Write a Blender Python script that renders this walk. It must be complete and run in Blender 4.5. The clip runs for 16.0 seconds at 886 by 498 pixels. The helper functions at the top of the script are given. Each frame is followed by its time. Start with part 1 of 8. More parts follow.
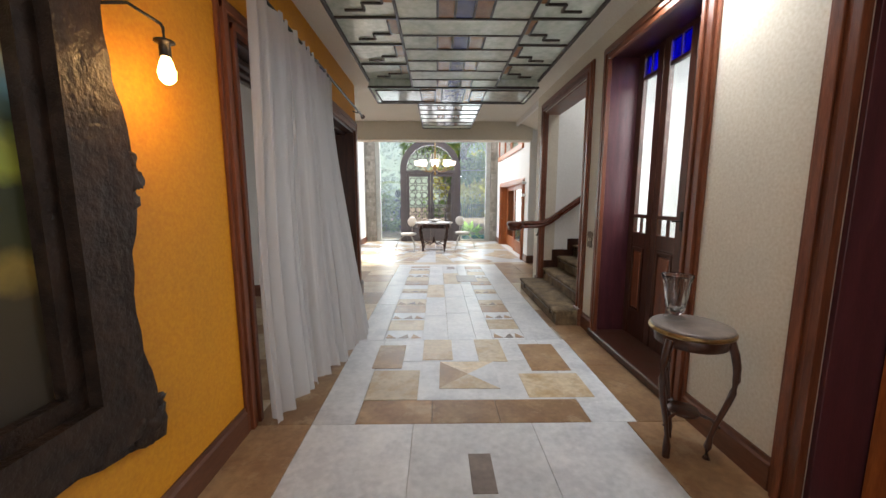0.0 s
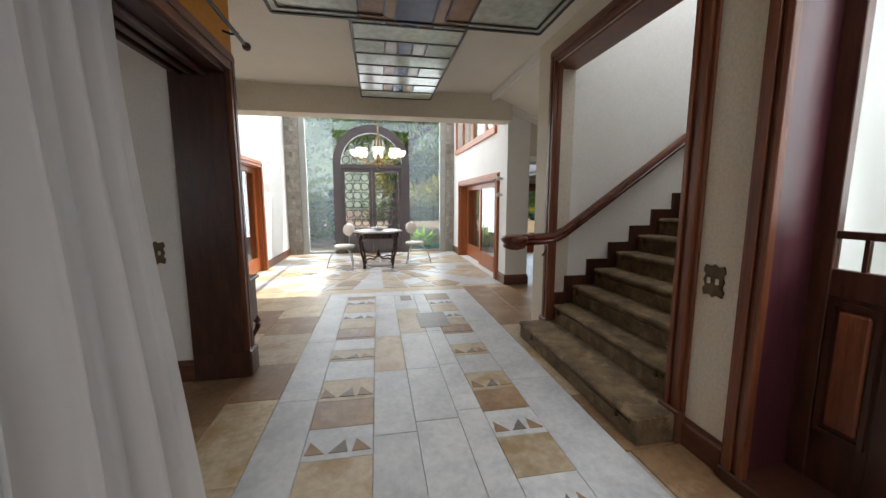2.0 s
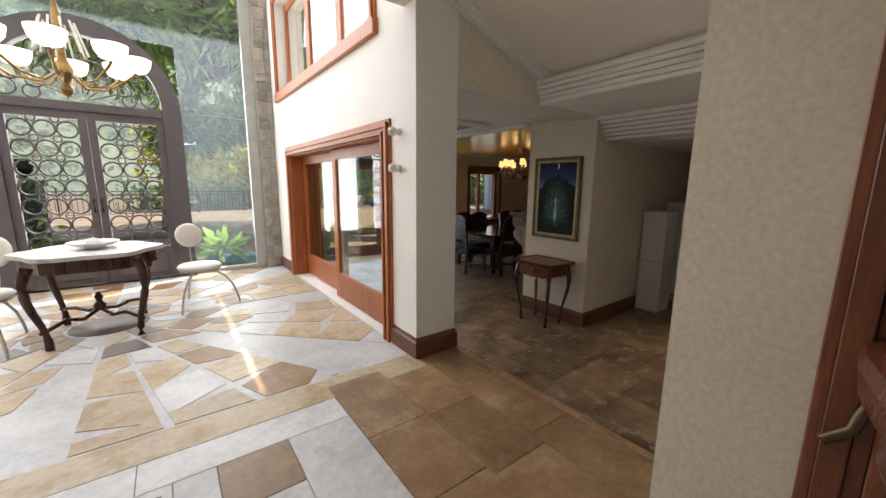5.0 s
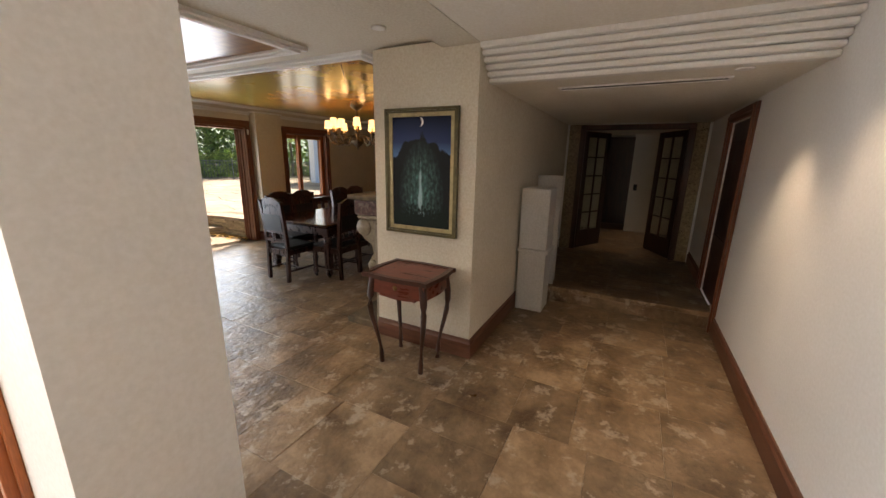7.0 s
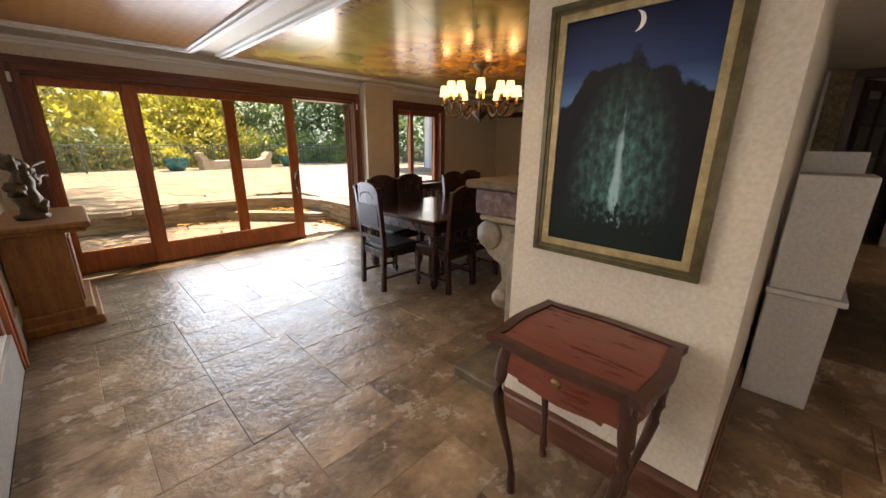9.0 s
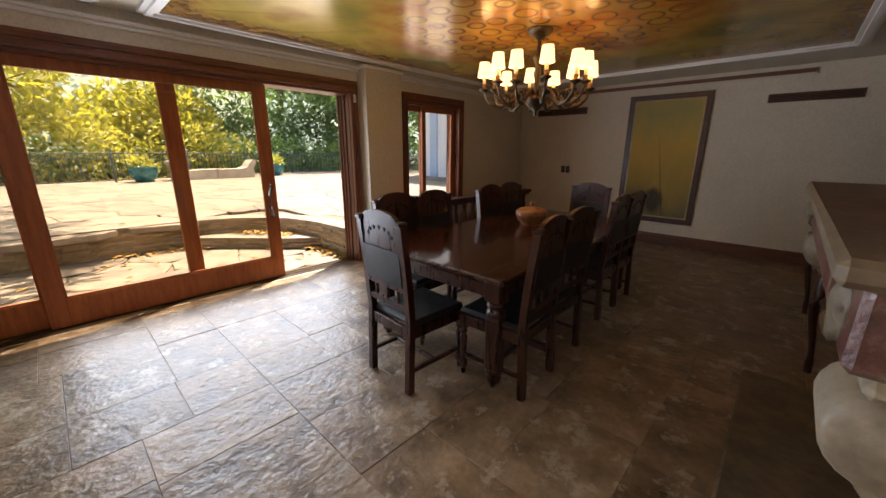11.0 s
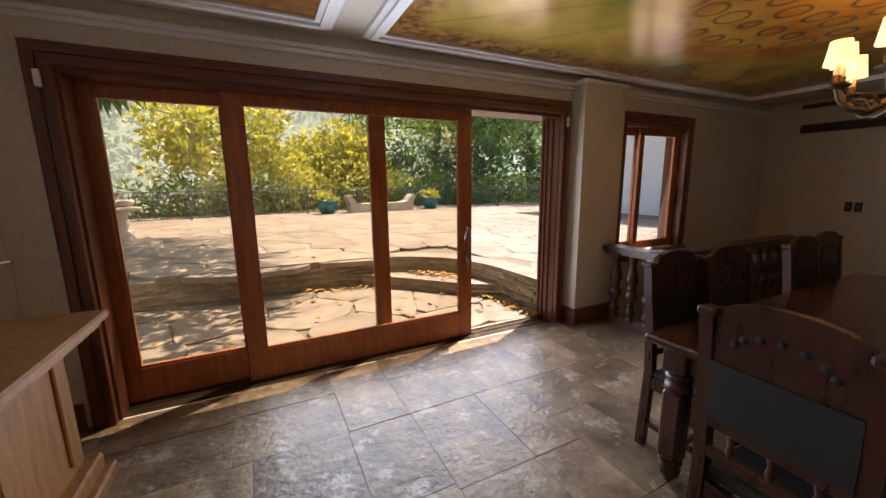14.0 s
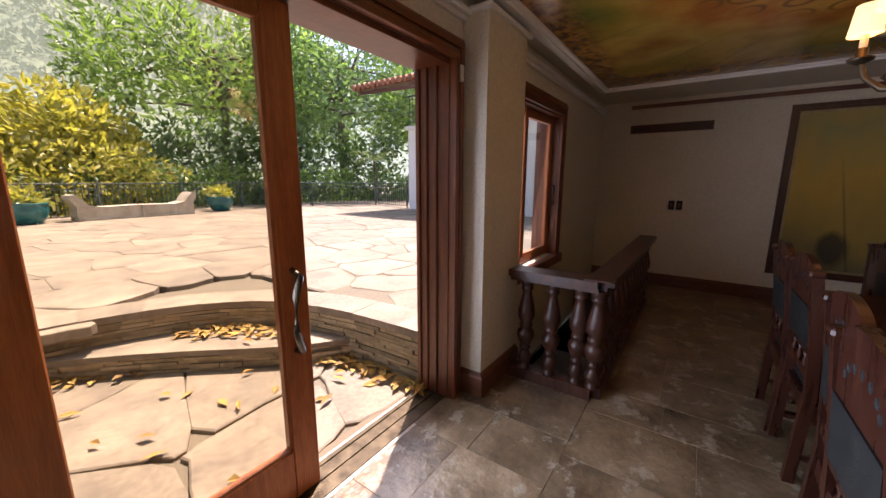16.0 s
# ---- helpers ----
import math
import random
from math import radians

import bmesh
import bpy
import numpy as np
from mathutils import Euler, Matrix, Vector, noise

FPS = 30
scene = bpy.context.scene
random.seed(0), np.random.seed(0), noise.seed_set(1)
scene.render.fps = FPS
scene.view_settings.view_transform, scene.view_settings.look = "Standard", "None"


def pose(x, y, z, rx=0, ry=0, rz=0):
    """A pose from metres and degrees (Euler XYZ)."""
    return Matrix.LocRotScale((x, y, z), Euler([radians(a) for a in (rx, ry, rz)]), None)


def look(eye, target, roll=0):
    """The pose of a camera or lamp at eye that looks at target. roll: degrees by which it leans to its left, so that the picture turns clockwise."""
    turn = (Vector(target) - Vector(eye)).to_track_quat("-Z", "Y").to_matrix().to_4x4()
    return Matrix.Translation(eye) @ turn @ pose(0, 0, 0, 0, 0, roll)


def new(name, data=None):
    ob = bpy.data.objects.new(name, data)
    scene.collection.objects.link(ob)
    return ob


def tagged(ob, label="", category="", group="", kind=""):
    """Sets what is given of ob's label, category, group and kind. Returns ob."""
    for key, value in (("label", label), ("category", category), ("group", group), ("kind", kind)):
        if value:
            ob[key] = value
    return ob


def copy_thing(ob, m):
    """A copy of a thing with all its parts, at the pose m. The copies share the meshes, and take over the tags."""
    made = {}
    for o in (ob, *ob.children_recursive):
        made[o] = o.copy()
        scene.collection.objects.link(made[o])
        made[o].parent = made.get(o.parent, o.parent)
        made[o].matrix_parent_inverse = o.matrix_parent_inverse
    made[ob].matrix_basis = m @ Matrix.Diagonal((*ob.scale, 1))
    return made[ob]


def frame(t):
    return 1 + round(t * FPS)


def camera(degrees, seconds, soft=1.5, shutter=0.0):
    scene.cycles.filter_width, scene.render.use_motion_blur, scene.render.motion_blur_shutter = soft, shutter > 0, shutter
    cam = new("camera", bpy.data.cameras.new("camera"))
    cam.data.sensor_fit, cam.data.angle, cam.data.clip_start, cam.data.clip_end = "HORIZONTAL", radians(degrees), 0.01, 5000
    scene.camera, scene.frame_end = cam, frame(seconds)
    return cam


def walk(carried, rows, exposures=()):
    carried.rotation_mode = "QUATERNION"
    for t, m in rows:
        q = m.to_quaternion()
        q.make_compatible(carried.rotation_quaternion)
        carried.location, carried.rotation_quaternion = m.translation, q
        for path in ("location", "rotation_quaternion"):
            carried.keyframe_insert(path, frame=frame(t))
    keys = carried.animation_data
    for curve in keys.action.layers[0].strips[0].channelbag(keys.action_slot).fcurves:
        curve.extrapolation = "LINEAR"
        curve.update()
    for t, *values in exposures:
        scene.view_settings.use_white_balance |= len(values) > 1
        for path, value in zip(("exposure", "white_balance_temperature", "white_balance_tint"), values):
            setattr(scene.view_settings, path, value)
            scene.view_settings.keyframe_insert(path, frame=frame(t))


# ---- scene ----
cam = camera(101.0, 16.0)
PATH = [
    (0, (-0.062, -0.121, 1.448), (-0.031, 1.86, 1.176), -0.0),
    (0.5, (-0.087, 0.471, 1.44), (0.005, 2.453, 1.181), 0.0),
    (1, (-0.083, 1.022, 1.444), (0.141, 2.991, 1.18), -0.1),
    (1.5, (-0.103, 1.621, 1.444), (0.184, 3.583, 1.183), 0.0),
    (2, (-0.164, 2.173, 1.436), (0.185, 4.125, 1.173), -0.0),
    (2.5, (-0.115, 2.75, 1.425), (0.287, 4.691, 1.156), -0.1),
    (3, (-0.068, 3.324, 1.413), (0.361, 5.259, 1.147), -0.3),
    (3.2, (-0.052, 3.557, 1.427), (0.417, 5.482, 1.155), -0.4),
    (5.3, (0.572, 5.945, 1.399), (1.883, 7.417, 1.061), 0.6),
    (5.5, (0.669, 6.088, 1.396), (2.06, 7.482, 1.062), 0.5),
    (6, (1.064, 6.396, 1.383), (2.672, 7.527, 1.012), 0.7),
    (6.5, (1.453, 6.696, 1.394), (3.17, 7.638, 0.991), 1.0),
    (7, (1.744, 6.98, 1.377), (3.471, 7.864, 0.895), 1.1),
    (7.5, (2.135, 7.17, 1.317), (3.859, 8.025, 0.773), 1.0),
    (8, (2.434, 7.374, 1.37), (4.102, 8.332, 0.823), 1.0),
    (8.5, (2.623, 7.644, 1.263), (4.105, 8.866, 0.706), 0.9),
    (8.7, (2.692, 7.779, 1.243), (4.103, 9.081, 0.684), 0.9),
    (10.8, (3.644, 9.336, 1.169), (4.956, 10.74, 0.619), 0.1),
    (11, (3.657, 9.453, 1.175), (5.069, 10.77, 0.655), 0.3),
    (11.5, (3.618, 9.796, 1.199), (5.341, 10.732, 0.809), 0.6),
    (12, (3.606, 9.958, 1.211), (5.501, 10.499, 0.87), 0.7),
    (12.5, (3.583, 10.039, 1.225), (5.469, 10.614, 0.892), 0.7),
    (13, (3.605, 10.209, 1.222), (5.053, 11.542, 0.868), -0.1),
    (13.5, (3.662, 10.386, 1.21), (4.629, 12.101, 0.861), -0.7),
    (14, (3.646, 10.703, 1.206), (4.515, 12.47, 0.852), -0.7),
    (14.5, (3.745, 11.094, 1.216), (4.759, 12.779, 0.851), -0.6),
    (15, (3.969, 11.503, 1.198), (5.242, 13.003, 0.84), -0.4),
    (15.5, (4.162, 11.932, 1.196), (5.674, 13.188, 0.829), 0.1),
    (16, (4.48, 12.295, 1.173), (6.092, 13.419, 0.802), 0.2),
]
walk(cam, [(t, look(eye, target, roll)) for t, eye, target, roll in PATH],
     [(0.0, 0.65, 6500, 12), (1.0, 0.45, 6400, 11), (1.5, 0.35, 6400, 11), (3.0, 0.4, 6800, 13), (5.5, 0.8, 6900, 15), (7.0, 1.6, 7300, 18), (8.5, 1.95, 7200, 20), (11.0, 1.75, 7000, 21), (12.5, 2.4, 6800, 21), (13.5, 1.5, 6750, 24), (14.5, 1.25, 6650, 24), (16.0, 1.35, 6500, 28)])

# ---- world, sun, lamps ----
world = bpy.data.worlds.new("sky")
scene.world = world
world.use_nodes = True
_wn = world.node_tree.nodes
_wn.clear()
_sky = _wn.new("ShaderNodeTexSky")
_sky.sky_type = "NISHITA"
_sky.sun_disc = False
_sky.sun_elevation = radians(67)
_sky.sun_rotation = radians(64)
_sky.dust_density = 2.0
_bg = _wn.new("ShaderNodeBackground")
_bg.inputs["Strength"].default_value = 0.15
_wo = _wn.new("ShaderNodeOutputWorld")
world.node_tree.links.new(_sky.outputs[0], _bg.inputs["Color"])
world.node_tree.links.new(_bg.outputs[0], _wo.inputs["Surface"])

_sd = bpy.data.lights.new("sun", "SUN")
_sd.energy, _sd.angle, _sd.color = 5.0, radians(0.5), (1.0, 0.95, 0.86)
sun = new("sun", _sd)
sun.matrix_world = look((0.9 * 20, 0.44 * 20, 20 * math.tan(radians(67))), (0, 0, 0))


def area_lamp(name, place, target, w, h, watts, color):
    d = bpy.data.lights.new(name, "AREA")
    d.shape, d.size, d.size_y, d.energy, d.color = "RECTANGLE", w, h, watts, color
    ob = new(name, d)
    ob.matrix_world = look(place, target)
    return ob


DAY = (0.93, 0.97, 1.0)
area_lamp("sky_light", (4.85, 13.60, 0.75), (4.85, 10, 0.80), 2.6, 1.7, 31, (0.68, 0.84, 1.0)).data.spread = radians(160)
area_lamp("sky_light", (7.9, 13.75, 1.1), (7.9, 10, 0.5), 1.1, 1.3, 2.2, DAY)
area_lamp("sky_light", (-0.25, 12.75, 2.6), (-0.25, 8, 1.2), 3.9, 4.6, 200, DAY)
area_lamp("sky_light", (2.2, 2.95, 1.9), (0, 2.95, 0.9), 0.9, 1.2, 13, DAY)
# no opening here: lamp added below the stairwell ceiling to brighten its walls
area_lamp("sky_light", (3.2, 4.9, 4.6), (2.6, 4.9, 0), 1.6, 1.5, 28, DAY)
area_lamp("sky_light", (-0.6, 9.9, 5.15), (-0.6, 9.9, 0), 2.6, 3.0, 68, DAY)
# added inside the closed side room, which has no source of its own
area_lamp("sky_light", (-3.6, 2.0, 1.6), (-1.5, 4.5, 1.0), 1.2, 1.4, 6, DAY)
# fill added at the closed back wall to brighten the hall
area_lamp("sky_light", (0.0, -2.0, 1.9), (0, 3, 1.2), 2.0, 1.6, 19, DAY)
# added over the open court to make its white wall brighter
area_lamp("sky_light", (2.42, 2.3, 2.9), (2.6, 2.3, 0), 0.9, 2.6, 105, DAY)


def spot_lamp(place, watts):
    d = bpy.data.lights.new("spot_light", "SPOT")
    d.energy, d.color, d.spot_size, d.spot_blend, d.shadow_soft_size = watts, (1.0, 0.80, 0.58), radians(85), 0.9, 0.03
    ob = new("spot_light", d)
    ob.matrix_world = look(place, (place[0], place[1], -1))


for _p, _w in (((3.89, 6.48, 2.15), 15), ((4.0, 8.66, 2.15), 8), ((4.73, 6.47, 1.92), 18), ((9.4, 6.9, 1.92), 7)):
    spot_lamp(_p, _w)

# ---- materials ----
def hexc(r, g, b):
    return (r, g, b, 1.0)


def material(name, base, base2=None, rough=0.5, metal=0.0, scale=6.0, fine=60.0, bump=0.1, spread=0.0, detail=6.0,
             stretch=(1, 1, 1), trans=0.0, coat=0.0, contrast=0.35, rvar=0.15, third=None):
    """A surface with two scales of noise in colour, gloss and relief. spread: how far single pieces differ."""
    m = bpy.data.materials.new(name)
    m.use_nodes = True
    n, l = m.node_tree.nodes, m.node_tree.links
    b = n["Principled BSDF"]
    tc = n.new("ShaderNodeTexCoord")
    mp = n.new("ShaderNodeMapping")
    mp.inputs["Scale"].default_value = stretch
    oi = n.new("ShaderNodeObjectInfo")
    geo = n.new("ShaderNodeNewGeometry")
    add = n.new("ShaderNodeMath")
    add.operation = "ADD"
    l.new(oi.outputs["Random"], add.inputs[0])
    l.new(geo.outputs["Random Per Island"], add.inputs[1])
    sh = n.new("ShaderNodeVectorMath")
    sh.operation = "MULTIPLY_ADD"
    comb = n.new("ShaderNodeCombineXYZ")
    for i in range(3):
        l.new(add.outputs[0], comb.inputs[i])
    l.new(comb.outputs[0], sh.inputs[0])
    k = 37.0 if spread > 0 else 0.0
    sh.inputs[1].default_value = (k, k * 0.7, k * 0.3)
    l.new(tc.outputs["Object"], mp.inputs["Vector"])
    l.new(mp.outputs[0], sh.inputs[2])
    big = n.new("ShaderNodeTexNoise")
    big.inputs["Scale"].default_value = scale
    big.inputs["Detail"].default_value = detail
    big.inputs["Roughness"].default_value = 0.6
    small = n.new("ShaderNodeTexNoise")
    small.inputs["Scale"].default_value = fine
    small.inputs["Detail"].default_value = 4.0
    l.new(sh.outputs[0], big.inputs["Vector"])
    l.new(sh.outputs[0], small.inputs["Vector"])
    base2 = base2 or tuple(c * (1 - contrast) for c in base)
    ramp = n.new("ShaderNodeValToRGB")
    ramp.color_ramp.elements[0].position = 0.35
    ramp.color_ramp.elements[1].position = 0.66
    ramp.color_ramp.elements[0].color = hexc(*base2)
    ramp.color_ramp.elements[1].color = hexc(*base)
    if third:
        e = ramp.color_ramp.elements.new(0.5)
        e.color = hexc(*third)
    l.new(big.outputs["Fac"], ramp.inputs["Fac"])
    mix = n.new("ShaderNodeMix")
    mix.data_type, mix.blend_type = "RGBA", "OVERLAY"
    mix.inputs["Factor"].default_value = 0.35
    l.new(ramp.outputs["Color"], mix.inputs["A"])
    l.new(small.outputs["Fac"], mix.inputs["B"])
    last = mix.outputs["Result"]
    if spread > 0:
        hsv = n.new("ShaderNodeHueSaturation")
        mr = n.new("ShaderNodeMapRange")
        frac = n.new("ShaderNodeMath")
        frac.operation = "FRACT"
        l.new(add.outputs[0], frac.inputs[0])
        l.new(frac.outputs[0], mr.inputs["Value"])
        mr.inputs["To Min"].default_value, mr.inputs["To Max"].default_value = 1 - spread, 1 + spread
        l.new(mr.outputs[0], hsv.inputs["Value"])
        l.new(last, hsv.inputs["Color"])
        last = hsv.outputs["Color"]
    l.new(last, b.inputs["Base Color"])
    rr = n.new("ShaderNodeMapRange")
    l.new(big.outputs["Fac"], rr.inputs["Value"])
    rr.inputs["To Min"].default_value, rr.inputs["To Max"].default_value = max(rough - rvar, 0.03), min(rough + rvar, 1)
    l.new(rr.outputs[0], b.inputs["Roughness"])
    b.inputs["Metallic"].default_value = metal
    b.inputs["Transmission Weight"].default_value = trans
    b.inputs["Coat Weight"].default_value = coat
    if bump:
        bp = n.new("ShaderNodeBump")
        bp.inputs["Strength"].default_value = bump
        bp.inputs["Distance"].default_value = 0.01
        l.new(small.outputs["Fac"], bp.inputs["Height"])
        bp2 = n.new("ShaderNodeBump")
        bp2.inputs["Strength"].default_value = bump * 0.8
        bp2.inputs["Distance"].default_value = 0.03
        l.new(big.outputs["Fac"], bp2.inputs["Height"])
        l.new(bp.outputs[0], bp2.inputs["Normal"])
        l.new(bp2.outputs[0], b.inputs["Normal"])
    return m


def glass(name, tint=(0.95, 0.98, 0.97), rough=0.0, strength=0.88):
    """A thin pane: mostly clear, with a faint mirror."""
    m = bpy.data.materials.new(name)
    m.use_nodes = True
    n, l = m.node_tree.nodes, m.node_tree.links
    n.clear()
    tr = n.new("ShaderNodeBsdfTransparent")
    tr.inputs["Color"].default_value = hexc(*tint)
    gl = n.new("ShaderNodeBsdfGlossy")
    gl.inputs["Roughness"].default_value = rough
    lw = n.new("ShaderNodeLayerWeight")
    lw.inputs["Blend"].default_value = 0.5
    pw = n.new("ShaderNodeMath")
    pw.operation = "POWER"
    pw.inputs[1].default_value = 4.0
    l.new(lw.outputs["Facing"], pw.inputs[0])
    fr = n.new("ShaderNodeMath")
    fr.operation, fr.use_clamp = "MULTIPLY_ADD", True
    fr.inputs[1].default_value, fr.inputs[2].default_value = 0.8, 0.03
    l.new(pw.outputs[0], fr.inputs[0])
    mx = n.new("ShaderNodeMixShader")
    out = n.new("ShaderNodeOutputMaterial")
    l.new(fr.outputs[0], mx.inputs[0])
    l.new(tr.outputs[0], mx.inputs[1])
    l.new(gl.outputs[0], mx.inputs[2])
    l.new(mx.outputs[0], out.inputs["Surface"])
    return m


def glowing(name, color, strength):
    m = bpy.data.materials.new(name)
    m.use_nodes = True
    b = m.node_tree.nodes["Principled BSDF"]
    b.inputs["Base Color"].default_value = hexc(*color)
    b.inputs["Emission Color"].default_value = hexc(*color)
    b.inputs["Emission Strength"].default_value = strength
    return m


def plain(name, color, rough=0.5, metal=0.0, bump=0.05, contrast=0.12, scale=4.0):
    return material(name, color, rough=rough, metal=metal, bump=bump, contrast=contrast, scale=scale)


CREAM = plain("cream_plaster", (0.66, 0.60, 0.49), 0.75, contrast=0.08, scale=1.5)
CEILW = plain("ceiling_paint", (0.78, 0.74, 0.66), 0.8, contrast=0.06, scale=1.5)
WHITE = plain("white_plaster", (0.80, 0.79, 0.76), 0.75, contrast=0.06, scale=1.5)
ORANGE = plain("orange_paint", (0.72, 0.30, 0.008), 0.6, contrast=0.12, scale=1.2)
BURGUNDY = plain("burgundy_paint", (0.16, 0.015, 0.023), 0.65, contrast=0.12, scale=1.5)
WOOD = material("red_wood", (0.20, 0.062, 0.026), (0.10, 0.028, 0.012), rough=0.38, scale=5, fine=40, stretch=(6, 6, 0.5), bump=0.06, spread=0.12)
WOODX = material("red_wood_level", (0.20, 0.062, 0.026), (0.10, 0.028, 0.012), rough=0.38, scale=5, fine=40, stretch=(0.6, 0.6, 6), bump=0.06, spread=0.12)
CEDAR = material("orange_cedar", (0.42, 0.13, 0.035), (0.28, 0.075, 0.02), rough=0.4, scale=5, fine=40, stretch=(6, 6, 0.5), bump=0.06, spread=0.1)
PLUM = material("plum_stained_wood", (0.085, 0.022, 0.028), (0.05, 0.013, 0.018), rough=0.42, scale=4, fine=40, stretch=(5, 5, 0.5), bump=0.04)
DARKWOOD = material("dark_wood", (0.075, 0.026, 0.014), (0.035, 0.013, 0.008), rough=0.35, scale=5, fine=40, stretch=(5, 5, 0.6), bump=0.08, spread=0.1)
TABLEWOOD = material("table_wood", (0.065, 0.018, 0.009), (0.038, 0.010, 0.006), rough=0.2, scale=4, fine=30, stretch=(0.5, 6, 6), bump=0.03, spread=0.08, coat=0.4)
SEATWOOD = material("mahogany", (0.053, 0.015, 0.008), (0.026, 0.007, 0.004), rough=0.3, scale=5, fine=40, stretch=(5, 5, 0.7), bump=0.05, spread=0.08)
BASEB = material("baseboard_wood", (0.16, 0.065, 0.035), (0.10, 0.035, 0.018), rough=0.45, scale=4, fine=30, stretch=(0.7, 0.7, 5), bump=0.06)
LEATHER = material("black_leather", (0.012, 0.013, 0.013), rough=0.5, scale=12, fine=160, bump=0.15)
MARBLE = material("white_marble", (0.66, 0.66, 0.66), (0.50, 0.51, 0.53), rough=0.40, scale=3.0, fine=25, bump=0.03, spread=0.10)
MARBLEY = material("yellow_marble", (0.55, 0.45, 0.30), (0.40, 0.28, 0.14), rough=0.42, scale=4.0, fine=25, bump=0.04, spread=0.16, third=(0.52, 0.42, 0.29))
MARBLEB = material("brown_marble", (0.36, 0.23, 0.12), (0.22, 0.12, 0.06), rough=0.42, scale=4.0, fine=25, bump=0.04, spread=0.18)
MARBLED = material("grey_marble", (0.22, 0.18, 0.15), (0.14, 0.11, 0.10), rough=0.42, scale=5.0, fine=25, bump=0.04, spread=0.12)
GROUT = plain("grout", (0.42, 0.38, 0.32), 0.85, bump=0.1)
GROUTB = plain("brown_grout", (0.20, 0.135, 0.078), 0.8, bump=0.1)
FLAG = material("brown_flagstone", (0.31, 0.215, 0.13), (0.105, 0.064, 0.034), rough=0.36, scale=3.6, fine=26, bump=0.75, spread=0.20, third=(0.20, 0.132, 0.074), rvar=0.2, detail=11)


def worn_specks(m, color, scale, low, high, amount):
    """Pale worn spots broken up by a finer grain."""
    n, l = m.node_tree.nodes, m.node_tree.links
    b = n["Principled BSDF"]
    old = b.inputs["Base Color"].links[0].from_socket
    tc, nz, mr = n.new("ShaderNodeTexCoord"), n.new("ShaderNodeTexNoise"), n.new("ShaderNodeMapRange")
    nz.inputs["Scale"].default_value, nz.inputs["Detail"].default_value, nz.inputs["Roughness"].default_value = scale, 9.0, 0.72
    l.new(tc.outputs["Object"], nz.inputs["Vector"])
    l.new(nz.outputs["Fac"], mr.inputs["Value"])
    mr.inputs["From Min"].default_value, mr.inputs["From Max"].default_value, mr.inputs["To Max"].default_value = low, high, amount
    mx = n.new("ShaderNodeMix")
    mx.data_type = "RGBA"
    l.new(mr.outputs[0], mx.inputs["Factor"])
    l.new(old, mx.inputs["A"])
    mx.inputs["B"].default_value = hexc(*color)
    l.new(mx.outputs["Result"], b.inputs["Base Color"])


worn_specks(FLAG, (0.46, 0.39, 0.30), 6.0, 0.555, 0.61, 0.6)
worn_specks(MARBLEB, (0.22, 0.12, 0.06), 1.6, 0.50, 0.62, 0.6)
worn_specks(MARBLE, (0.40, 0.41, 0.44), 2.2, 0.52, 0.62, 0.5)
worn_specks(MARBLEY, (0.36, 0.22, 0.10), 3.0, 0.53, 0.62, 0.55)
worn_specks(MARBLEB, (0.46, 0.35, 0.22), 3.0, 0.54, 0.63, 0.5)
TERRACE = material("terrace_stone", (0.30, 0.235, 0.165), (0.18, 0.14, 0.10), rough=0.8, scale=2.5, fine=30, bump=0.25, spread=0.18)
DRYSTONE = material("split_stone", (0.40, 0.31, 0.19), (0.22, 0.17, 0.10), rough=0.85, scale=6, fine=40, bump=0.5, spread=0.25)
SOIL = plain("joint_soil", (0.17, 0.135, 0.09), 0.95, bump=0.3)
GREYSTONE = material("grey_stone", (0.36, 0.33, 0.29), (0.22, 0.20, 0.17), rough=0.8, scale=5, fine=40, bump=0.4, spread=0.22)
IRON = material("grey_iron", (0.115, 0.10, 0.105), rough=0.5, scale=8, fine=80, bump=0.05, contrast=0.15)
BLACKMETAL = material("black_metal", (0.03, 0.028, 0.026), rough=0.4, metal=0.6, scale=8, fine=80, bump=0.05)
BRASS = material("old_brass", (0.42, 0.28, 0.11), (0.22, 0.14, 0.06), rough=0.35, metal=0.9, scale=14, fine=90, bump=0.1)
BRONZE = material("dark_bronze", (0.13, 0.095, 0.055), (0.065, 0.045, 0.026), rough=0.42, metal=0.8, scale=14, fine=90, bump=0.15)
PANE = glass("clear_pane")
BRONZEPANE = glass("bronze_pane", (0.92, 0.89, 0.81))
# bluish film puts the haze of reflections on slightly dirty glass into the pane
HAZED = glass("hazed_pane")
_dn, _dl = HAZED.node_tree.nodes, HAZED.node_tree.links
_film, _mixd = _dn.new("ShaderNodeBsdfTranslucent"), _dn.new("ShaderNodeMixShader")
_film.inputs["Color"].default_value = hexc(0.72, 0.84, 0.95)
_mixd.inputs[0].default_value = 0.03
_outd = [q for q in _dn if q.bl_idname == "ShaderNodeOutputMaterial"][0]
_dl.new(_outd.inputs["Surface"].links[0].from_socket, _mixd.inputs[1])
_dl.new(_film.outputs[0], _mixd.inputs[2])
_dl.new(_mixd.outputs[0], _outd.inputs["Surface"])
CARPET = material("worn_carpet", (0.20, 0.135, 0.07), (0.085, 0.055, 0.028), rough=0.95, scale=7, fine=140, bump=0.5)
worn_specks(CARPET, (0.30, 0.22, 0.12), 5.0, 0.52, 0.64, 0.7)


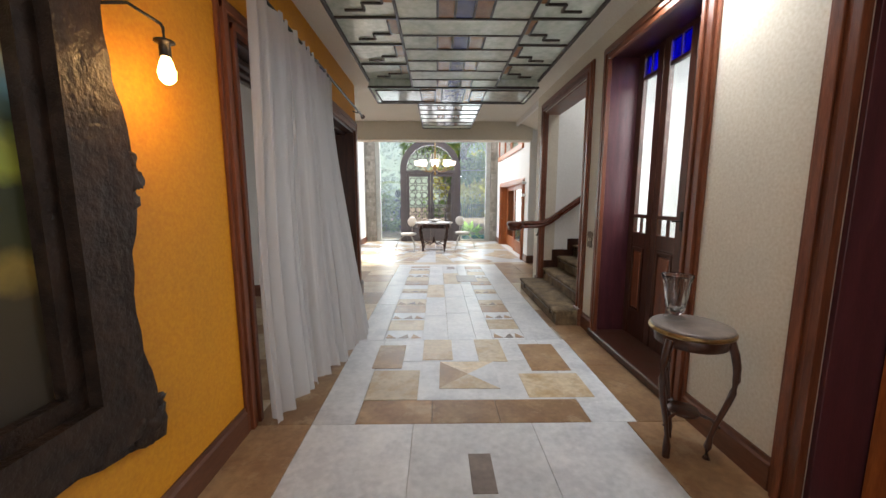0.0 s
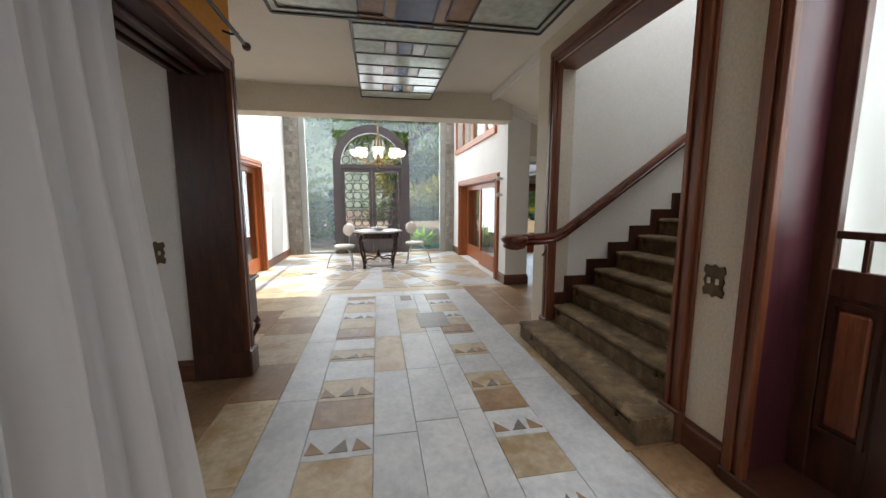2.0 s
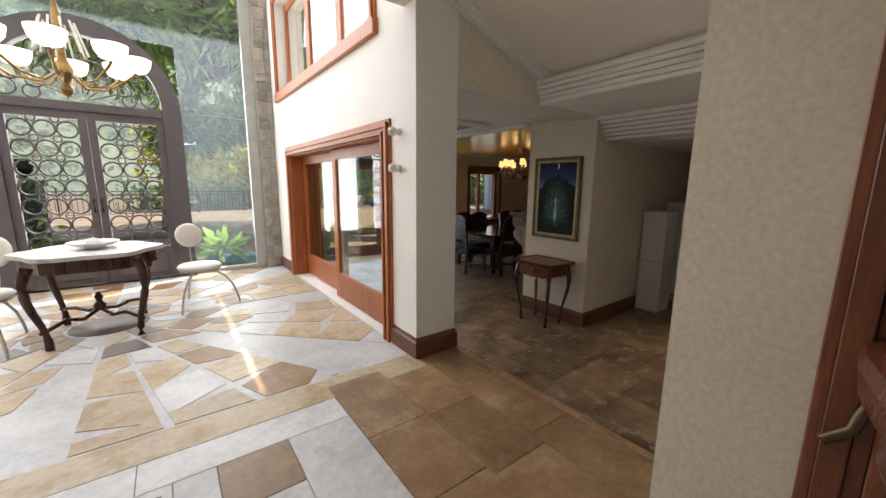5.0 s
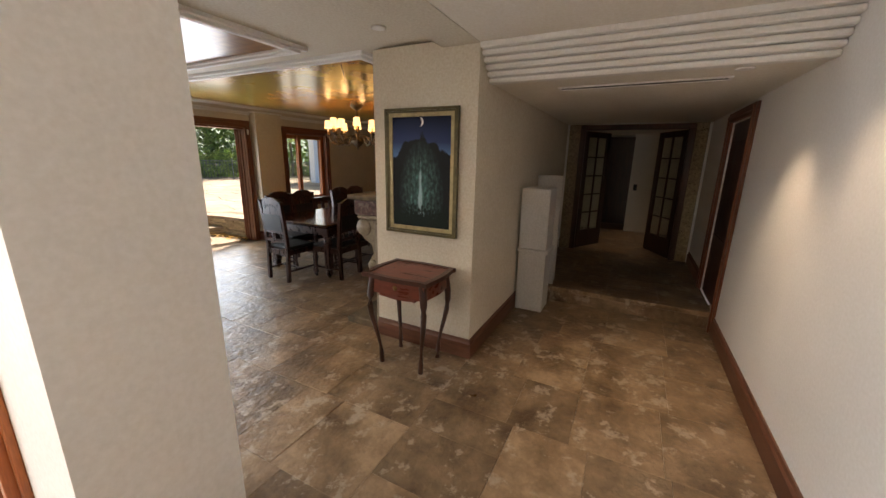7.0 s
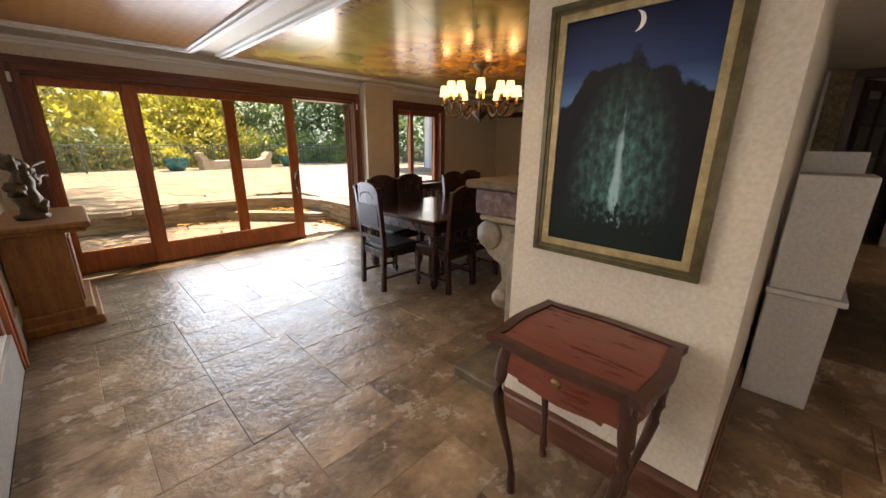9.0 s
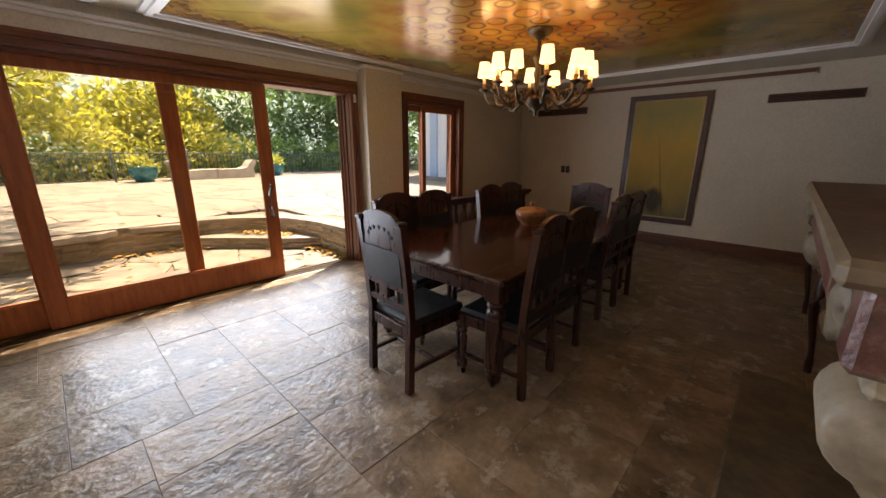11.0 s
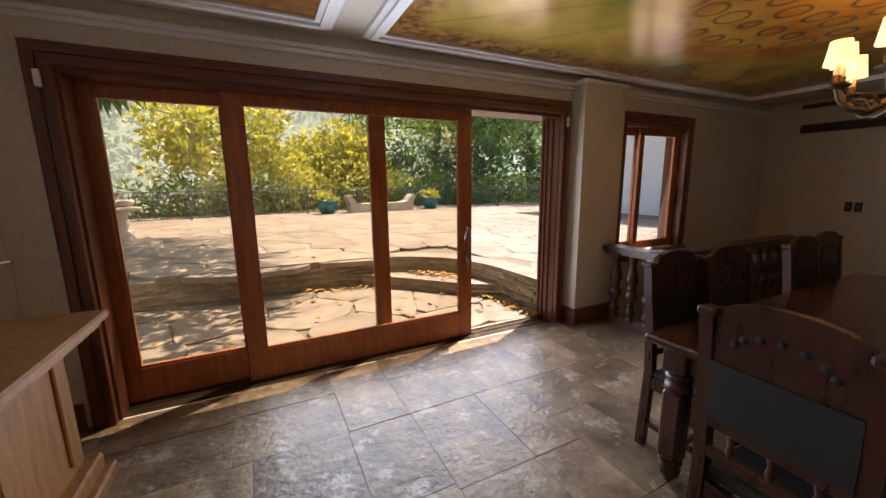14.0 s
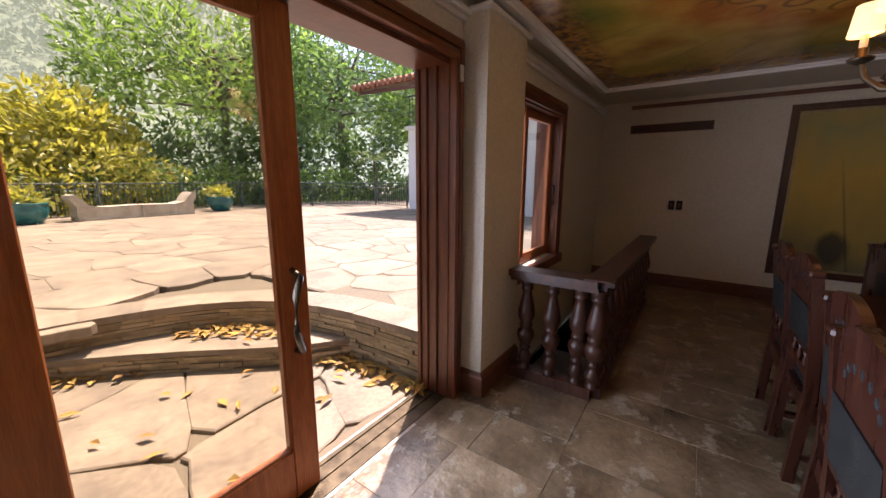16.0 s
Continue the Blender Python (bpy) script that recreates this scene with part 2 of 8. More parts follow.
def leaf_material(name, dark, light, glow):
    """A thin leaf that lets light through."""
    m = bpy.data.materials.new(name)
    m.use_nodes = True
    n, l = m.node_tree.nodes, m.node_tree.links
    n.clear()
    geo, tc = n.new("ShaderNodeNewGeometry"), n.new("ShaderNodeTexCoord")
    nz = n.new("ShaderNodeTexNoise")
    nz.inputs["Scale"].default_value, nz.inputs["Detail"].default_value = 0.7, 3.0
    l.new(tc.outputs["Object"], nz.inputs["Vector"])
    mx = n.new("ShaderNodeMath")
    mx.operation = "MULTIPLY_ADD"
    l.new(geo.outputs["Random Per Island"], mx.inputs[0])
    mx.inputs[1].default_value = 0.55
    l.new(nz.outputs["Fac"], mx.inputs[2])
    rp = n.new("ShaderNodeValToRGB")
    rp.color_ramp.elements[0].position, rp.color_ramp.elements[1].position = 0.45, 1.0
    rp.color_ramp.elements[0].color, rp.color_ramp.elements[1].color = hexc(*dark), hexc(*light)
    l.new(mx.outputs[0], rp.inputs["Fac"])
    d, t, g = n.new("ShaderNodeBsdfDiffuse"), n.new("ShaderNodeBsdfTranslucent"), n.new("ShaderNodeBsdfGlossy")
    g.inputs["Roughness"].default_value = 0.45
    tint = n.new("ShaderNodeMix")
    tint.data_type, tint.blend_type = "RGBA", "MULTIPLY"
    tint.inputs["Factor"].default_value = 1.0
    tint.inputs["B"].default_value = hexc(*glow)
    l.new(rp.outputs["Color"], tint.inputs["A"])
    l.new(rp.outputs["Color"], d.inputs["Color"])
    l.new(tint.outputs["Result"], t.inputs["Color"])
    a, b, o = n.new("ShaderNodeMixShader"), n.new("ShaderNodeMixShader"), n.new("ShaderNodeOutputMaterial")
    a.inputs[0].default_value, b.inputs[0].default_value = 0.45, 0.06
    l.new(d.outputs[0], a.inputs[1]); l.new(t.outputs[0], a.inputs[2])
    l.new(a.outputs[0], b.inputs[1]); l.new(g.outputs[0], b.inputs[2])
    l.new(b.outputs[0], o.inputs["Surface"])
    return m

# ---- builders ----
class Shape:
    """A mesh in the making, out of boxes, turned profiles, tubes and sheets."""

    def __init__(self):
        self.v, self.f, self.s = [], [], []

    def add(self, verts, faces, smooth=False, m=None):
        k = len(self.v)
        self.v += [tuple(m @ Vector(p)) if m is not None else tuple(p) for p in verts]
        self.f += [tuple(k + i for i in f) for f in faces]
        self.s += [smooth] * len(faces)
        return self

    def box(self, x0, x1, y0, y1, z0, z1, c=0.0, m=None):
        """A box, its edges cut by c."""
        x0, x1, y0, y1, z0, z1 = min(x0, x1), max(x0, x1), min(y0, y1), max(y0, y1), min(z0, z1), max(z0, z1)
        c = min(c, 0.45 * min(x1 - x0, y1 - y0, z1 - z0))
        if c <= 0:
            vs = [(x, y, z) for x in (x0, x1) for y in (y0, y1) for z in (z0, z1)]
            fs = [(0, 1, 3, 2), (4, 6, 7, 5), (0, 4, 5, 1), (2, 3, 7, 6), (0, 2, 6, 4), (1, 5, 7, 3)]
            return self.add(vs, fs, False, m)
        bm = bmesh.new()
        bmesh.ops.create_cube(bm, size=1, matrix=Matrix.LocRotScale(((x0 + x1) / 2, (y0 + y1) / 2, (z0 + z1) / 2), None, (x1 - x0, y1 - y0, z1 - z0)))
        bmesh.ops.bevel(bm, geom=bm.edges[:], offset=c, segments=1, affect="EDGES")
        bm.verts.index_update()
        self.add([v.co.copy() for v in bm.verts], [[v.index for v in f.verts] for f in bm.faces], False, m)
        bm.free()
        return self

    def lathe(self, prof, n=16, m=None, smooth=True, a0=0.0, a1=2 * math.pi):
        """Turn (radius, height) pairs round the upright axis."""
        full = a1 - a0 > 6.28
        cols = n if full else n + 1
        vs = [(r * math.cos(a0 + (a1 - a0) * i / n), r * math.sin(a0 + (a1 - a0) * i / n), z) for r, z in prof for i in range(cols)]
        fs = []
        for j in range(len(prof) - 1):
            for i in range(n):
                k = (i + 1) % cols
                fs.append((j * cols + i, j * cols + k, (j + 1) * cols + k, (j + 1) * cols + i))
        self.add(vs, fs, smooth, m)
        if full:
            self.add([vs[i] for i in range(n)][::-1], [tuple(range(n))], False, m)
            self.add([vs[(len(prof) - 1) * n + i] for i in range(n)], [tuple(range(n))], False, m)
        return self

    def tube(self, pts, r, n=8, m=None, flat=1.0, ends=True):
        """A round bar along points; r is one radius or one for each point."""
        pts = [Vector(p) for p in pts]
        rs = r if isinstance(r, (list, tuple)) else [r] * len(pts)
        vs, up = [], Vector((0, 0, 1))
        for i, p in enumerate(pts):
            d = (pts[min(i + 1, len(pts) - 1)] - pts[max(i - 1, 0)]).normalized()
            a = d.cross(up)
            a = d.cross(Vector((1, 0, 0))) if a.length < 0.05 else a
            a.normalize()
            b = a.cross(d).normalized()
            vs += [p + (a * math.cos(t) + b * math.sin(t) * flat) * rs[i] for t in [2 * math.pi * k / n for k in range(n)]]
        fs = [(j * n + i, j * n + (i + 1) % n, (j + 1) * n + (i + 1) % n, (j + 1) * n + i) for j in range(len(pts) - 1) for i in range(n)]
        self.add(vs, fs, True, m)
        if ends:
            self.add(vs[:n][::-1], [tuple(range(n))], False, m)
            self.add(vs[-n:], [tuple(range(n))], False, m)
        return self

    def prism(self, poly, z0, z1, m=None, smooth=False):
        """Raise a flat outline (x, y) from z0 to z1."""
        n = len(poly)
        vs = [(x, y, z0) for x, y in poly] + [(x, y, z1) for x, y in poly]
        self.add(vs, [tuple(range(n))[::-1], tuple(range(n, 2 * n))], False, m)
        return self.add(vs, [(i, (i + 1) % n, n + (i + 1) % n, n + i) for i in range(n)], smooth, m)

    def ring(self, outer, inner, z0, z1, m=None):
        """A flat band between two outlines of as many points."""
        n = len(outer)
        vs = [(x, y, z) for z in (z0, z1) for o in (outer, inner) for x, y in o]
        fs = []
        for i in range(n):
            j = (i + 1) % n
            fs += [(2 * n + i, 2 * n + j, 3 * n + j, 3 * n + i), (j, i, n + i, n + j), (i, j, 2 * n + j, 2 * n + i), (n + j, n + i, 3 * n + i, 3 * n + j)]
        return self.add(vs, fs, False, m)

    def sweep(self, prof, pts, m=None, closed=False):
        """Carry an outline (out, up) along level points; out is to the right of the way."""
        pts = [Vector(p) for p in pts]
        n, rows = len(pts), []
        for i, p in enumerate(pts):
            a = pts[i - 1] if i or closed else None
            b = pts[(i + 1) % n] if i < n - 1 or closed else None
            d1 = (p - a).normalized() if a is not None else (b - p).normalized()
            d2 = (b - p).normalized() if b is not None else d1
            n1, n2 = Vector((d1.y, -d1.x, 0)), Vector((d2.y, -d2.x, 0))
            h = (n1 + n2)
            h = h / max(h.dot(n1), 0.2)
            rows.append([p + h * o + Vector((0, 0, u)) for o, u in prof])
        k = len(prof)
        vs = [q for r in rows for q in r]
        fs = [(i * k + j, ((i + 1) % n) * k + j, ((i + 1) % n) * k + (j + 1) % k, i * k + (j + 1) % k)
              for i in range(n if closed else n - 1) for j in range(k)]
        self.add(vs, fs, False, m)
        if not closed:
            self.add(rows[0], [tuple(range(k))], False, m)
            self.add(rows[-1][::-1], [tuple(range(k))], False, m)
        return self

    def mesh(self, name, mat=None):
        me = bpy.data.meshes.new(name)
        me.from_pydata(self.v, [], self.f)
        me.polygons.foreach_set("use_smooth", self.s)
        if mat:
            me.materials.append(mat)
        me.validate()
        bm = bmesh.new()
        bm.from_mesh(me)
        bmesh.ops.recalc_face_normals(bm, faces=bm.faces)
        bm.to_mesh(me)
        bm.free()
        return me


def S():
    return Shape()


def part(name, shape, mat, parent, label="", m=None):
    ob = new(name, shape if isinstance(shape, bpy.types.Mesh) else shape.mesh(name, mat))
    ob.parent = parent
    if m is not None:
        ob.matrix_basis = m
    return tagged(ob, label)


def thing(name, label, category, m=None, group="", kind="", shape=None, mat=None):
    """A top-level thing: an Empty at its base, or one mesh."""
    ob = new(name, shape.mesh(name, mat) if shape else None)
    if m is not None:
        ob.matrix_basis = m
    return tagged(ob, label, category, group, kind)


def setting(name, shape, mat, label, category):
    return thing(name, label, category, kind="structure", shape=shape, mat=mat)


def wall_cells(axis, a0, a1, u0, u1, z0, z1, holes):
    """A wall with openings through it. axis 'x': it stands across x from a0 to a1 and runs in y; 'y': the other way. holes: (u0, u1, z0, z1)."""
    us = sorted({u0, u1, *[h[i] for h in holes for i in (0, 1) if u0 < h[i] < u1]})
    zs = sorted({z0, z1, *[h[i] for h in holes for i in (2, 3) if z0 < h[i] < z1]})
    def solid(i, j):
        if not (0 <= i < len(us) - 1 and 0 <= j < len(zs) - 1):
            return False
        u, z = (us[i] + us[i + 1]) / 2, (zs[j] + zs[j + 1]) / 2
        return not any(h[0] < u < h[1] and h[2] < z < h[3] for h in holes)
    sh = Shape()
    pt = (lambda a, u, z: (a, u, z)) if axis == "x" else (lambda a, u, z: (u, a, z))
    for i in range(len(us) - 1):
        for j in range(len(zs) - 1):
            if not solid(i, j):
                continue
            ua, ub, za, zb = us[i], us[i + 1], zs[j], zs[j + 1]
            for a in (a0, a1):
                sh.add([pt(a, ua, za), pt(a, ub, za), pt(a, ub, zb), pt(a, ua, zb)], [(0, 1, 2, 3)])
            for di, dj, p, q in ((-1, 0, (ua, za), (ua, zb)), (1, 0, (ub, za), (ub, zb)), (0, -1, (ua, za), (ub, za)), (0, 1, (ua, zb), (ub, zb))):
                if not solid(i + di, j + dj):
                    sh.add([pt(a0, *p), pt(a0, *q), pt(a1, *q), pt(a1, *p)], [(0, 1, 2, 3)])
    return sh


def wall(name, axis, a0, a1, u0, u1, z0, z1, mat, holes=(), label="plain plastered wall", category="wall"):
    return setting(name, wall_cells(axis, a0, a1, u0, u1, z0, z1, holes), mat, label, category)


def level(axis, face, out):
    """Maps (u, d, z) of a wall to the world: u along the wall, d out of its face."""
    if axis == "x":
        return Matrix(((0, out, 0, face), (1, 0, 0, 0), (0, 0, 1, 0), (0, 0, 0, 1)))
    return Matrix(((1, 0, 0, 0), (0, out, 0, face), (0, 0, 1, 0), (0, 0, 0, 1)))


def casing(parent, u0, u1, z0, z1, w, m, mat, matx, steps=((1.0, 0.025), (0.72, 0.042), (0.34, 0.03)), sill=False, dz=0.0):
    """A stepped frame round an opening, inside the outer size u0..u1, z0..z1."""
    for name, side in (("frame_side", 0), ("frame_side", 1)):
        sh = Shape()
        for k, (fr, d) in enumerate(steps):
            nxt = steps[k + 1][0] if k + 1 < len(steps) else 0.0
            a, b = w * (1 - fr), w * (1 - nxt)
            x0, x1 = (u0 + a, u0 + b) if side == 0 else (u1 - b, u1 - a)
            sh.box(x0, x1, 0, d, z0, z1 - a - 0.001, 0.003, m)
        part(name, sh, mat, parent)
    sh = Shape()
    for k, (fr, d) in enumerate(steps):
        nxt = steps[k + 1][0] if k + 1 < len(steps) else 0.0
        a, b = w * (1 - fr), w * (1 - nxt)
        sh.box(u0 + a, u1 - a, 0, d + 0.002, z1 - b, z1 - a, 0.003, m)
    part("frame_head", sh, matx, parent)


B = -0.285   # level of the lower floor
B2 = -0.11   # level of the corridor's raised end
TOP = 3.07   # hall ceiling

# ---- the building ----
# floors
setting("floor", S().box(-4.4, 2.38, -2.4, 12.6, -0.6, -0.012), GROUT, "worn marble slab floor bed with sandy joints", "floor")
setting("floor_lower", S().box(2.38, 11.0, 5.9, 12.76, -0.6, B - 0.012).box(2.38, 7.02, 12.76, 13.86, -0.6, B - 0.012).box(9.4, 10.6, 12.76, 13.86, -0.6, B - 0.012).box(7.02, 9.4, 12.76, 13.86, -1.3, -1.2).box(11.0, 11.9, 5.9, 8.3, -0.6, B2 - 0.012).box(6.12, 11.0, 6.10, 8.06, B - 0.05, B2 - 0.012), GROUTB, "stone floor bed of the lower rooms", "floor")

# hall, left
wall("wall_orange", "x", -1.62, -1.26, -2.2, 5.45, 0, TOP, ORANGE, [(2.13, 5.27, -1, 2.40)], "saturated orange painted plaster wall beside the curtain")
wall("wall_side_room", "y", 5.27, 5.45, -4.2, -1.62, 0, TOP, WHITE, label="white wall of the side room with two switches")
wall("wall_side_back", "y", 1.4, 1.6, -4.2, -1.62, 0, TOP, WHITE, label="white wall of the side room")
wall("wall_side_end", "x", -4.4, -4.2, 1.4, 5.45, 0, TOP, WHITE, label="white end wall of the side room")
wall("wall_back", "y", -2.4, -2.2, -1.62, 2.6, 0, TOP, CREAM, label="cream wall that closes the hall")
wall("wall_foyer_left", "x", -2.85, -2.48, 5.45, 12.45, 0, 5.2, WHITE, [(8.43, 10.15, -1, 2.095)], "sunlit white gallery wall with a wooden double door")
# hall, right
wall("wall_right", "x", 1.60, 1.84, -2.2, 6.10, 0, TOP, CREAM, [(0.08, 1.35, -1, 2.42), (2.28, 3.60, -1, 2.82), (4.05, 5.76, -1, 2.76)], "cream plaster hall wall with wooden door frames")
wall("wall_stair_far", "y", 5.76, 6.10, 1.84, 10.6, -0.6, 5.0, WHITE, [(6.06, 6.94, -1, 1.81)], "white stairwell wall that is also the corridor wall")
wall("wall_stair_near", "y", 3.70, 3.94, 1.84, 6.2, 0, 5.0, WHITE, label="white stairwell wall")
wall("wall_stair_end", "x", 6.0, 6.2, 3.94, 5.76, 0, 5.0, WHITE, label="white wall at the head of the stairs")
wall("wall_stair_top", "x", 1.60, 1.84, 3.70, 6.10, TOP + 0.1, 5.0, WHITE, label="white wall above the stair opening")
setting("ceiling_stair", S().box(1.84, 6.0, 3.94, 5.76, 4.9, 5.0), WHITE, "white stairwell ceiling", "ceiling")
# ceilings of hall and foyer
setting("ceiling", S().box(-1.62, 1.84, -2.4, 5.45, TOP, TOP + 0.1).box(-4.4, -1.62, 1.4, 5.45, TOP, TOP + 0.1).box(-2.85, 1.60, 5.45, 8.2, TOP, TOP + 0.1), CEILW,
        "cream hall ceiling with leaded glass lamps", "ceiling")
setting("ceiling_slope", S().add([(1.60, 6.10, TOP + 0.004), (3.40, 6.10, 2.385), (3.40, 8.06, 2.385), (1.60, 8.06, TOP + 0.004), (1.60, 6.10, TOP + 0.1), (3.40, 6.10, 2.49), (3.40, 8.06, 2.49), (1.60, 8.06, TOP + 0.1)],
        [(0, 1, 2, 3), (4, 5, 6, 7), (0, 1, 5, 4), (1, 2, 6, 5), (2, 3, 7, 6), (3, 0, 4, 7)]), CEILW, "sloping cream ceiling under the upper stairs", "ceiling")
setting("beam", S().box(-2.48, 1.97, 7.88, 8.22, 2.69, TOP), CREAM, "cream beam between hall and tall gallery", "beam")
# gallery
wall("wall_gallery_right", "x", 1.97, 2.36, 8.06, 12.45, -0.6, 5.2, WHITE, [(8.55, 11.53, 0.0, 1.82), (8.75, 11.9, 2.76, 4.0)], "white gallery wall with wooden sliding doors and upper window")
wall("wall_gallery_front", "y", 8.22, 8.4, -2.48, 1.97, TOP, 5.2, WHITE, label="white upper wall above the beam")
setting("ceiling_gallery", wall_cells("x", 5.1, 5.2, -2.85, 2.36, 8.22, 12.6, [(-2.2, 0.9, 8.7, 11.6)]), WHITE, "white gallery ceiling with a skylight", "ceiling")
_g = bpy.data.objects["ceiling_gallery"]
_g.data.transform(Matrix(((0, 1, 0, 0), (0, 0, 1, 0), (1, 0, 0, 0), (0, 0, 0, 1))))
# lower rooms
wall("wall_living_head", "y", 8.06, 8.36, 2.36, 4.37, 2.168, TOP, CREAM, label="cream header over the passage to the dining room")
setting("ceiling_passage", S().box(3.36, 4.62, 6.10, 8.06, 2.172, 2.40), CEILW, "cream lowered ceiling with spot lamps", "ceiling")
setting("ceiling_corridor", S().box(4.62, 11.9, 5.9, 8.10, 1.945, 2.10), CEILW, "low corridor ceiling with an air slot", "ceiling")
wall("pier_picture", "x", 4.37, 4.62, 8.06, 9.0, -0.6, 2.215, CREAM, label="cream pier that carries the night painting")
wall("wall_corridor", "y", 8.06, 8.30, 4.62, 8.75, -0.6, 2.3, CREAM, label="cream wall between corridor and dining room")
wall("wall_dining_back", "y", 8.06, 8.30, 8.75, 10.54, -0.6, 2.3, CREAM, [(9.17, 10.18, -0.5, 1.80)], "cream dining room wall with a kitchen door")
wall("wall_art", "x", 10.34, 10.54, 8.30, 13.8, -0.6, 2.3, CREAM, label="cream end wall with a tall painting")
wall("wall_terrace", "y", 13.56, 13.80, 2.36, 10.54, -0.6, 2.6, CREAM, [(2.68, 6.38, B, 1.86), (7.29, 8.42, 0.38, 1.83)], "cream wall with sliding glass doors to the terrace")
wall("column", "y", 13.39, 13.56, 6.50, 7.06, -0.6, 2.14, CREAM, label="cream wall column between the windows")
wall("wall_living_left", "x", 2.10, 2.36, 12.45, 13.8, -0.6, 2.6, CREAM, label="cream living room wall")
wall("chimney_breast", "y", 8.30, 9.0, 4.62, 6.34, 1.0, 2.235, BURGUNDY, label="burgundy chimney breast above the mantel")
setting("ceiling_dining", S().box(2.36, 10.54, 8.30, 13.56, 2.235, 2.34), CREAM, "cream dining room ceiling with painted panels", "ceiling")
# gallery glass front
for nm, a, b in (("stone_jamb_1", -2.48, -2.14), ("stone_jamb_2", 1.74, 1.97)):
    setting(nm, S().box(a, b, 12.36, 12.62, 0, 5.1), GREYSTONE, "rough grey stone strip beside the glass front", "wall")
# beyond the corridor
wall("wall_far_room", "x", 10.7, 10.84, 6.10, 8.06, -0.6, 1.945, CREAM, [(7.07, 7.62, -1, 1.92)], label="cream wall of the dark far lobby with a doorway")
wall("wall_far_back", "x", 11.75, 11.9, 5.9, 8.3, -0.6, 2.1, DARKWOOD, label="dark panelled wall beyond the far doorway")
# unseen side walls added to keep daylight from leaking into the lobby
wall("wall_lobby_1", "y", 5.9, 6.10, 10.6, 11.9, -0.6, 2.1, CREAM, label="cream side wall added to close the far lobby")
wall("wall_lobby_2", "y", 8.06, 8.30, 10.54, 11.9, -0.6, 2.1, CREAM, label="cream side wall added to close the far lobby")
wall("stairwell_wall", "y", 12.70, 12.755, 7.02, 9.4, -2.4, B - 0.02, DARKWOOD, label="dark wooden side of the stairwell going down")
wall("wall_left_room", "x", -4.4, -4.2, 5.45, 12.6, 0, TOP, CREAM, label="cream wall of the room behind the double door")
setting("ceiling_left_room", S().box(-4.4, -2.85, 5.45, 12.6, TOP, TOP + 0.1), CREAM, "ceiling of the room behind the double door", "ceiling")
wall("wall_left_end", "y", 12.45, 12.6, -4.4, -2.48, 0, TOP, CREAM, label="cream wall of the room behind the double door")

# outside
_gr = S().box(-60, 300, 17.2, 400, -1.0, 0.09).box(-300, -60, 12.6, 400, -1.0, 0.09).box(-60, 1.9, 12.62, 17.2, -1.0, -0.03).box(6.62, 300, 13.81, 17.2, -1, 0.09).box(1.9, 6.62, 13.81, 17.2, -1.0, B - 0.03)
setting("ground", _gr, SOIL, "earth ground with joints between the terrace stones", "ground")

# ---- pieces shared by many things ----
def bar(sh, p0, p1, w, h):
    """A square bar between two points, w wide on the level and h high."""
    p0, p1 = Vector(p0), Vector(p1)
    d = p1 - p0
    n = Vector((d.y, -d.x, 0))
    n = n.normalized() * w / 2 if n.length > 1e-6 else Vector((w / 2, 0, 0))
    u = Vector((0, 0, h / 2)) if abs(d.z) < 0.9 * d.length else Vector((0, h / 2, 0))
    vs = [p + a * n + b * u for p in (p0, p1) for a, b in ((-1, -1), (1, -1), (1, 1), (-1, 1))]
    return sh.add(vs, [(0, 1, 2, 3), (7, 6, 5, 4), (0, 4, 5, 1), (1, 5, 6, 2), (2, 6, 7, 3), (3, 7, 4, 0)])


def lining(parent, u0, u1, z0, z1, d0, d1, m, mat, matx, t=0.02, plinth=False):
    """Boards that clad the reveal of an opening."""
    part("reveal", S().box(u0, u0 + t, d0, d1, z0, z1, 0.002, m), mat, parent)
    part("reveal", S().box(u1 - t, u1, d0, d1, z0, z1, 0.002, m), mat, parent)
    part("reveal", S().box(u0 + t, u1 - t, d0, d1, z1 - t, z1, 0.002, m), matx, parent)


def leaf(parent, u0, u1, z0, z1, d, m, mat, stile=0.11, rail=0.30, top=0.11, thick=0.045, bars=(), name="door_leaf", tinted=False):
    """A glazed leaf: stiles, rails and one pane, with its middle plane d out of the wall's face."""
    a, b = d - thick / 2, d + thick / 2
    sh = S().box(u0, u0 + stile, a, b, z0, z1, 0.004, m).box(u1 - stile, u1, a, b, z0, z1, 0.004, m)
    sh.box(u0 + stile, u1 - stile, a + 0.003, b - 0.003, z0, z0 + rail, 0.004, m).box(u0 + stile, u1 - stile, a + 0.003, b - 0.003, z1 - top, z1, 0.004, m)
    e = 0.014
    for q in ((u0 + stile, u0 + stile + e), (u1 - stile - e, u1 - stile)):
        sh.box(*q, a + 0.008, b - 0.008, z0 + rail, z1 - top, 0, m)
    sh.box(u0 + stile, u1 - stile, a + 0.008, b - 0.008, z0 + rail, z0 + rail + e, 0, m)
    for zz in bars:
        sh.box(u0 + stile, u1 - stile, a + 0.006, b - 0.006, zz - 0.012, zz + 0.012, 0, m)
    lf = part(name, sh, mat, parent)
    pane = part("pane", S().box(u0 + stile, u1 - stile, d - 0.003, d + 0.003, z0 + rail, z1 - top, 0, m), BRONZEPANE if tinted else PANE, lf, "faintly bronze glass pane" if tinted else "clear glass pane")
    pane.visible_shadow = tinted
    return lf


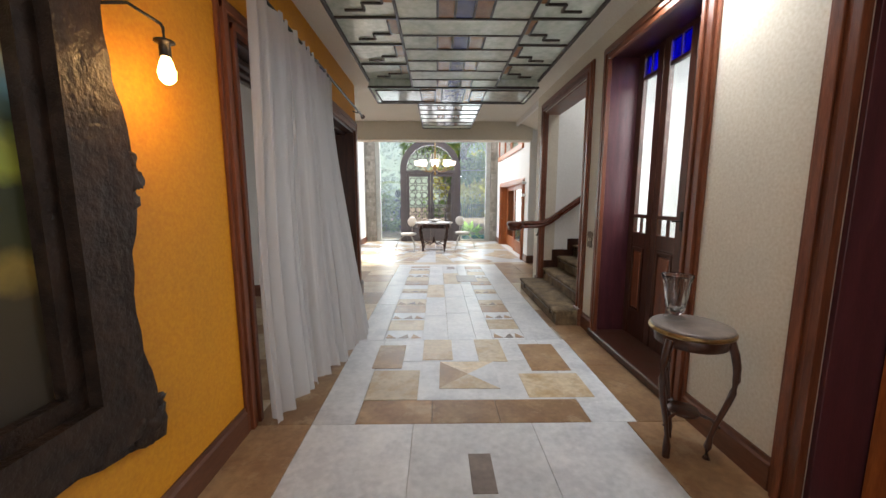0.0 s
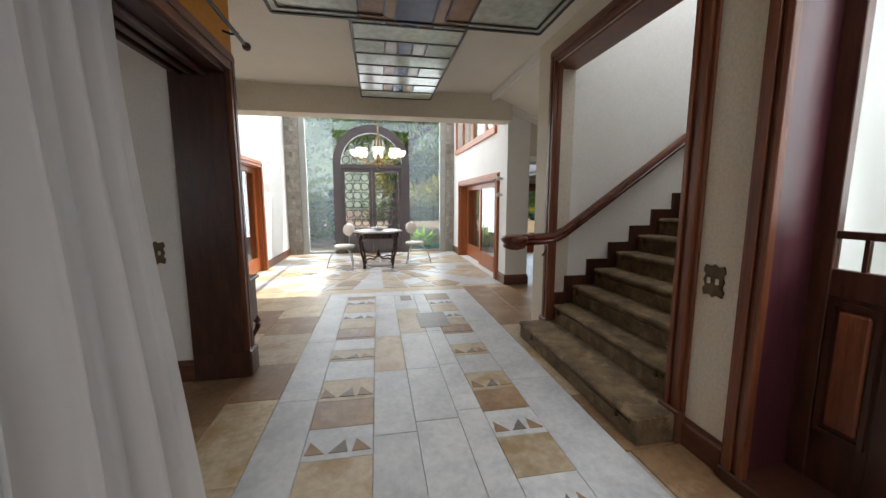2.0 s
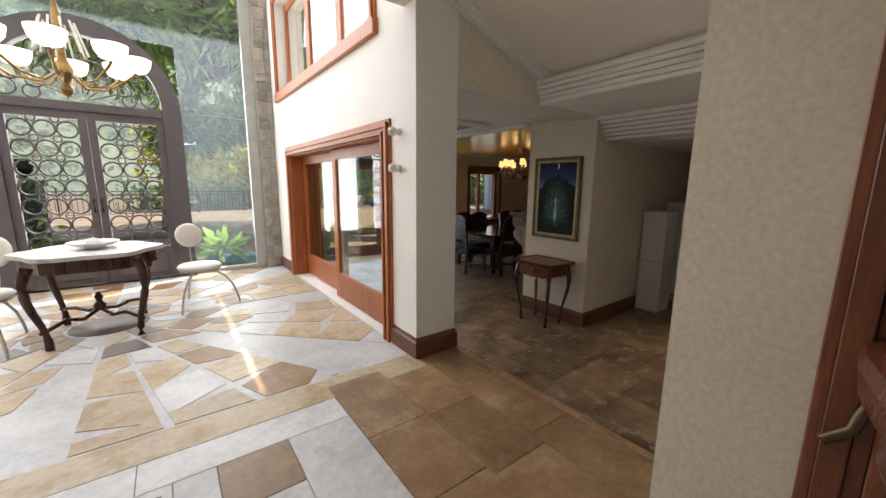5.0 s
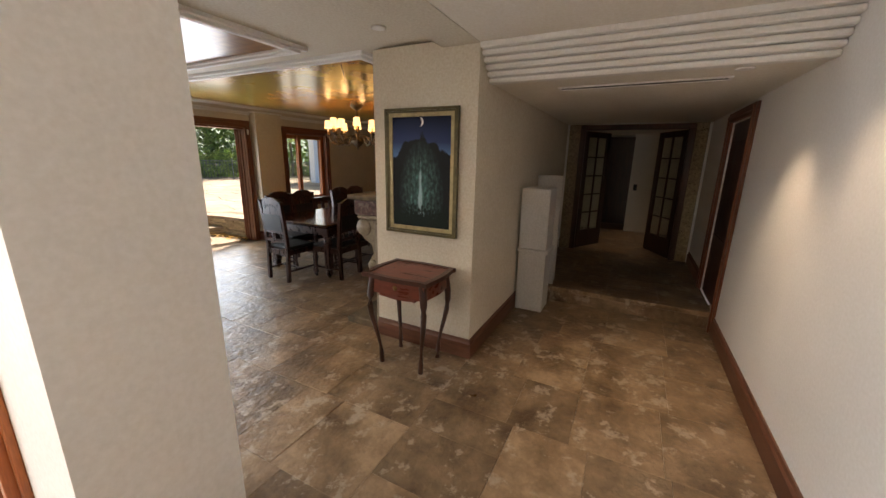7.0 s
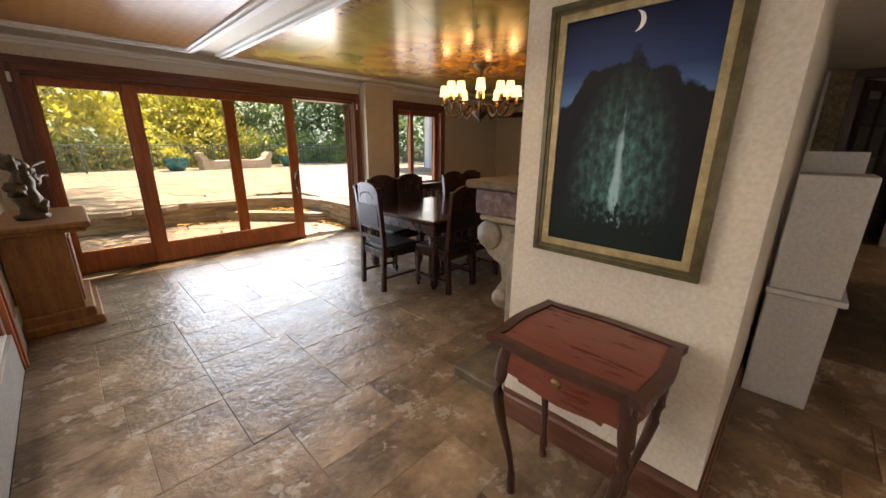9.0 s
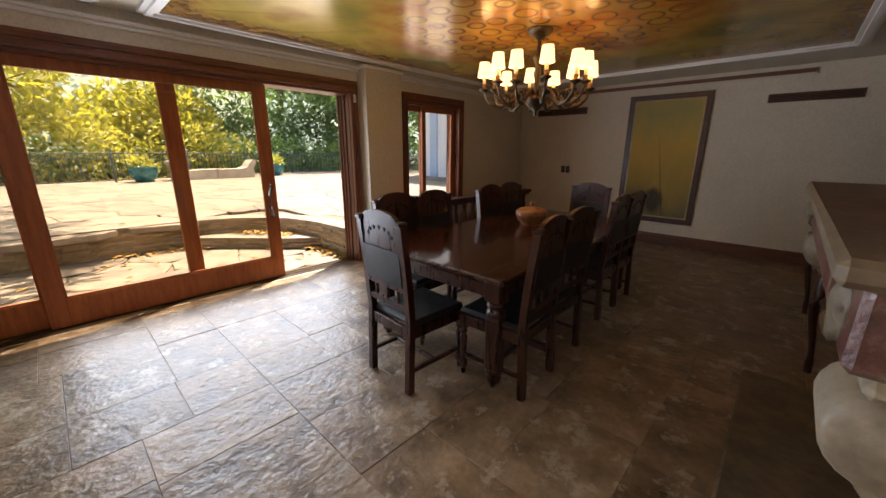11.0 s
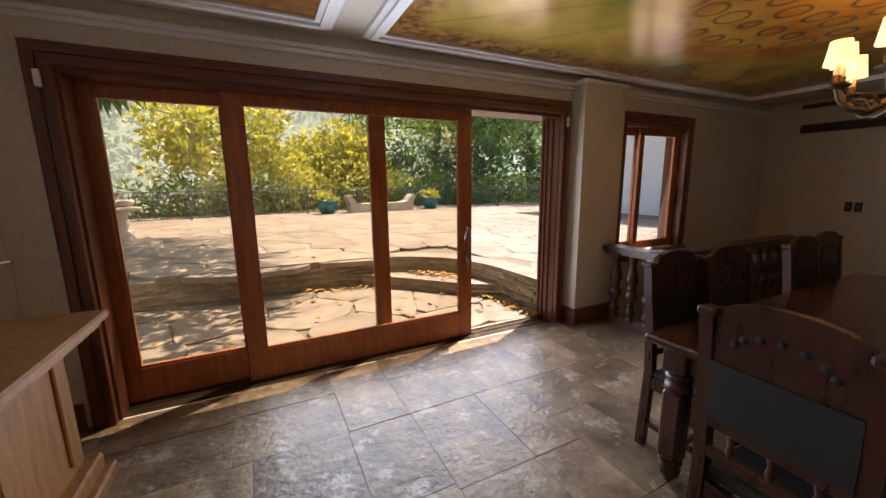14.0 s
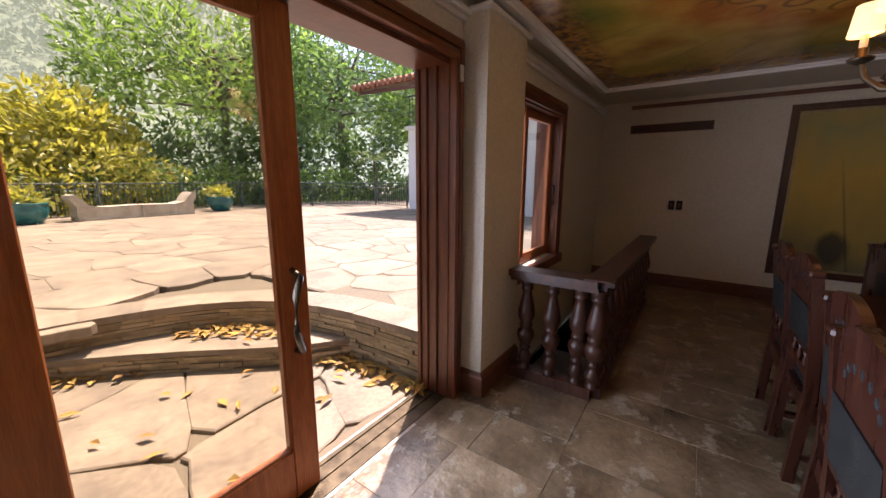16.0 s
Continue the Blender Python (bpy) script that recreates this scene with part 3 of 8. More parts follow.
def baseboard(name, runs, label="dark brown wooden baseboard along the wall", h=0.17, d=0.022):
    for pts in runs:
        sh = S().sweep([(0, 0), (d, 0), (d, h * 0.78), (d * 0.55, h * 0.86), (d * 0.4, h), (0, h)], pts)
        setting(name, sh, BASEB, label, "baseboard")


def cabriole(x, y, z0, z1, dx, dy, r0=0.030, r1=0.013, out=0.05):
    """A curved leg: knee out, ankle in, foot out."""
    pts, rs = [], []
    for i in range(11):
        t = i / 10
        k = out * (math.sin(t * math.pi * 1.45 + 0.25) * (1 - 0.35 * t))
        pts.append((x + dx * k, y + dy * k, z1 + (z0 - z1) * t))
        rs.append(r0 + (r1 - r0) * min(1, t * 1.25) + (0.008 if i >= 9 else 0))
    return pts, rs


# ---- hall ----
cb = thing("curtain_opening", "dark red wooden door casing round the wide curtained opening", "door frame", kind="structure")
_m = level("x", -1.26, 1)
casing(cb, 2.00, 5.41, 0, 2.55, 0.15, _m, WOOD, WOODX, steps=((1.0, 0.022), (0.8, 0.04), (0.5, 0.028), (0.25, 0.045)))
lining(cb, 2.13, 5.27, 0, 2.40, -0.37, 0.01, _m, DARKWOOD, DARKWOOD, t=0.03)
part("plinth_block", S().box(5.235, 5.42, -0.36, 0.06, 0, 0.22, 0.012, _m), DARKWOOD, cb)
for k in range(3):
    part("moulding", S().box(2.17, 5.24, -0.33 + 0.09 * k, -0.28 + 0.09 * k, 2.335 - 0.0, 2.37, 0.006, _m), DARKWOOD, cb)

VOILE = bpy.data.materials.new("sheer_voile")
VOILE.use_nodes = True
_n, _l = VOILE.node_tree.nodes, VOILE.node_tree.links
_n.clear()
_d = _n.new("ShaderNodeBsdfDiffuse"); _d.inputs["Color"].default_value = (0.70, 0.69, 0.69, 1)
_t = _n.new("ShaderNodeBsdfTranslucent"); _t.inputs["Color"].default_value = (0.74, 0.73, 0.74, 1)
_p = _n.new("ShaderNodeBsdfTransparent")
_tc = _n.new("ShaderNodeTexCoord")
_wv = _n.new("ShaderNodeTexNoise"); _wv.inputs["Scale"].default_value = 260
_bp = _n.new("ShaderNodeBump"); _bp.inputs["Strength"].default_value = 0.15; _bp.inputs["Distance"].default_value = 0.002
_x1, _x2 = _n.new("ShaderNodeMixShader"), _n.new("ShaderNodeMixShader")
_o = _n.new("ShaderNodeOutputMaterial")
_x1.inputs[0].default_value, _x2.inputs[0].default_value = 0.42, 0.17
_l.new(_tc.outputs["Object"], _wv.inputs["Vector"]); _l.new(_wv.outputs["Fac"], _bp.inputs["Height"])
_l.new(_bp.outputs[0], _d.inputs["Normal"])
_l.new(_d.outputs[0], _x1.inputs[1]); _l.new(_t.outputs[0], _x1.inputs[2])
_l.new(_x1.outputs[0], _x2.inputs[1]); _l.new(_p.outputs[0], _x2.inputs[2]); _l.new(_x2.outputs[0], _o.inputs["Surface"])


def curtain_panel(s0, s1, folds, hem, push, seed):
    rng = random.Random(seed)
    ph = [rng.uniform(0, 6.28) for _ in range(4)]
    nu, nv = folds * 12, 30
    sh, vs = S(), []
    for j in range(nv + 1):
        v = j / nv
        for i in range(nu + 1):
            u = i / nu
            s = s0 + (s1 - s0) * u
            amp = 0.018 + 0.030 * v ** 0.7
            u = u + 0.055 * math.sin(2 * math.pi * 1.3 * u + ph[2]) + 0.02 * math.sin(2 * math.pi * 3.1 * u + ph[3] + v)
            amp *= 0.65 + 0.6 * abs(math.sin(2.2 * math.pi * u + ph[1]))
            w = math.sin(2 * math.pi * folds * u + ph[0] + 0.6 * math.sin(3 * v + ph[1])) + 0.35 * math.sin(2 * math.pi * folds * 2.3 * u + ph[2])
            x = -1.15 + (0.36 * s + push) * v ** 1.4 + amp * w + 0.02 * math.sin(5 * v + ph[3])
            y = 2.12 + 1.84 * s - (0.06 + 0.44 * s) * v ** 1.2 + 0.012 * math.cos(2 * math.pi * folds * u)
            z = 2.69 + 0.012 * (1 if math.sin(2 * math.pi * folds * u) > 0 else -1) * (1 - v) - (2.69 - hem - 0.02 * math.sin(4 * u + ph[1])) * v
            vs.append((x, y, z))
    sh.add(vs, [(j * (nu + 1) + i, j * (nu + 1) + i + 1, (j + 1) * (nu + 1) + i + 1, (j + 1) * (nu + 1) + i) for j in range(nv) for i in range(nu)], True)
    return sh


for a, b, f, hem, push, sd in ((0.0, 0.30, 3, 0.03, 0.02, 1), (0.29, 0.62, 4, 0.07, 0.07, 2), (0.60, 1.0, 5, 0.13, 0.03, 3)):
    thing("curtain", "sheer white voile curtain hanging in soft folds from a rod", "curtain", group="curtains of the hall", shape=curtain_panel(a, b, f, hem, push, sd), mat=VOILE)
rod = thing("curtain_rod", "dark wooden curtain rod with round finials above the opening", "curtain rod")
part("rod", S().tube([(-1.15, 1.96, 2.70), (-1.15, 5.42, 2.64)], 0.014, 10), BLACKMETAL, rod)
for yy, zz in ((1.91, 2.70), (5.46, 2.64)):
    part("finial", S().lathe([(0.012, -0.05), (0.026, -0.03), (0.034, 0), (0.022, 0.03), (0.0, 0.045)], 12, pose(-1.15, yy, zz, 90)), DARKWOOD, rod)
for yy in (2.06, 5.30):
    part("bracket", S().tube([(-1.26, yy, 2.68), (-1.2, yy, 2.66), (-1.15, yy, 2.67)], 0.009, 8), BLACKMETAL, rod)

# carved picture frame on the orange wall
LAND = bpy.data.materials.new("landscape_canvas")


def painted(m, build):
    m.use_nodes = True
    n, l = m.node_tree.nodes, m.node_tree.links
    b = n["Principled BSDF"]
    tc = n.new("ShaderNodeTexCoord")
    sep = n.new("ShaderNodeSeparateXYZ")
    l.new(tc.outputs["Generated"], sep.inputs[0])
    l.new(build(n, l, tc, sep), b.inputs["Base Color"])
    b.inputs["Roughness"].default_value = 0.55
    b.inputs["Specular IOR Level"].default_value = 0.25
    return m


def mathn(n, l, op, a, b=None, clamp=False):
    k = n.new("ShaderNodeMath")
    k.operation, k.use_clamp = op, clamp
    for i, q in enumerate((a, b)):
        if q is None:
            continue
        if isinstance(q, (int, float)):
            k.inputs[i].default_value = q
        else:
            l.new(q, k.inputs[i])
    return k.outputs[0]


def rampn(n, l, fac, stops, ease="LINEAR"):
    r = n.new("ShaderNodeValToRGB")
    r.color_ramp.interpolation = ease
    e = r.color_ramp.elements
    while len(e) < len(stops):
        e.new(0.5)
    for q, (p, c) in zip(e, stops):
        q.position, q.color = p, hexc(*c)
    l.new(fac, r.inputs["Fac"])
    return r.outputs["Color"]


def noisen(n, l, vec, scale, detail=5.0):
    k = n.new("ShaderNodeTexNoise")
    k.inputs["Scale"].default_value, k.inputs["Detail"].default_value = scale, detail
    if vec is not None:
        l.new(vec, k.inputs["Vector"])
    return k.outputs["Fac"]


def mixn(n, l, fac, a, b):
    k = n.new("ShaderNodeMix")
    k.data_type = "RGBA"
    for key, q in (("Factor", fac), ("A", a), ("B", b)):
        if isinstance(q, (int, float)):
            k.inputs[key].default_value = q
        elif isinstance(q, tuple):
            k.inputs[key].default_value = hexc(*q)
        else:
            l.new(q, k.inputs[key])
    return k.outputs["Result"]


def _land(n, l, tc, sep):
    z = mathn(n, l, "ADD", sep.outputs["Z"], mathn(n, l, "MULTIPLY", mathn(n, l, "SUBTRACT", noisen(n, l, tc.outputs["Generated"], 9), 0.5), 0.10))
    return rampn(n, l, z, [(0.0, (0.05, 0.04, 0.03)), (0.24, (0.07, 0.055, 0.03)), (0.29, (0.30, 0.21, 0.05)), (0.33, (0.06, 0.06, 0.025)), (0.45, (0.05, 0.055, 0.03)), (0.49, (0.34, 0.38, 0.06)),
                               (0.54, (0.28, 0.31, 0.06)), (0.57, (0.06, 0.08, 0.05)), (0.61, (0.10, 0.17, 0.16)), (0.65, (0.22, 0.42, 0.50)), (0.71, (0.66, 0.50, 0.20)), (0.85, (0.82, 0.46, 0.10)), (1.0, (0.76, 0.40, 0.09))])


painted(LAND, _land)


def wavy(y0, y1, z0, z1, amp, n=26):
    """An outline that swells at corners and middles."""
    pts = []
    for (a, b) in (((y0, z0), (y1, z0)), ((y1, z0), (y1, z1)), ((y1, z1), (y0, z1)), ((y0, z1), (y0, z0))):
        dx, dz = b[0] - a[0], b[1] - a[1]
        ln = math.hypot(dx, dz)
        for i in range(n):
            t = i / n
            k = amp * (math.cos(4 * math.pi * t) * 0.75 + 0.16 * math.cos(20 * math.pi * t))
            pts.append((a[0] + dx * t + dz / ln * k, a[1] + dz * t - dx / ln * k))
    return pts


FRAMEW = material("carved_dark_wood", (0.050, 0.029, 0.020), (0.018, 0.012, 0.009), rough=0.46, scale=12, fine=30, bump=0.6)
FRAMEW.node_tree.nodes["Principled BSDF"].inputs["Specular IOR Level"].default_value = 0.22
pf = thing("picture_frame", "large carved dark frame with a landscape on the orange wall", "framed picture", pose(0, -0.15, 0))
_mf = Matrix(((0, 0, 1, -1.26), (1, 0, 0, 0), (0, 1, 0, 0), (0, 0, 0, 1)))
def inset(y0, y1, z0, z1, n=26):
    return wavy(y0, y1, z0, z1, 0.0, n)
part("outer_moulding", S().ring(wavy(-0.68, 1.42, 0.54, 2.56, 0.055), inset(-0.52, 1.265, 0.70, 2.40), 0.0, 0.055, _mf), FRAMEW, pf)
part("carved_band", S().ring(wavy(-0.63, 1.38, 0.58, 2.52, 0.035), inset(-0.50, 1.245, 0.72, 2.38), 0.05, 0.085, _mf), FRAMEW, pf)
part("inner_moulding", S().ring(inset(-0.54, 1.275, 0.68, 2.42), inset(-0.44, 1.15, 0.78, 2.32), 0.0, 0.115, _mf).ring(inset(-0.45, 1.16, 0.77, 2.33), inset(-0.38, 1.09, 0.84, 2.26), 0.0, 0.07, _mf), FRAMEW, pf)
part("canvas", S().box(-0.39, 1.10, 0.02, 0.03, 0.83, 2.27, 0, level("x", -1.26, 1)), LAND, pf, "dark landscape with an orange sky, blue hills and fields")
def lump(sh, c, r, seed, flat=(0.5, 1, 1)):
    rng = random.Random(seed)
    bm = bmesh.new()
    bmesh.ops.create_icosphere(bm, subdivisions=3, radius=1)
    off = Vector((rng.uniform(0, 50), rng.uniform(0, 50), 0))
    vs = []
    for v in bm.verts:
        k = 1 + 0.55 * noise.noise(v.co * 2.1 + off) + 0.25 * noise.noise(v.co * 5 + off)
        vs.append((c[0] + v.co.x * r * k * flat[0], c[1] + v.co.y * r * k * flat[1], c[2] + v.co.z * r * k * flat[2]))
    bm.verts.index_update()
    sh.add(vs, [[v.index for v in f.verts] for f in bm.faces], True)
    bm.free()
for i, (yy, zz, r) in enumerate(((1.46, 0.56, 0.085), (1.40, 0.60, 0.07), (1.50, 0.63, 0.05), (1.50, 1.52, 0.06), (1.49, 1.60, 0.05), (1.49, 1.44, 0.05), (1.47, 2.48, 0.08), (1.42, 2.44, 0.06), (0.41, 0.50, 0.08), (0.52, 0.53, 0.05), (0.30, 0.53, 0.05))):
    sh = S()
    lump(sh, (-1.21, yy - 0.08 if yy > 1 else yy, zz), r, i)
    part("carved_boss", sh, FRAMEW, pf)

# bulb lamp
BULB = glowing("bulb_glow", (1.0, 0.62, 0.22), 14)
wl = thing("wall_lamp", "small dark metal wall lamp with a bare glowing filament bulb", "wall lamp", pose(0, -0.12, 0))
part("arm", S().tube([(-1.26, 1.34, 2.10), (-1.10, 1.34, 2.10), (-1.10, 1.49, 2.10), (-1.10, 1.50, 2.09), (-1.10, 1.50, 2.04)], 0.006, 8), BLACKMETAL, wl)
part("backplate", S().lathe([(0.04, 0), (0.04, 0.012), (0.02, 0.02)], 14, pose(-1.26, 1.34, 2.10, 0, 90)), BLACKMETAL, wl)
part("socket", S().lathe([(0.012, 0.03), (0.034, 0.025), (0.036, 0.018), (0.02, 0.015), (0.02, -0.03), (0.022, -0.035)], 14, pose(-1.10, 1.50, 2.02)), BLACKMETAL, wl)
part("bulb", S().lathe([(0.014, 0), (0.022, -0.02), (0.031, -0.055), (0.028, -0.08), (0.012, -0.098), (0.0, -0.10)], 16, pose(-1.10, 1.50, 1.985)), BULB, wl, "clear bulb with an orange glow")
_pl = bpy.data.lights.new("bulb_light", "POINT"); _pl.energy, _pl.color, _pl.shadow_soft_size = 3.2, (1.0, 0.55, 0.2), 0.06
new("bulb_light", _pl).location = (-1.03, 1.38, 1.90)

# leaded glass ceiling lamp
OPAL = material("opal_glass", (0.58, 0.64, 0.56), (0.46, 0.52, 0.45), rough=0.14, scale=5, fine=20, bump=0.04, spread=0.10, rvar=0.06)
AMBERG = material("amber_glass", (0.30, 0.155, 0.07), (0.22, 0.10, 0.045), rough=0.2, scale=9, fine=90, bump=0.15, spread=0.1, rvar=0.06)
BLUEG = material("blue_glass", (0.05, 0.07, 0.22), (0.035, 0.05, 0.16), rough=0.18, scale=9, fine=60, bump=0.08, rvar=0.06)
LEAD = material("lead_came", (0.045, 0.035, 0.028), rough=0.45, metal=0.5, scale=20, fine=80, bump=0.1)
cl = thing("ceiling_lamp", "long leaded glass ceiling lamp with opal, amber and blue panes", "ceiling lamp")
_cx = 0.135
def lamp_rows(x0, x1, ya, yb, z, n):
    """Rows of panes across: white ones, with an amber, blue, amber stripe in every second row."""
    st = (yb - ya) / n
    for i in range(n):
        y0, y1 = ya + st * i + 0.006, ya + st * (i + 1) - 0.006
        c = (x0 + x1) / 2
        k = (x1 - x0) * 0.20
        cells = [(x0, c - k, OPAL), (c - k, c - k * 0.35, AMBERG), (c - k * 0.35, c + k * 0.35, BLUEG), (c + k * 0.35, c + k, AMBERG), (c + k, x1, OPAL)] if i % 2 == 0 else [(x0, x1, OPAL)]
        for a, b, mt in cells:
            part("glass_pane", S().box(a + 0.005, b - 0.005, y0, y1, z, z + 0.006), mt, cl)
        for a, b, mt in cells[1:]:
            part("came", S().box(a - 0.008, a + 0.008, y0, y1, z - 0.006, z + 0.010), LEAD, cl)
        part("came", S().box(x0, x1, y0 - 0.016, y0 + 0.004, z - 0.007, z + 0.011), LEAD, cl)
lamp_rows(_cx - 0.48, _cx + 0.48, 1.9, 4.34, 2.735, 9)
lamp_rows(_cx - 0.48, _cx + 0.48, 5.12, 7.59, 2.87, 8)
lamp_rows(_cx - 0.99, _cx + 0.99, 4.38, 5.06, 2.735, 1)
for sx in (-1, 1):
    a, b = (_cx - 0.99, _cx - 0.48) if sx < 0 else (_cx + 0.48, _cx + 0.99)
    for i in range(5):
        y0, y1 = 1.9 + 0.488 * i, 1.9 + 0.488 * (i + 1)
        part("glass_pane", S().box(a, b, y0 + 0.005, y1 - 0.005, 2.82, 2.826), OPAL, cl)
        ins, outs = (b - 0.10, a + 0.12) if sx < 0 else (a + 0.10, b - 0.12)
        sh = S()
        bar(sh, (ins, y0 + 0.05, 2.815), (ins, y0 + 0.28, 2.815), 0.018, 0.02)
        bar(sh, (ins, y0 + 0.28, 2.815), ((ins + outs) / 2, y0 + 0.28, 2.815), 0.018, 0.02)
        bar(sh, ((ins + outs) / 2, y0 + 0.28, 2.815), ((ins + outs) / 2, y0 + 0.38, 2.815), 0.018, 0.02)
        bar(sh, ((ins + outs) / 2, y0 + 0.38, 2.815), (outs, y0 + 0.38, 2.815), 0.018, 0.02)
        bar(sh, (a, y0, 2.815), (b, y0, 2.815), 0.02, 0.02)
        part("came", sh, LEAD, cl)
        part("glass_pane", S().box(min(ins, b if sx < 0 else a), max(ins, b if sx < 0 else a), y0 + 0.02, y0 + 0.26, 2.808, 2.813), AMBERG, cl)
    e = a if sx < 0 else b
    part("side_glass", S().box(e - 0.004, e + 0.004, 1.9, 4.37, 2.83, TOP), OPAL, cl)
    part("rim", S().box(e - 0.014, e + 0.014, 1.88, 4.38, 2.80, 2.83, 0.003).box(e - 0.014, e + 0.014, 1.88, 4.38, TOP - 0.03, TOP, 0.003), LEAD, cl)
    f = _cx - 0.48 if sx < 0 else _cx + 0.48
    part("side_glass", S().box(f - 0.004, f + 0.004, 1.9, 4.34, 2.745, 2.82), OPAL, cl)
    part("rim", S().box(f - 0.012, f + 0.012, 1.9, 4.35, 2.728, 2.75, 0.003), LEAD, cl)
    g = _cx - 0.48 if sx < 0 else _cx + 0.48
    part("side_glass", S().box(g - 0.004, g + 0.004, 5.1, 7.59, 2.88, TOP), OPAL, cl)
    part("rim", S().box(g - 0.012, g + 0.012, 5.1, 7.60, 2.862, 2.885, 0.003), LEAD, cl)
    h = _cx - 0.99 if sx < 0 else _cx + 0.99
    part("rim", S().box(h - 0.012, h + 0.012, 4.35, 5.07, 2.728, 2.75, 0.003), LEAD, cl)
    part("side_glass", S().box(h - 0.004, h + 0.004, 4.37, 5.06, 2.74, TOP), OPAL, cl)
for yy, x0, x1, z in ((5.06, _cx - 0.99, _cx + 0.99, 2.735), (4.36, _cx - 0.99, _cx + 0.99, 2.735), (7.59, _cx - 0.48, _cx + 0.48, 2.87)):
    part("end_glass", S().box(x0, x1, yy - 0.004, yy + 0.004, z, TOP), OPAL, cl)
    part("rim", S().box(x0, x1, yy - 0.014, yy + 0.014, z - 0.01, z + 0.014, 0.003), LEAD, cl)

# border lines of the cross tray
for a, b in ((_cx - 0.93, _cx - 0.22), (_cx + 0.22, _cx + 0.93)):
    sh = S()
    for p, q in (((a, 4.46), (b, 4.46)), ((a, 4.98), (b, 4.98)), ((a, 4.46), (a, 4.98)), ((b, 4.46), (b, 4.98))):
        bar(sh, (*p, 2.729), (*q, 2.729), 0.014, 0.012)
    part("came", sh, LEAD, cl)

# garden door on the right
dr = thing("door_1", "tall dark wooden double door with clear panes and small blue top lights", "door", kind="structure")
_m = level("x", 1.60, -1)
casing(dr, 2.14, 3.65, 0, 2.89, 0.13, _m, WOOD, WOODX, steps=((1.0, 0.02), (0.8, 0.038), (0.45, 0.025), (0.22, 0.04)))
lining(dr, 2.28, 3.60, 0, 2.82, -0.36, 0.0, _m, PLUM, PLUM, t=0.022)
part("threshold", S().box(2.16, 3.64, -0.36, 0.05, 0, 0.075, 0.01, _m), DARKWOOD, dr)
BLUEPANE = glass("blue_pane", (0.02, 0.02, 0.75))
_dd = -0.315
for u0, u1 in ((2.33, 2.755), (2.761, 3.184), (3.19, 3.578)):
    sh = S().box(u0, u0 + 0.087, _dd - 0.022, _dd + 0.022, 0.08, 2.80, 0.004, _m).box(u1 - 0.087, u1, _dd - 0.022, _dd + 0.022, 0.08, 2.80, 0.004, _m)
    a, b = u0 + 0.087, u1 - 0.087
    mid = (a + b) / 2
    for z0, z1 in ((2.76, 2.80), (2.56, 2.59), (1.265, 1.30), (1.0, 1.125)):
        sh.box(a, b, _dd - 0.019, _dd + 0.019, z0, z1, 0.003, _m)
    sh.box(a, b, _dd - 0.014, _dd + 0.012, 0.08, 1.0, 0, _m)
    lf = part("door_leaf", sh, DARKWOOD, dr)
    part("raised_panel", S().box(a + 0.045, b - 0.045, _dd, _dd + 0.026, 0.38, 0.94, 0.012, _m), WOOD, lf)
    part("panel_moulding", S().ring([(a + 0.015, 0.345), (b - 0.015, 0.345), (b - 0.015, 0.98), (a + 0.015, 0.98)], [(a + 0.035, 0.365), (b - 0.035, 0.365), (b - 0.035, 0.96), (a + 0.035, 0.96)], 0, 0.018,
         Matrix(((0, 0, -1, 1.60 - _dd - 0.008), (1, 0, 0, 0), (0, 1, 0, 0), (0, 0, 0, 1)))), DARKWOOD, lf)
    p = part("pane", S().box(a, b, _dd - 0.003, _dd + 0.003, 1.30, 2.56, 0, _m), PANE, lf, "clear glass pane")
    p.visible_shadow = False
    for c0, c1 in ((a, mid - 0.008), (mid + 0.008, b)):
        p = part("pane", S().box(c0, c1, _dd - 0.003, _dd + 0.003, 1.125, 1.265, 0, _m), PANE, lf)
        p.visible_shadow = False
        p = part("pane", S().box(c0, c1, _dd - 0.003, _dd + 0.003, 2.59, 2.76, 0, _m), BLUEPANE, lf, "deep blue glass pane")
        p.visible_shadow = False
    part("glazing_bar", S().box(mid - 0.008, mid + 0.008, _dd - 0.012, _dd + 0.012, 1.125, 1.265, 0, _m).box(mid - 0.008, mid + 0.008, _dd - 0.012, _dd + 0.012, 2.59, 2.76, 0, _m), DARKWOOD, lf)
part("lock", S().box(2.74, 2.775, _dd + 0.02, _dd + 0.04, 1.19, 1.35, 0.004, _m).tube([(1.89, 2.758, 1.27), (1.855, 2.758, 1.27), (1.855, 2.83, 1.265)], 0.008, 8), BLACKMETAL, dr)

# portal to the next room on the right
pt = thing("door_2", "reddish wooden panelled door in a deep stepped frame", "door", kind="structure")
casing(pt, -0.07, 1.50, 0, 2.56, 0.15, _m, WOOD, WOODX, steps=((1.0, 0.02), (0.8, 0.04), (0.5, 0.028), (0.25, 0.045)))
lining(pt, 0.08, 1.35, 0, 2.42, -0.30, 0.0, _m, PLUM, PLUM, t=0.025)
for u0, u1 in ((0.11, 0.71), (0.715, 1.32)):
    lf = part("door_leaf", S().box(u0, u1, -0.27, -0.23, 0.01, 2.39, 0.004, _m), CEDAR, pt)
    for z0, z1 in ((0.18, 0.85), (1.05, 2.2)):
        part("raised_panel", S().box(u0 + 0.1, u1 - 0.1, -0.24, -0.215, z0, z1, 0.012, _m), CEDAR, lf)

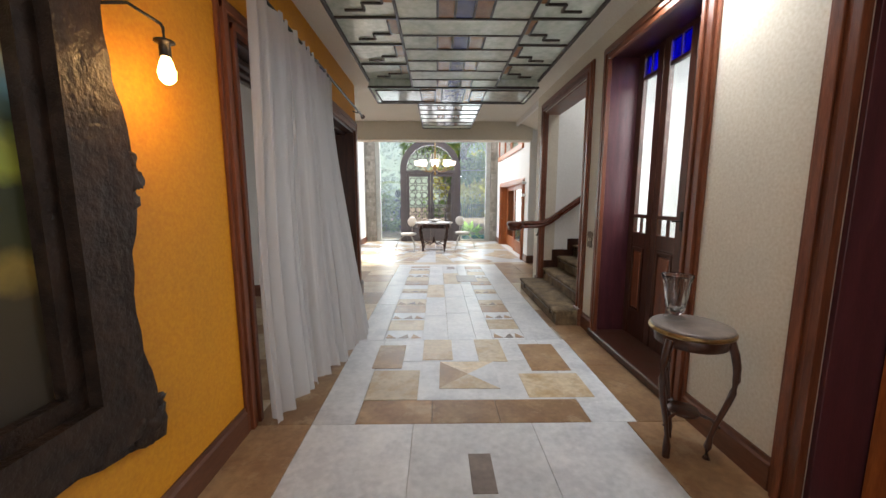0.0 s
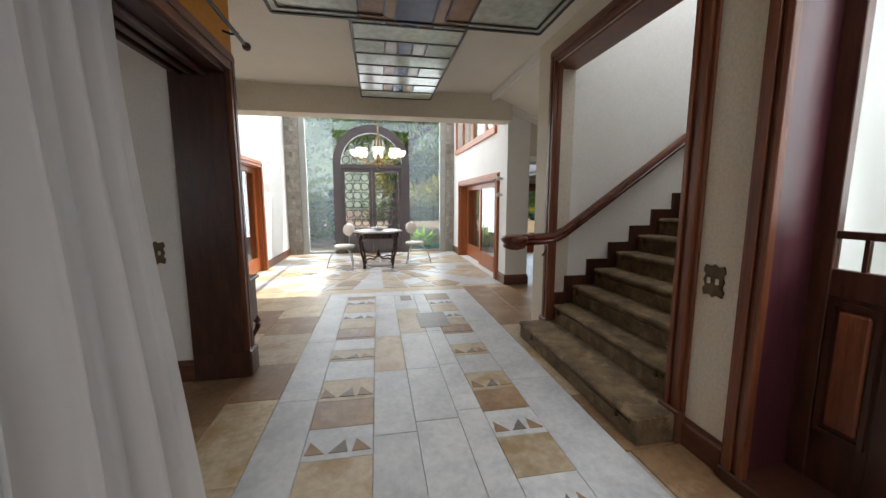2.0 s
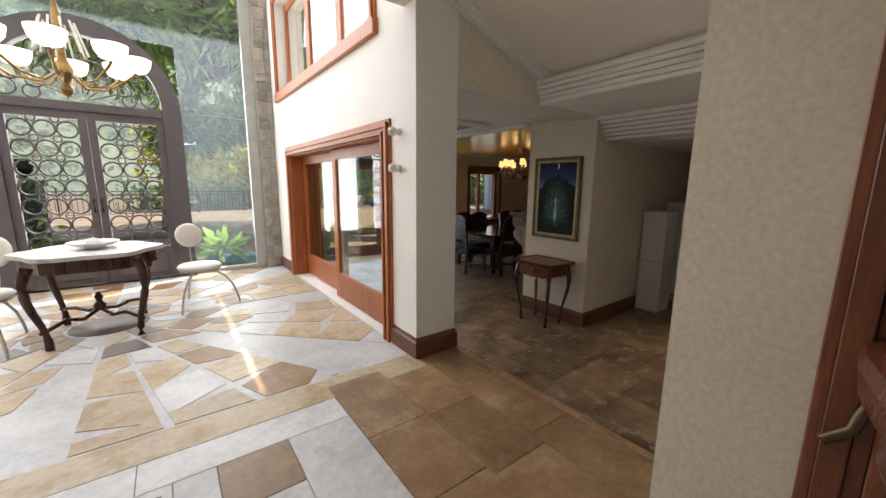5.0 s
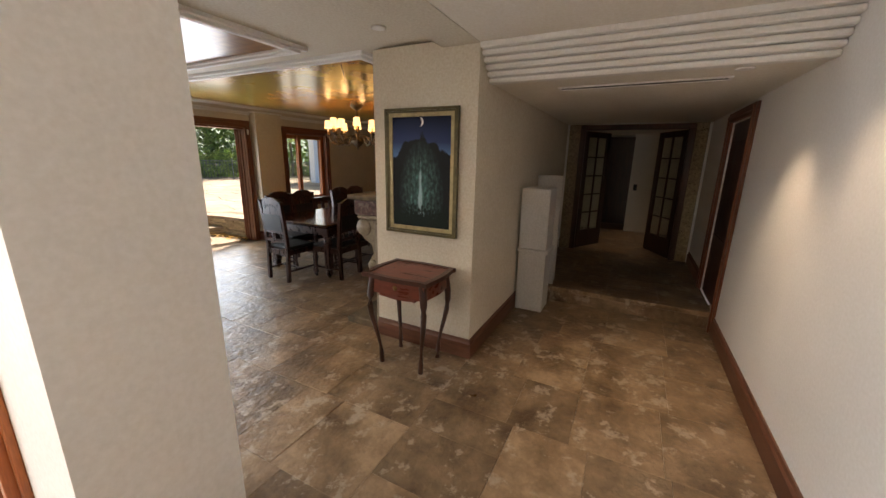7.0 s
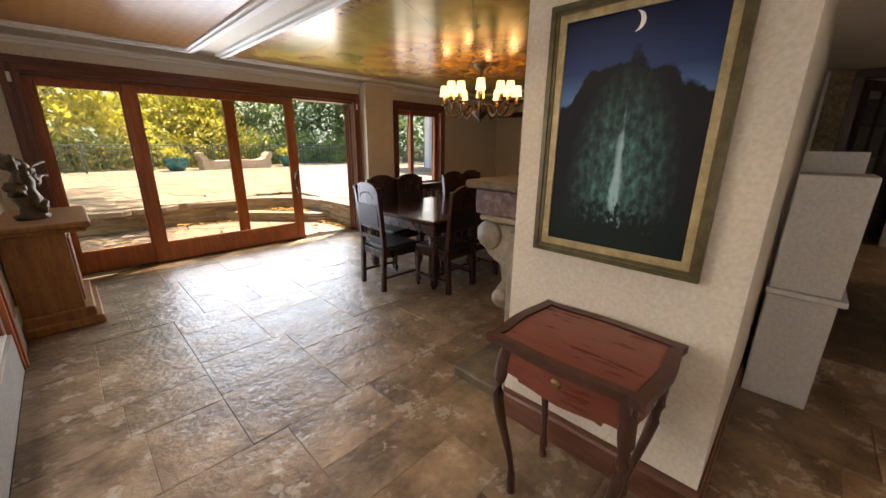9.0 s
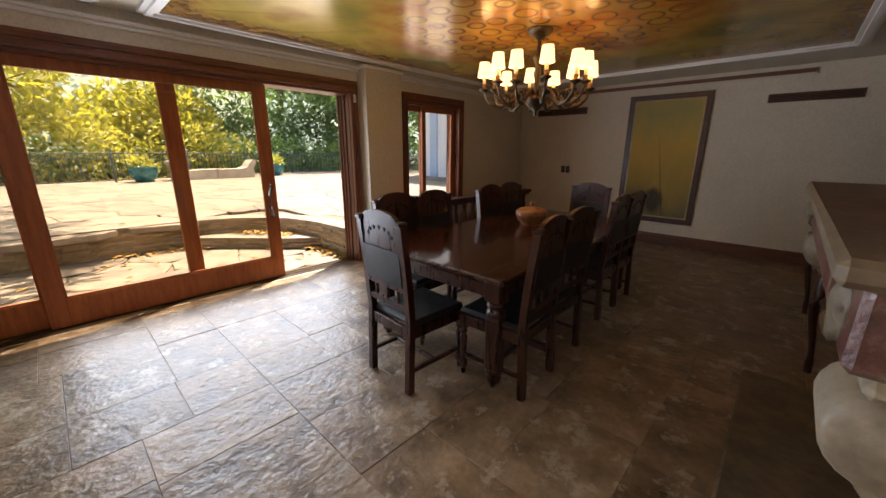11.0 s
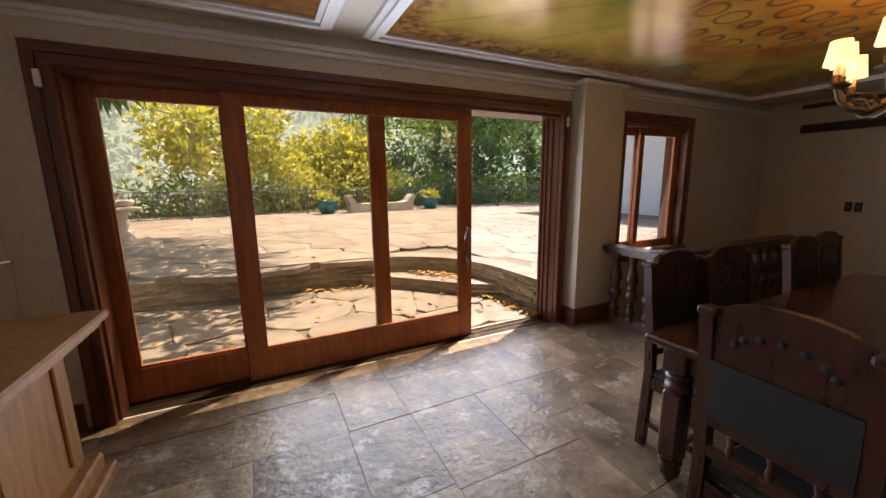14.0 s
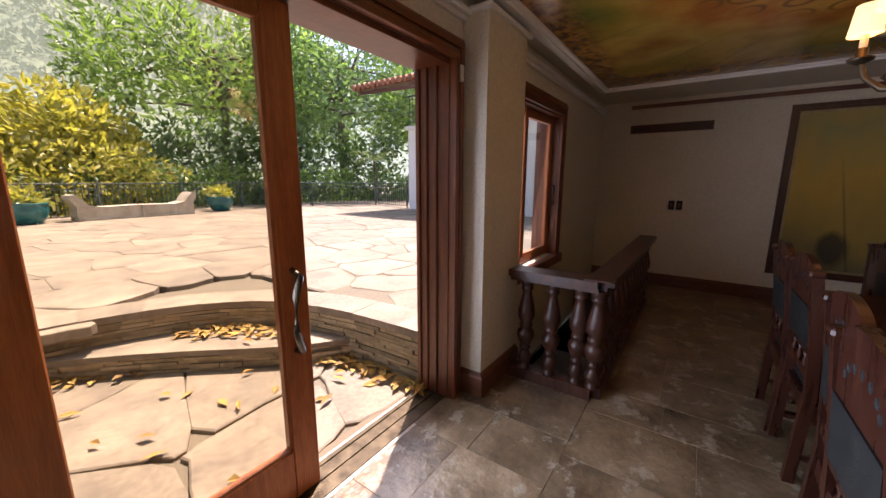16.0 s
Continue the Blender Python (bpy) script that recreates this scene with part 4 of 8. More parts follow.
# stairs
sc = thing("stair_opening", "dark red wooden casing round the opening to the stairs", "door frame", kind="structure")
casing(sc, 3.90, 5.79, 0.0, 2.90, 0.13, _m, WOOD, WOODX, steps=((1.0, 0.02), (0.8, 0.038), (0.45, 0.025), (0.22, 0.04)))
part("reveal", S().box(4.05, 4.07, -0.25, 0.0, 0, 2.76, 0.002, _m), WOOD, sc)
part("reveal", S().box(4.07, 5.755, -0.25, 0.0, 2.74, 2.76, 0.002, _m), WOODX, sc)
for u0, u1 in ((3.895, 4.06), (5.65, 5.795)):
    part("plinth_block", S().box(u0, u1, 0.0, 0.055, 0, 0.20, 0.008, _m), BASEB, sc)
part("post", S().box(5.655, 5.755, -0.05, 0.0, 0, 2.74, 0.004, _m), WOOD, sc)
st = thing("stairs", "broad stairs with worn brown carpet and brass rods", "stairs", kind="structure")
for i in range(16):
    y0, y1 = (3.92, 5.70) if i == 0 else (4.08, 5.65) if i == 1 else (4.08, 5.735) if i == 2 else (3.945, 5.735)
    x0 = 1.385 + 0.25 * i if i else 1.28
    z = 0.1774 * (i + 1)
    x1 = 1.66 if i == 0 else x0 + 0.30
    sp = part("step", S().box(x0 + 0.02, x1, y0, y1, max(0, z - 0.35), z - 0.03, 0.004).box(x0, x1, y0, y1, z - 0.045, z, 0.014), CARPET, st)
    part("carpet_rod", S().tube([(x0 + 0.012, y0 + 0.06, z - 0.06), (x0 + 0.012, y1 - 0.06, z - 0.06)], 0.007, 6), BRONZE, sp)
    for yy in ((y0 + 0.18, y1 - 0.31) if i == 0 else (y0 + 0.12, y1 - 0.10)):
        part("rod_holder", S().box(x0 - 0.004, x0 + 0.03, yy - 0.012, yy + 0.012, z - 0.09, z - 0.045, 0.004).lathe([(0.012, 0), (0.016, 0.012), (0.004, 0.03)], 8, pose(x0 + 0.012, yy, z - 0.05)), BRONZE, sp)
sk = S()
for i in range(1, 16):
    x0, z = 1.308 + 0.25 * i, 0.1774 * (i + 1)
    sk.box(max(x0, 1.66), x0 + 0.252, 5.732, 5.759, z - 0.20, z + 0.10)
setting("stair_skirting", sk, DARKWOOD, "stepped dark wooden skirting along the stairs", "trim")
RAILW = material("rail_wood", (0.15, 0.04, 0.02), (0.085, 0.022, 0.012), rough=0.28, scale=3, fine=20, stretch=(0.5, 5, 0.6), bump=0.03)
hr = thing("handrail", "thick polished reddish wooden handrail ending in a round scroll", "handrail")
_prof = [(-0.035, -0.05), (-0.045, -0.02), (-0.03, 0.0), (-0.05, 0.02), (-0.042, 0.05), (-0.02, 0.062), (0.02, 0.062), (0.042, 0.05), (0.05, 0.02), (0.03, 0.0), (0.045, -0.02), (0.035, -0.05)]
def rail_sweep(pts, prof):
    sh, k = S(), len(prof)
    pts = [Vector(p) for p in pts]
    vs = []
    for i, p in enumerate(pts):
        d = pts[min(i + 1, len(pts) - 1)] - pts[max(i - 1, 0)]
        a = Vector((d.y, -d.x, 0)).normalized()
        vs += [p + a * o + Vector((0, 0, u)) for o, u in prof]
    sh.add(vs, [(i * k + j, (i + 1) * k + j, (i + 1) * k + (j + 1) % k, i * k + (j + 1) % k) for i in range(len(pts) - 1) for j in range(k)], False)
    sh.add(vs[:k], [tuple(range(k))])
    sh.add(vs[-k:], [tuple(range(k))])
    return sh
part("rail", rail_sweep([(1.20, 5.58, 1.04), (1.35, 5.64, 1.04), (1.5, 5.68, 1.04), (1.62, 5.69, 1.05), (1.74, 5.69, 1.10), (1.95, 5.69, 1.25), (5.2, 5.69, 3.60)], _prof), RAILW, hr)
part("scroll", S().lathe([(0.05, -0.075), (0.10, -0.06), (0.115, -0.035), (0.10, -0.015), (0.125, 0.005), (0.135, 0.03), (0.12, 0.055), (0.08, 0.066), (0.0, 0.07)], 28, pose(1.15, 5.55, 1.035)), RAILW, hr)
part("bracket", S().tube([(1.58, 5.70, 1.0), (1.56, 5.72, 0.9), (1.55, 5.76, 0.86)], 0.012, 8), BRONZE, hr)


def switch(m, n=2, label="ornate dark bronze wall switch plate with cream toggles"):
    t = thing("wall_switch", label, "switch", m)
    pts = [(0.055, -0.085), (0.065, -0.05), (0.05, -0.03), (0.062, 0.0), (0.05, 0.03), (0.065, 0.05), (0.055, 0.085), (0.02, 0.075), (0, 0.09), (-0.02, 0.075), (-0.055, 0.085), (-0.065, 0.05), (-0.05, 0.03), (-0.062, 0), (-0.05, -0.03), (-0.065, -0.05), (-0.055, -0.085), (-0.02, -0.075), (0, -0.09), (0.02, -0.075)]
    part("plate", S().prism(pts, 0, 0.007), BRONZE, t)
    for k in range(n):
        x = (k - (n - 1) / 2) * 0.05
        part("toggle", S().box(x - 0.009, x + 0.009, -0.016, 0.016, 0.006, 0.014, 0.002), CREAM, t)
    return t


switch(Matrix(((0, 0, -1, 1.60), (1, 0, 0, 3.80), (0, 1, 0, 1.01), (0, 0, 0, 1))))
switch(Matrix(((1, 0, 0, -2.03), (0, 0, -1, 5.27), (0, 1, 0, 1.04), (0, 0, 0, 1))))
switch(Matrix(((1, 0, 0, -1.83), (0, 0, -1, 5.27), (0, 1, 0, 1.04), (0, 0, 0, 1))))
baseboard("baseboard", [[(-1.26, -2.2, 0), (-1.26, 2.00, 0)], [(1.60, 2.14, 0), (1.60, 1.50, 0)], [(1.60, 3.92, 0), (1.60, 3.65, 0)], [(-2.48, 5.45, 0), (-1.62, 5.45, 0)][::-1], [(-4.2, 5.27, 0), (-1.62, 5.27, 0)]])

# side table with vase
rt = thing("side_table", "small round dark table with marble top and curved legs", "side table", pose(1.345, 1.805, 0))
part("top", S().lathe([(0.0, 0.735), (0.185, 0.735), (0.197, 0.74), (0.2, 0.75), (0.197, 0.758), (0.185, 0.762), (0.0, 0.762)], 36), MARBLED, rt, "dark veined marble top")
part("rim", S().lathe([(0.196, 0.722), (0.208, 0.73), (0.208, 0.742), (0.199, 0.748)], 36), BRASS, rt)
part("apron", S().lathe([(0.165, 0.655), (0.175, 0.66), (0.18, 0.73), (0.165, 0.735)], 32), DARKWOOD, rt)
part("shelf", S().lathe([(0.0, 0.24), (0.075, 0.24), (0.08, 0.25), (0.075, 0.262), (0.0, 0.262)], 24), DARKWOOD, rt)
for k in range(3):
    a = radians(205 + 120 * k)
    pts, rs = cabriole(0.165 * math.cos(a), 0.165 * math.sin(a), 0.0, 0.70, math.cos(a), math.sin(a), 0.022, 0.012, 0.06)
    part("leg", S().tube(pts, rs, 8), DARKWOOD, rt)
    part("strut", S().tube([(0.07 * math.cos(a), 0.07 * math.sin(a), 0.25), (0.13 * math.cos(a), 0.13 * math.sin(a), 0.235), (0.172 * math.cos(a), 0.172 * math.sin(a), 0.20)], 0.009, 6), DARKWOOD, rt)
CRYSTAL = bpy.data.materials.new("cut_crystal")
CRYSTAL.use_nodes = True
_b = CRYSTAL.node_tree.nodes["Principled BSDF"]
_b.inputs["Transmission Weight"].default_value, _b.inputs["Roughness"].default_value, _b.inputs["IOR"].default_value = 1.0, 0.04, 1.45
_vp = [(0.055, 0.0), (0.058, 0.008), (0.03, 0.018), (0.028, 0.03), (0.046, 0.05), (0.058, 0.12), (0.066, 0.2), (0.078, 0.25), (0.082, 0.256), (0.074, 0.25), (0.060, 0.2), (0.050, 0.12), (0.038, 0.055), (0.0, 0.045)]
vz = S()
_nv = 40
_vs = []
for j, (r, z) in enumerate(_vp):
    for i in range(_nv):
        k = 1 + (0.045 * math.cos(10 * 2 * math.pi * i / _nv + z * 14) if 3 < j < 9 else 0)
        _vs.append((r * k * math.cos(2 * math.pi * i / _nv), r * k * math.sin(2 * math.pi * i / _nv), z))
vz.add(_vs, [(j * _nv + i, j * _nv + (i + 1) % _nv, (j + 1) * _nv + (i + 1) % _nv, (j + 1) * _nv + i) for j in range(len(_vp) - 1) for i in range(_nv)], True)
thing("vase", "clear fluted crystal vase standing on the round side table", "vase", pose(1.31, 1.90, 0.763), shape=vz, mat=CRYSTAL)

# ---- gallery ----
GLASSM = material("grey_post", (0.42, 0.43, 0.40), rough=0.5, scale=6, fine=60, bump=0.05, contrast=0.15)
gf = thing("window_1", "tall glass front with slim grey posts beside the arched gate", "window", kind="structure")
for x0, x1 in ((-2.14, -1.98), (1.58, 1.74)):
    part("post", S().box(x0, x1, 12.43, 12.53, 0, 5.1, 0.006), GLASSM, gf)
for x0, x1 in ((-1.98, -1.30), (0.72, 1.58)):
    part("rail", S().box(x0, x1, 12.475, 12.485, 2.40, 2.412), GLASSM, gf)
    for z0, z1 in ((0.06, 2.40), (2.412, 5.1)):
        p = part("pane", S().box(x0, x1, 12.476, 12.484, z0, z1), HAZED, gf, "large clear pane")
        p.visible_shadow = False
    part("sill", S().box(x0, x1, 12.44, 12.52, 0, 0.06, 0.006), GLASSM, gf)
p = part("pane", S().box(-1.30, 0.72, 12.476, 12.484, 3.30, 5.1), HAZED, gf)
p.visible_shadow = False
gt = thing("gate", "grey iron arched double gate with a lattice of rings", "gate")
_mg = Matrix(((1, 0, 0, 0), (0, 0, -1, 12.52), (0, 1, 0, 0), (0, 0, 0, 1)))
_c, _zc = -0.29, 2.42
def arch(r, w):
    return [(_c - w, 0.0)] + [(_c - r * math.cos(math.pi * i / 32), _zc + r * math.sin(math.pi * i / 32)) for i in range(33)] + [(_c + w, 0.0)]
part("arch_frame", S().ring(arch(1.01, 1.01), arch(0.80, 0.80), 0.0, 0.14, _mg), IRON, gt)
part("transom", S().box(_c - 0.80, _c + 0.80, 12.38, 12.52, 2.29, 2.40, 0.008), IRON, gt)
for sx in (-1, 1):
    u0, u1 = (_c - 0.80, _c - 0.003) if sx < 0 else (_c + 0.003, _c + 0.80)
    lf = part("gate_leaf", S().box(u0, u0 + 0.085, 12.42, 12.48, 0.02, 2.29, 0.005).box(u1 - 0.085, u1, 12.42, 12.48, 0.02, 2.29, 0.005).box(u0, u1, 12.425, 12.475, 0.02, 0.48, 0.005).box(u0, u1, 12.425, 12.475, 2.19, 2.29, 0.005), IRON, gt)
    part("kick_panel", S().box(u0 + 0.12, u1 - 0.12, 12.41, 12.43, 0.10, 0.40, 0.008), IRON, lf)
    w = (u1 - u0 - 0.17)
    for r in range(7):
        for k in range(3):
            cx, cz = u0 + 0.085 + w * (k + 0.5) / 3, 0.60 + 0.242 * r
            rad = 0.098
            part("ring", S().tube([(cx + rad * math.cos(2 * math.pi * i / 18), 12.45, cz + rad * math.sin(2 * math.pi * i / 18)) for i in range(19)], 0.013, 6, ends=False), IRON, lf)
    for k in (1, 2):
        cx = u0 + 0.085 + w * k / 3
        for r in range(8):
            cz = 0.48 + 0.242 * r
            part("small_ring", S().tube([(cx + 0.04 * math.cos(2 * math.pi * i / 10), 12.45, cz + 0.04 * math.sin(2 * math.pi * i / 10)) for i in range(11)], 0.009, 5, ends=False), IRON, lf)
sh = S()
for i in range(11):
    a = math.pi * (i + 0.5) / 11
    for r0, rr in ((0.68, 0.095), (0.46, 0.075)):
        cx, cz = _c - r0 * math.cos(a), _zc + r0 * math.sin(a)
        sh.tube([(cx + rr * math.cos(2 * math.pi * j / 14), 12.46, cz + rr * math.sin(2 * math.pi * j / 14)) for j in range(15)], 0.012, 5, ends=False)
for i in range(1, 8):
    a = math.pi * i / 8
    sh.tube([(_c - 0.1 * math.cos(a), 12.46, _zc + 0.1 * math.sin(a)), (_c - 0.38 * math.cos(a), 12.46, _zc + 0.38 * math.sin(a))], 0.01, 5)
part("fanlight", sh, IRON, gt)
for sx in (-1, 1):
    part("gate_handle", S().tube([(_c + sx * 0.04, 12.42, 1.0), (_c + sx * 0.04, 12.37, 1.02), (_c + sx * 0.04, 12.37, 1.16), (_c + sx * 0.04, 12.42, 1.18)], 0.01, 8), BLACKMETAL, gt)

# skylight
sl = thing("skylight", "clear roof light over the gallery", "window", kind="structure")
p = part("pane", S().box(-2.2, 0.9, 8.7, 11.6, 5.14, 5.15), PANE, sl)
p.visible_shadow = False
for xx in (-1.17, -0.14):
    part("glazing_bar", S().box(xx - 0.03, xx + 0.03, 8.7, 11.6, 5.10, 5.18, 0.004), GLASSM, sl)

# stone blocks up the jambs
for nm, a, b in (("stone_jamb_1", -2.48, -2.14), ("stone_jamb_2", 1.74, 1.97)):
    host = bpy.data.objects[nm]
    rng = random.Random(5)
    z = 0.0
    while z < 4.9:
        h = rng.uniform(0.10, 0.2)
        x = a
        while x < b - 0.03:
            w = min(rng.uniform(0.09, 0.2), b - x)
            d = rng.uniform(0.004, 0.022)
            part("stone", S().box(x + 0.004, x + w - 0.004, 12.36 - d, 12.37, z + 0.004, z + h - 0.004, 0.006), GREYSTONE, host)
            x += w
        z += h

# sliding doors to the living room and upper window
d3 = thing("door_3", "wide cedar sliding doors with clear panes in a moulded frame", "door", kind="structure")
_m = level("x", 1.97, -1)
casing(d3, 8.43, 11.65, 0, 1.935, 0.12, _m, CEDAR, CEDAR, steps=((1.0, 0.02), (0.8, 0.045), (0.45, 0.03), (0.22, 0.05)))
lining(d3, 8.55, 11.53, 0, 1.82, -0.38, 0.0, _m, CEDAR, CEDAR)
leaf(d3, 8.57, 10.08, 0.015, 1.80, -0.12, _m, CEDAR)
leaf(d3, 9.97, 11.51, 0.015, 1.80, -0.20, _m, CEDAR)
_m2 = level("x", 2.36, 1)
casing(d3, 8.43, 11.65, B, 1.935, 0.12, _m2, CEDAR, CEDAR)
w2 = thing("window_2", "cedar framed upper window in the gallery wall", "window", kind="structure")
casing(w2, 8.65, 12.0, 2.66, 4.1, 0.10, _m, CEDAR, CEDAR)
part("sill", S().box(8.63, 12.02, -0.1, 0.05, 2.63, 2.76, 0.008, _m), CEDAR, w2)
for a, b in ((8.77, 9.80), (9.80, 10.85), (10.85, 11.88)):
    leaf(w2, a, b, 2.77, 3.98, -0.15, _m, CEDAR, stile=0.07, rail=0.08, top=0.08, name="sash")
# left double door
d4 = thing("door_4", "orange cedar double door with tall glass panes", "door", kind="structure")
_m = level("x", -2.48, 1)
casing(d4, 8.30, 10.28, 0, 2.22, 0.13, _m, CEDAR, CEDAR, steps=((1.0, 0.02), (0.8, 0.045), (0.45, 0.03), (0.22, 0.05)))
lining(d4, 8.43, 10.15, 0, 2.095, -0.38, 0.0, _m, CEDAR, CEDAR)
part("plinth_block", S().box(8.29, 8.44, 0, 0.055, 0, 0.2, 0.008, _m), CEDAR, d4)
leaf(d4, 8.45, 9.31, 0.015, 2.08, -0.16, _m, CEDAR, stile=0.09, rail=0.26)
leaf(d4, 9.28, 10.13, 0.015, 2.08, -0.10, _m, CEDAR, stile=0.09, rail=0.26)
baseboard("baseboard", [[(-2.48, 5.5, 0), (-2.48, 8.30, 0)], [(-2.48, 10.28, 0), (-2.48, 12.36, 0)],
                        [(1.97, 8.43, 0), (1.97, 8.06, 0), (2.36, 8.06, 0), (2.36, 8.06 + 0.3, 0)], [(1.97, 12.36, 0), (1.97, 11.65, 0)]])
# white globes on the pier
for zz in (1.815, 1.535):
    t = thing("wall_globe", "small frosted white globe lamp on the white pier", "wall lamp", pose(1.97, 8.30, zz), group="globe lamps")
    part("base", S().lathe([(0.028, 0), (0.028, 0.02), (0.02, 0.03)], 14, pose(0, 0, 0, 0, -90)), WHITE, t)
    part("globe", S().lathe([(0.018, 0.028), (0.034, 0.045), (0.038, 0.065), (0.03, 0.09), (0.0, 0.102)], 16, pose(0, 0, 0, 0, -90)), WHITE, t)

# marble topped table
gt2 = thing("gallery_table", "dark wooden table with a scalloped white marble top", "table", pose(-0.16, 10.32, 0))
_sc = [((0.50 + 0.035 * math.cos(6 * a)) * math.cos(a), (0.46 + 0.03 * math.cos(6 * a)) * math.sin(a)) for a in [2 * math.pi * i / 48 for i in range(48)]]
part("top", S().prism(_sc, 0.755, 0.79), MARBLE, gt2, "white marble top")
part("apron", S().ring([(x * 0.9, y * 0.9) for x, y in _sc], [(x * 0.84, y * 0.84) for x, y in _sc], 0.64, 0.755), SEATWOOD, gt2)
for sx in (-1, 1):
    for sy in (-1, 1):
        pts, rs = cabriole(sx * 0.33, sy * 0.38, 0.0, 0.72, sx * 0.7, sy * 0.7, 0.042, 0.022, 0.07)
        part("leg", S().tube(pts, rs, 8), SEATWOOD, gt2)
        part("stretcher", S().tube([(sx * 0.33, sy * 0.38, 0.16), (sx * 0.2, sy * 0.2, 0.20), (sx * 0.1, sy * 0.14, 0.17), (0, 0, 0.22)], 0.018, 6), SEATWOOD, gt2)
part("finial", S().lathe([(0.0, 0.2), (0.045, 0.21), (0.05, 0.25), (0.02, 0.29), (0.035, 0.33), (0.012, 0.37), (0.0, 0.38)], 14), SEATWOOD, gt2)
dish = thing("dish", "low white scalloped porcelain dish on the marble table", "dish", pose(-0.14, 10.35, 0.791))
part("bowl", S().lathe([(0.06, 0.0), (0.07, 0.01), (0.15, 0.035), (0.19, 0.06), (0.185, 0.065), (0.14, 0.045), (0.0, 0.02)], 24), WHITE, dish)
part("knob", S().lathe([(0.05, 0.02), (0.06, 0.06), (0.03, 0.09), (0.0, 0.1)], 16), WHITE, dish)

VINYL = plain("white_vinyl", (0.78, 0.76, 0.71), 0.45, contrast=0.06)
STEELW = plain("pale_steel", (0.55, 0.54, 0.50), 0.35, metal=0.7)
ch = thing("gallery_chair", "white chair with round seat, round back and thin arched metal legs", "chair", pose(0.68, 10.66, 0, 0, 0, 20), group="gallery chairs")
part("seat", S().lathe([(0.0, 0.43), (0.19, 0.43), (0.215, 0.445), (0.22, 0.465), (0.2, 0.485), (0.0, 0.495)], 28), VINYL, ch)
part("seat_ring", S().lathe([(0.17, 0.415), (0.2, 0.415), (0.2, 0.43), (0.17, 0.43)], 28), STEELW, ch)
part("backrest", S().lathe([(0.0, -0.028), (0.115, -0.028), (0.138, -0.012), (0.138, 0.012), (0.115, 0.028), (0.0, 0.03)], 28, pose(0, 0.20, 0.80, 78)), VINYL, ch)
part("back_post", S().tube([(0, 0.12, 0.42), (0, 0.19, 0.45), (0, 0.21, 0.55), (0, 0.215, 0.75)], 0.011, 8), STEELW, ch)
for a in (90, 215, 325):
    c, s = math.cos(radians(a)), math.sin(radians(a))
    part("leg", S().tube([(c * q, s * q, z) for q, z in ((0.05, 0.415), (0.14, 0.40), (0.23, 0.34), (0.31, 0.23), (0.355, 0.10), (0.375, 0.0))], 0.011, 8), STEELW, ch)
copy_thing(ch, pose(-0.88, 10.28, 0, 0, 0, -25))

# gallery chandelier
FROST = glowing("frosted_shade", (1.0, 0.90, 0.76), 1.3)
gc = thing("gallery_chandelier", "pale chandelier with frosted glass bowls on curved arms", "chandelier", pose(-0.12, 10.05, 2.30))
part("stem", S().lathe([(0.0, -0.22), (0.03, -0.2), (0.045, -0.16), (0.02, -0.12), (0.05, -0.06), (0.06, 0.0), (0.025, 0.08), (0.03, 0.4), (0.015, 0.5), (0.012, 2.8)], 14), BRASS, gc)
for i in range(8):
    a = 2 * math.pi * i / 8
    c, s = math.cos(a), math.sin(a)
    part("arm", S().tube([(c * q, s * q, z) for q, z in ((0.03, -0.02), (0.15, -0.12), (0.30, -0.10), (0.42, 0.0), (0.46, 0.05))], 0.011, 6), BRASS, gc)
    part("shade", S().lathe([(0.03, 0.04), (0.075, 0.06), (0.10, 0.10), (0.112, 0.16), (0.105, 0.16), (0.09, 0.10), (0.02, 0.06)], 16, pose(c * 0.46, s * 0.46, 0.0)), FROST, gc)
for i in range(10):
    a = 2 * math.pi * i / 10
    part("drop", S().tube([(0.10 * math.cos(a), 0.10 * math.sin(a), 0.36), (0.16 * math.cos(a), 0.16 * math.sin(a), 0.12)], 0.008, 5), VINYL, gc)

# ---- passage and corridor ----
def cornice(name, x, y0, y1, z0, h, d, n=5):
    sh = S()
    for k in range(n):
        sh.box(x - d * (k + 1) / n, x + 0.02, y0, y1, z0 + h * k / n, z0 + h * (k + 1) / n - 0.003, 0.008)
    return setting(name, sh, WHITE, "white stepped plaster cornice below the ceiling", "trim")


cornice("trim_cornice_1", 3.37, 6.10, 8.06, 2.165, 0.20, 0.09, 5)
sh = S()
for k in range(6):
    sh.box(4.36 + 0.040 * k, 4.64, 6.10, 8.06, 1.935 + 0.040 * (5 - k), 1.935 + 0.040 * (6 - k) - (0.004 if k else 0), 0.008)
setting("trim_cornice_2", sh, WHITE, "white stepped plaster cornice at the corridor", "trim")
sh = S()
for k, (o, u) in enumerate(((0.0, 0.02), (0.03, 0.05), (0.06, 0.09))):
    bar(sh, (1.62, 8.05 - (0.02 + 0.03 * k), TOP - 0.10 + u * 0.8), (3.36, 8.05 - (0.02 + 0.03 * k), 2.335 + u * 0.8), 0.05 + 0.02 * k, 0.028)
setting("trim_slope", sh, WHITE, "white plaster moulding that follows the sloping ceiling", "trim")
sh = S()
for k in range(3):
    sh.box(1.61, 1.66 + 0.03 * k, 6.12, 7.88, TOP - 0.10 + 0.03 * k, TOP - 0.075 + 0.03 * k, 0.006)
setting("trim_hall", sh, WHITE, "white plaster moulding at the hall ceiling", "trim")
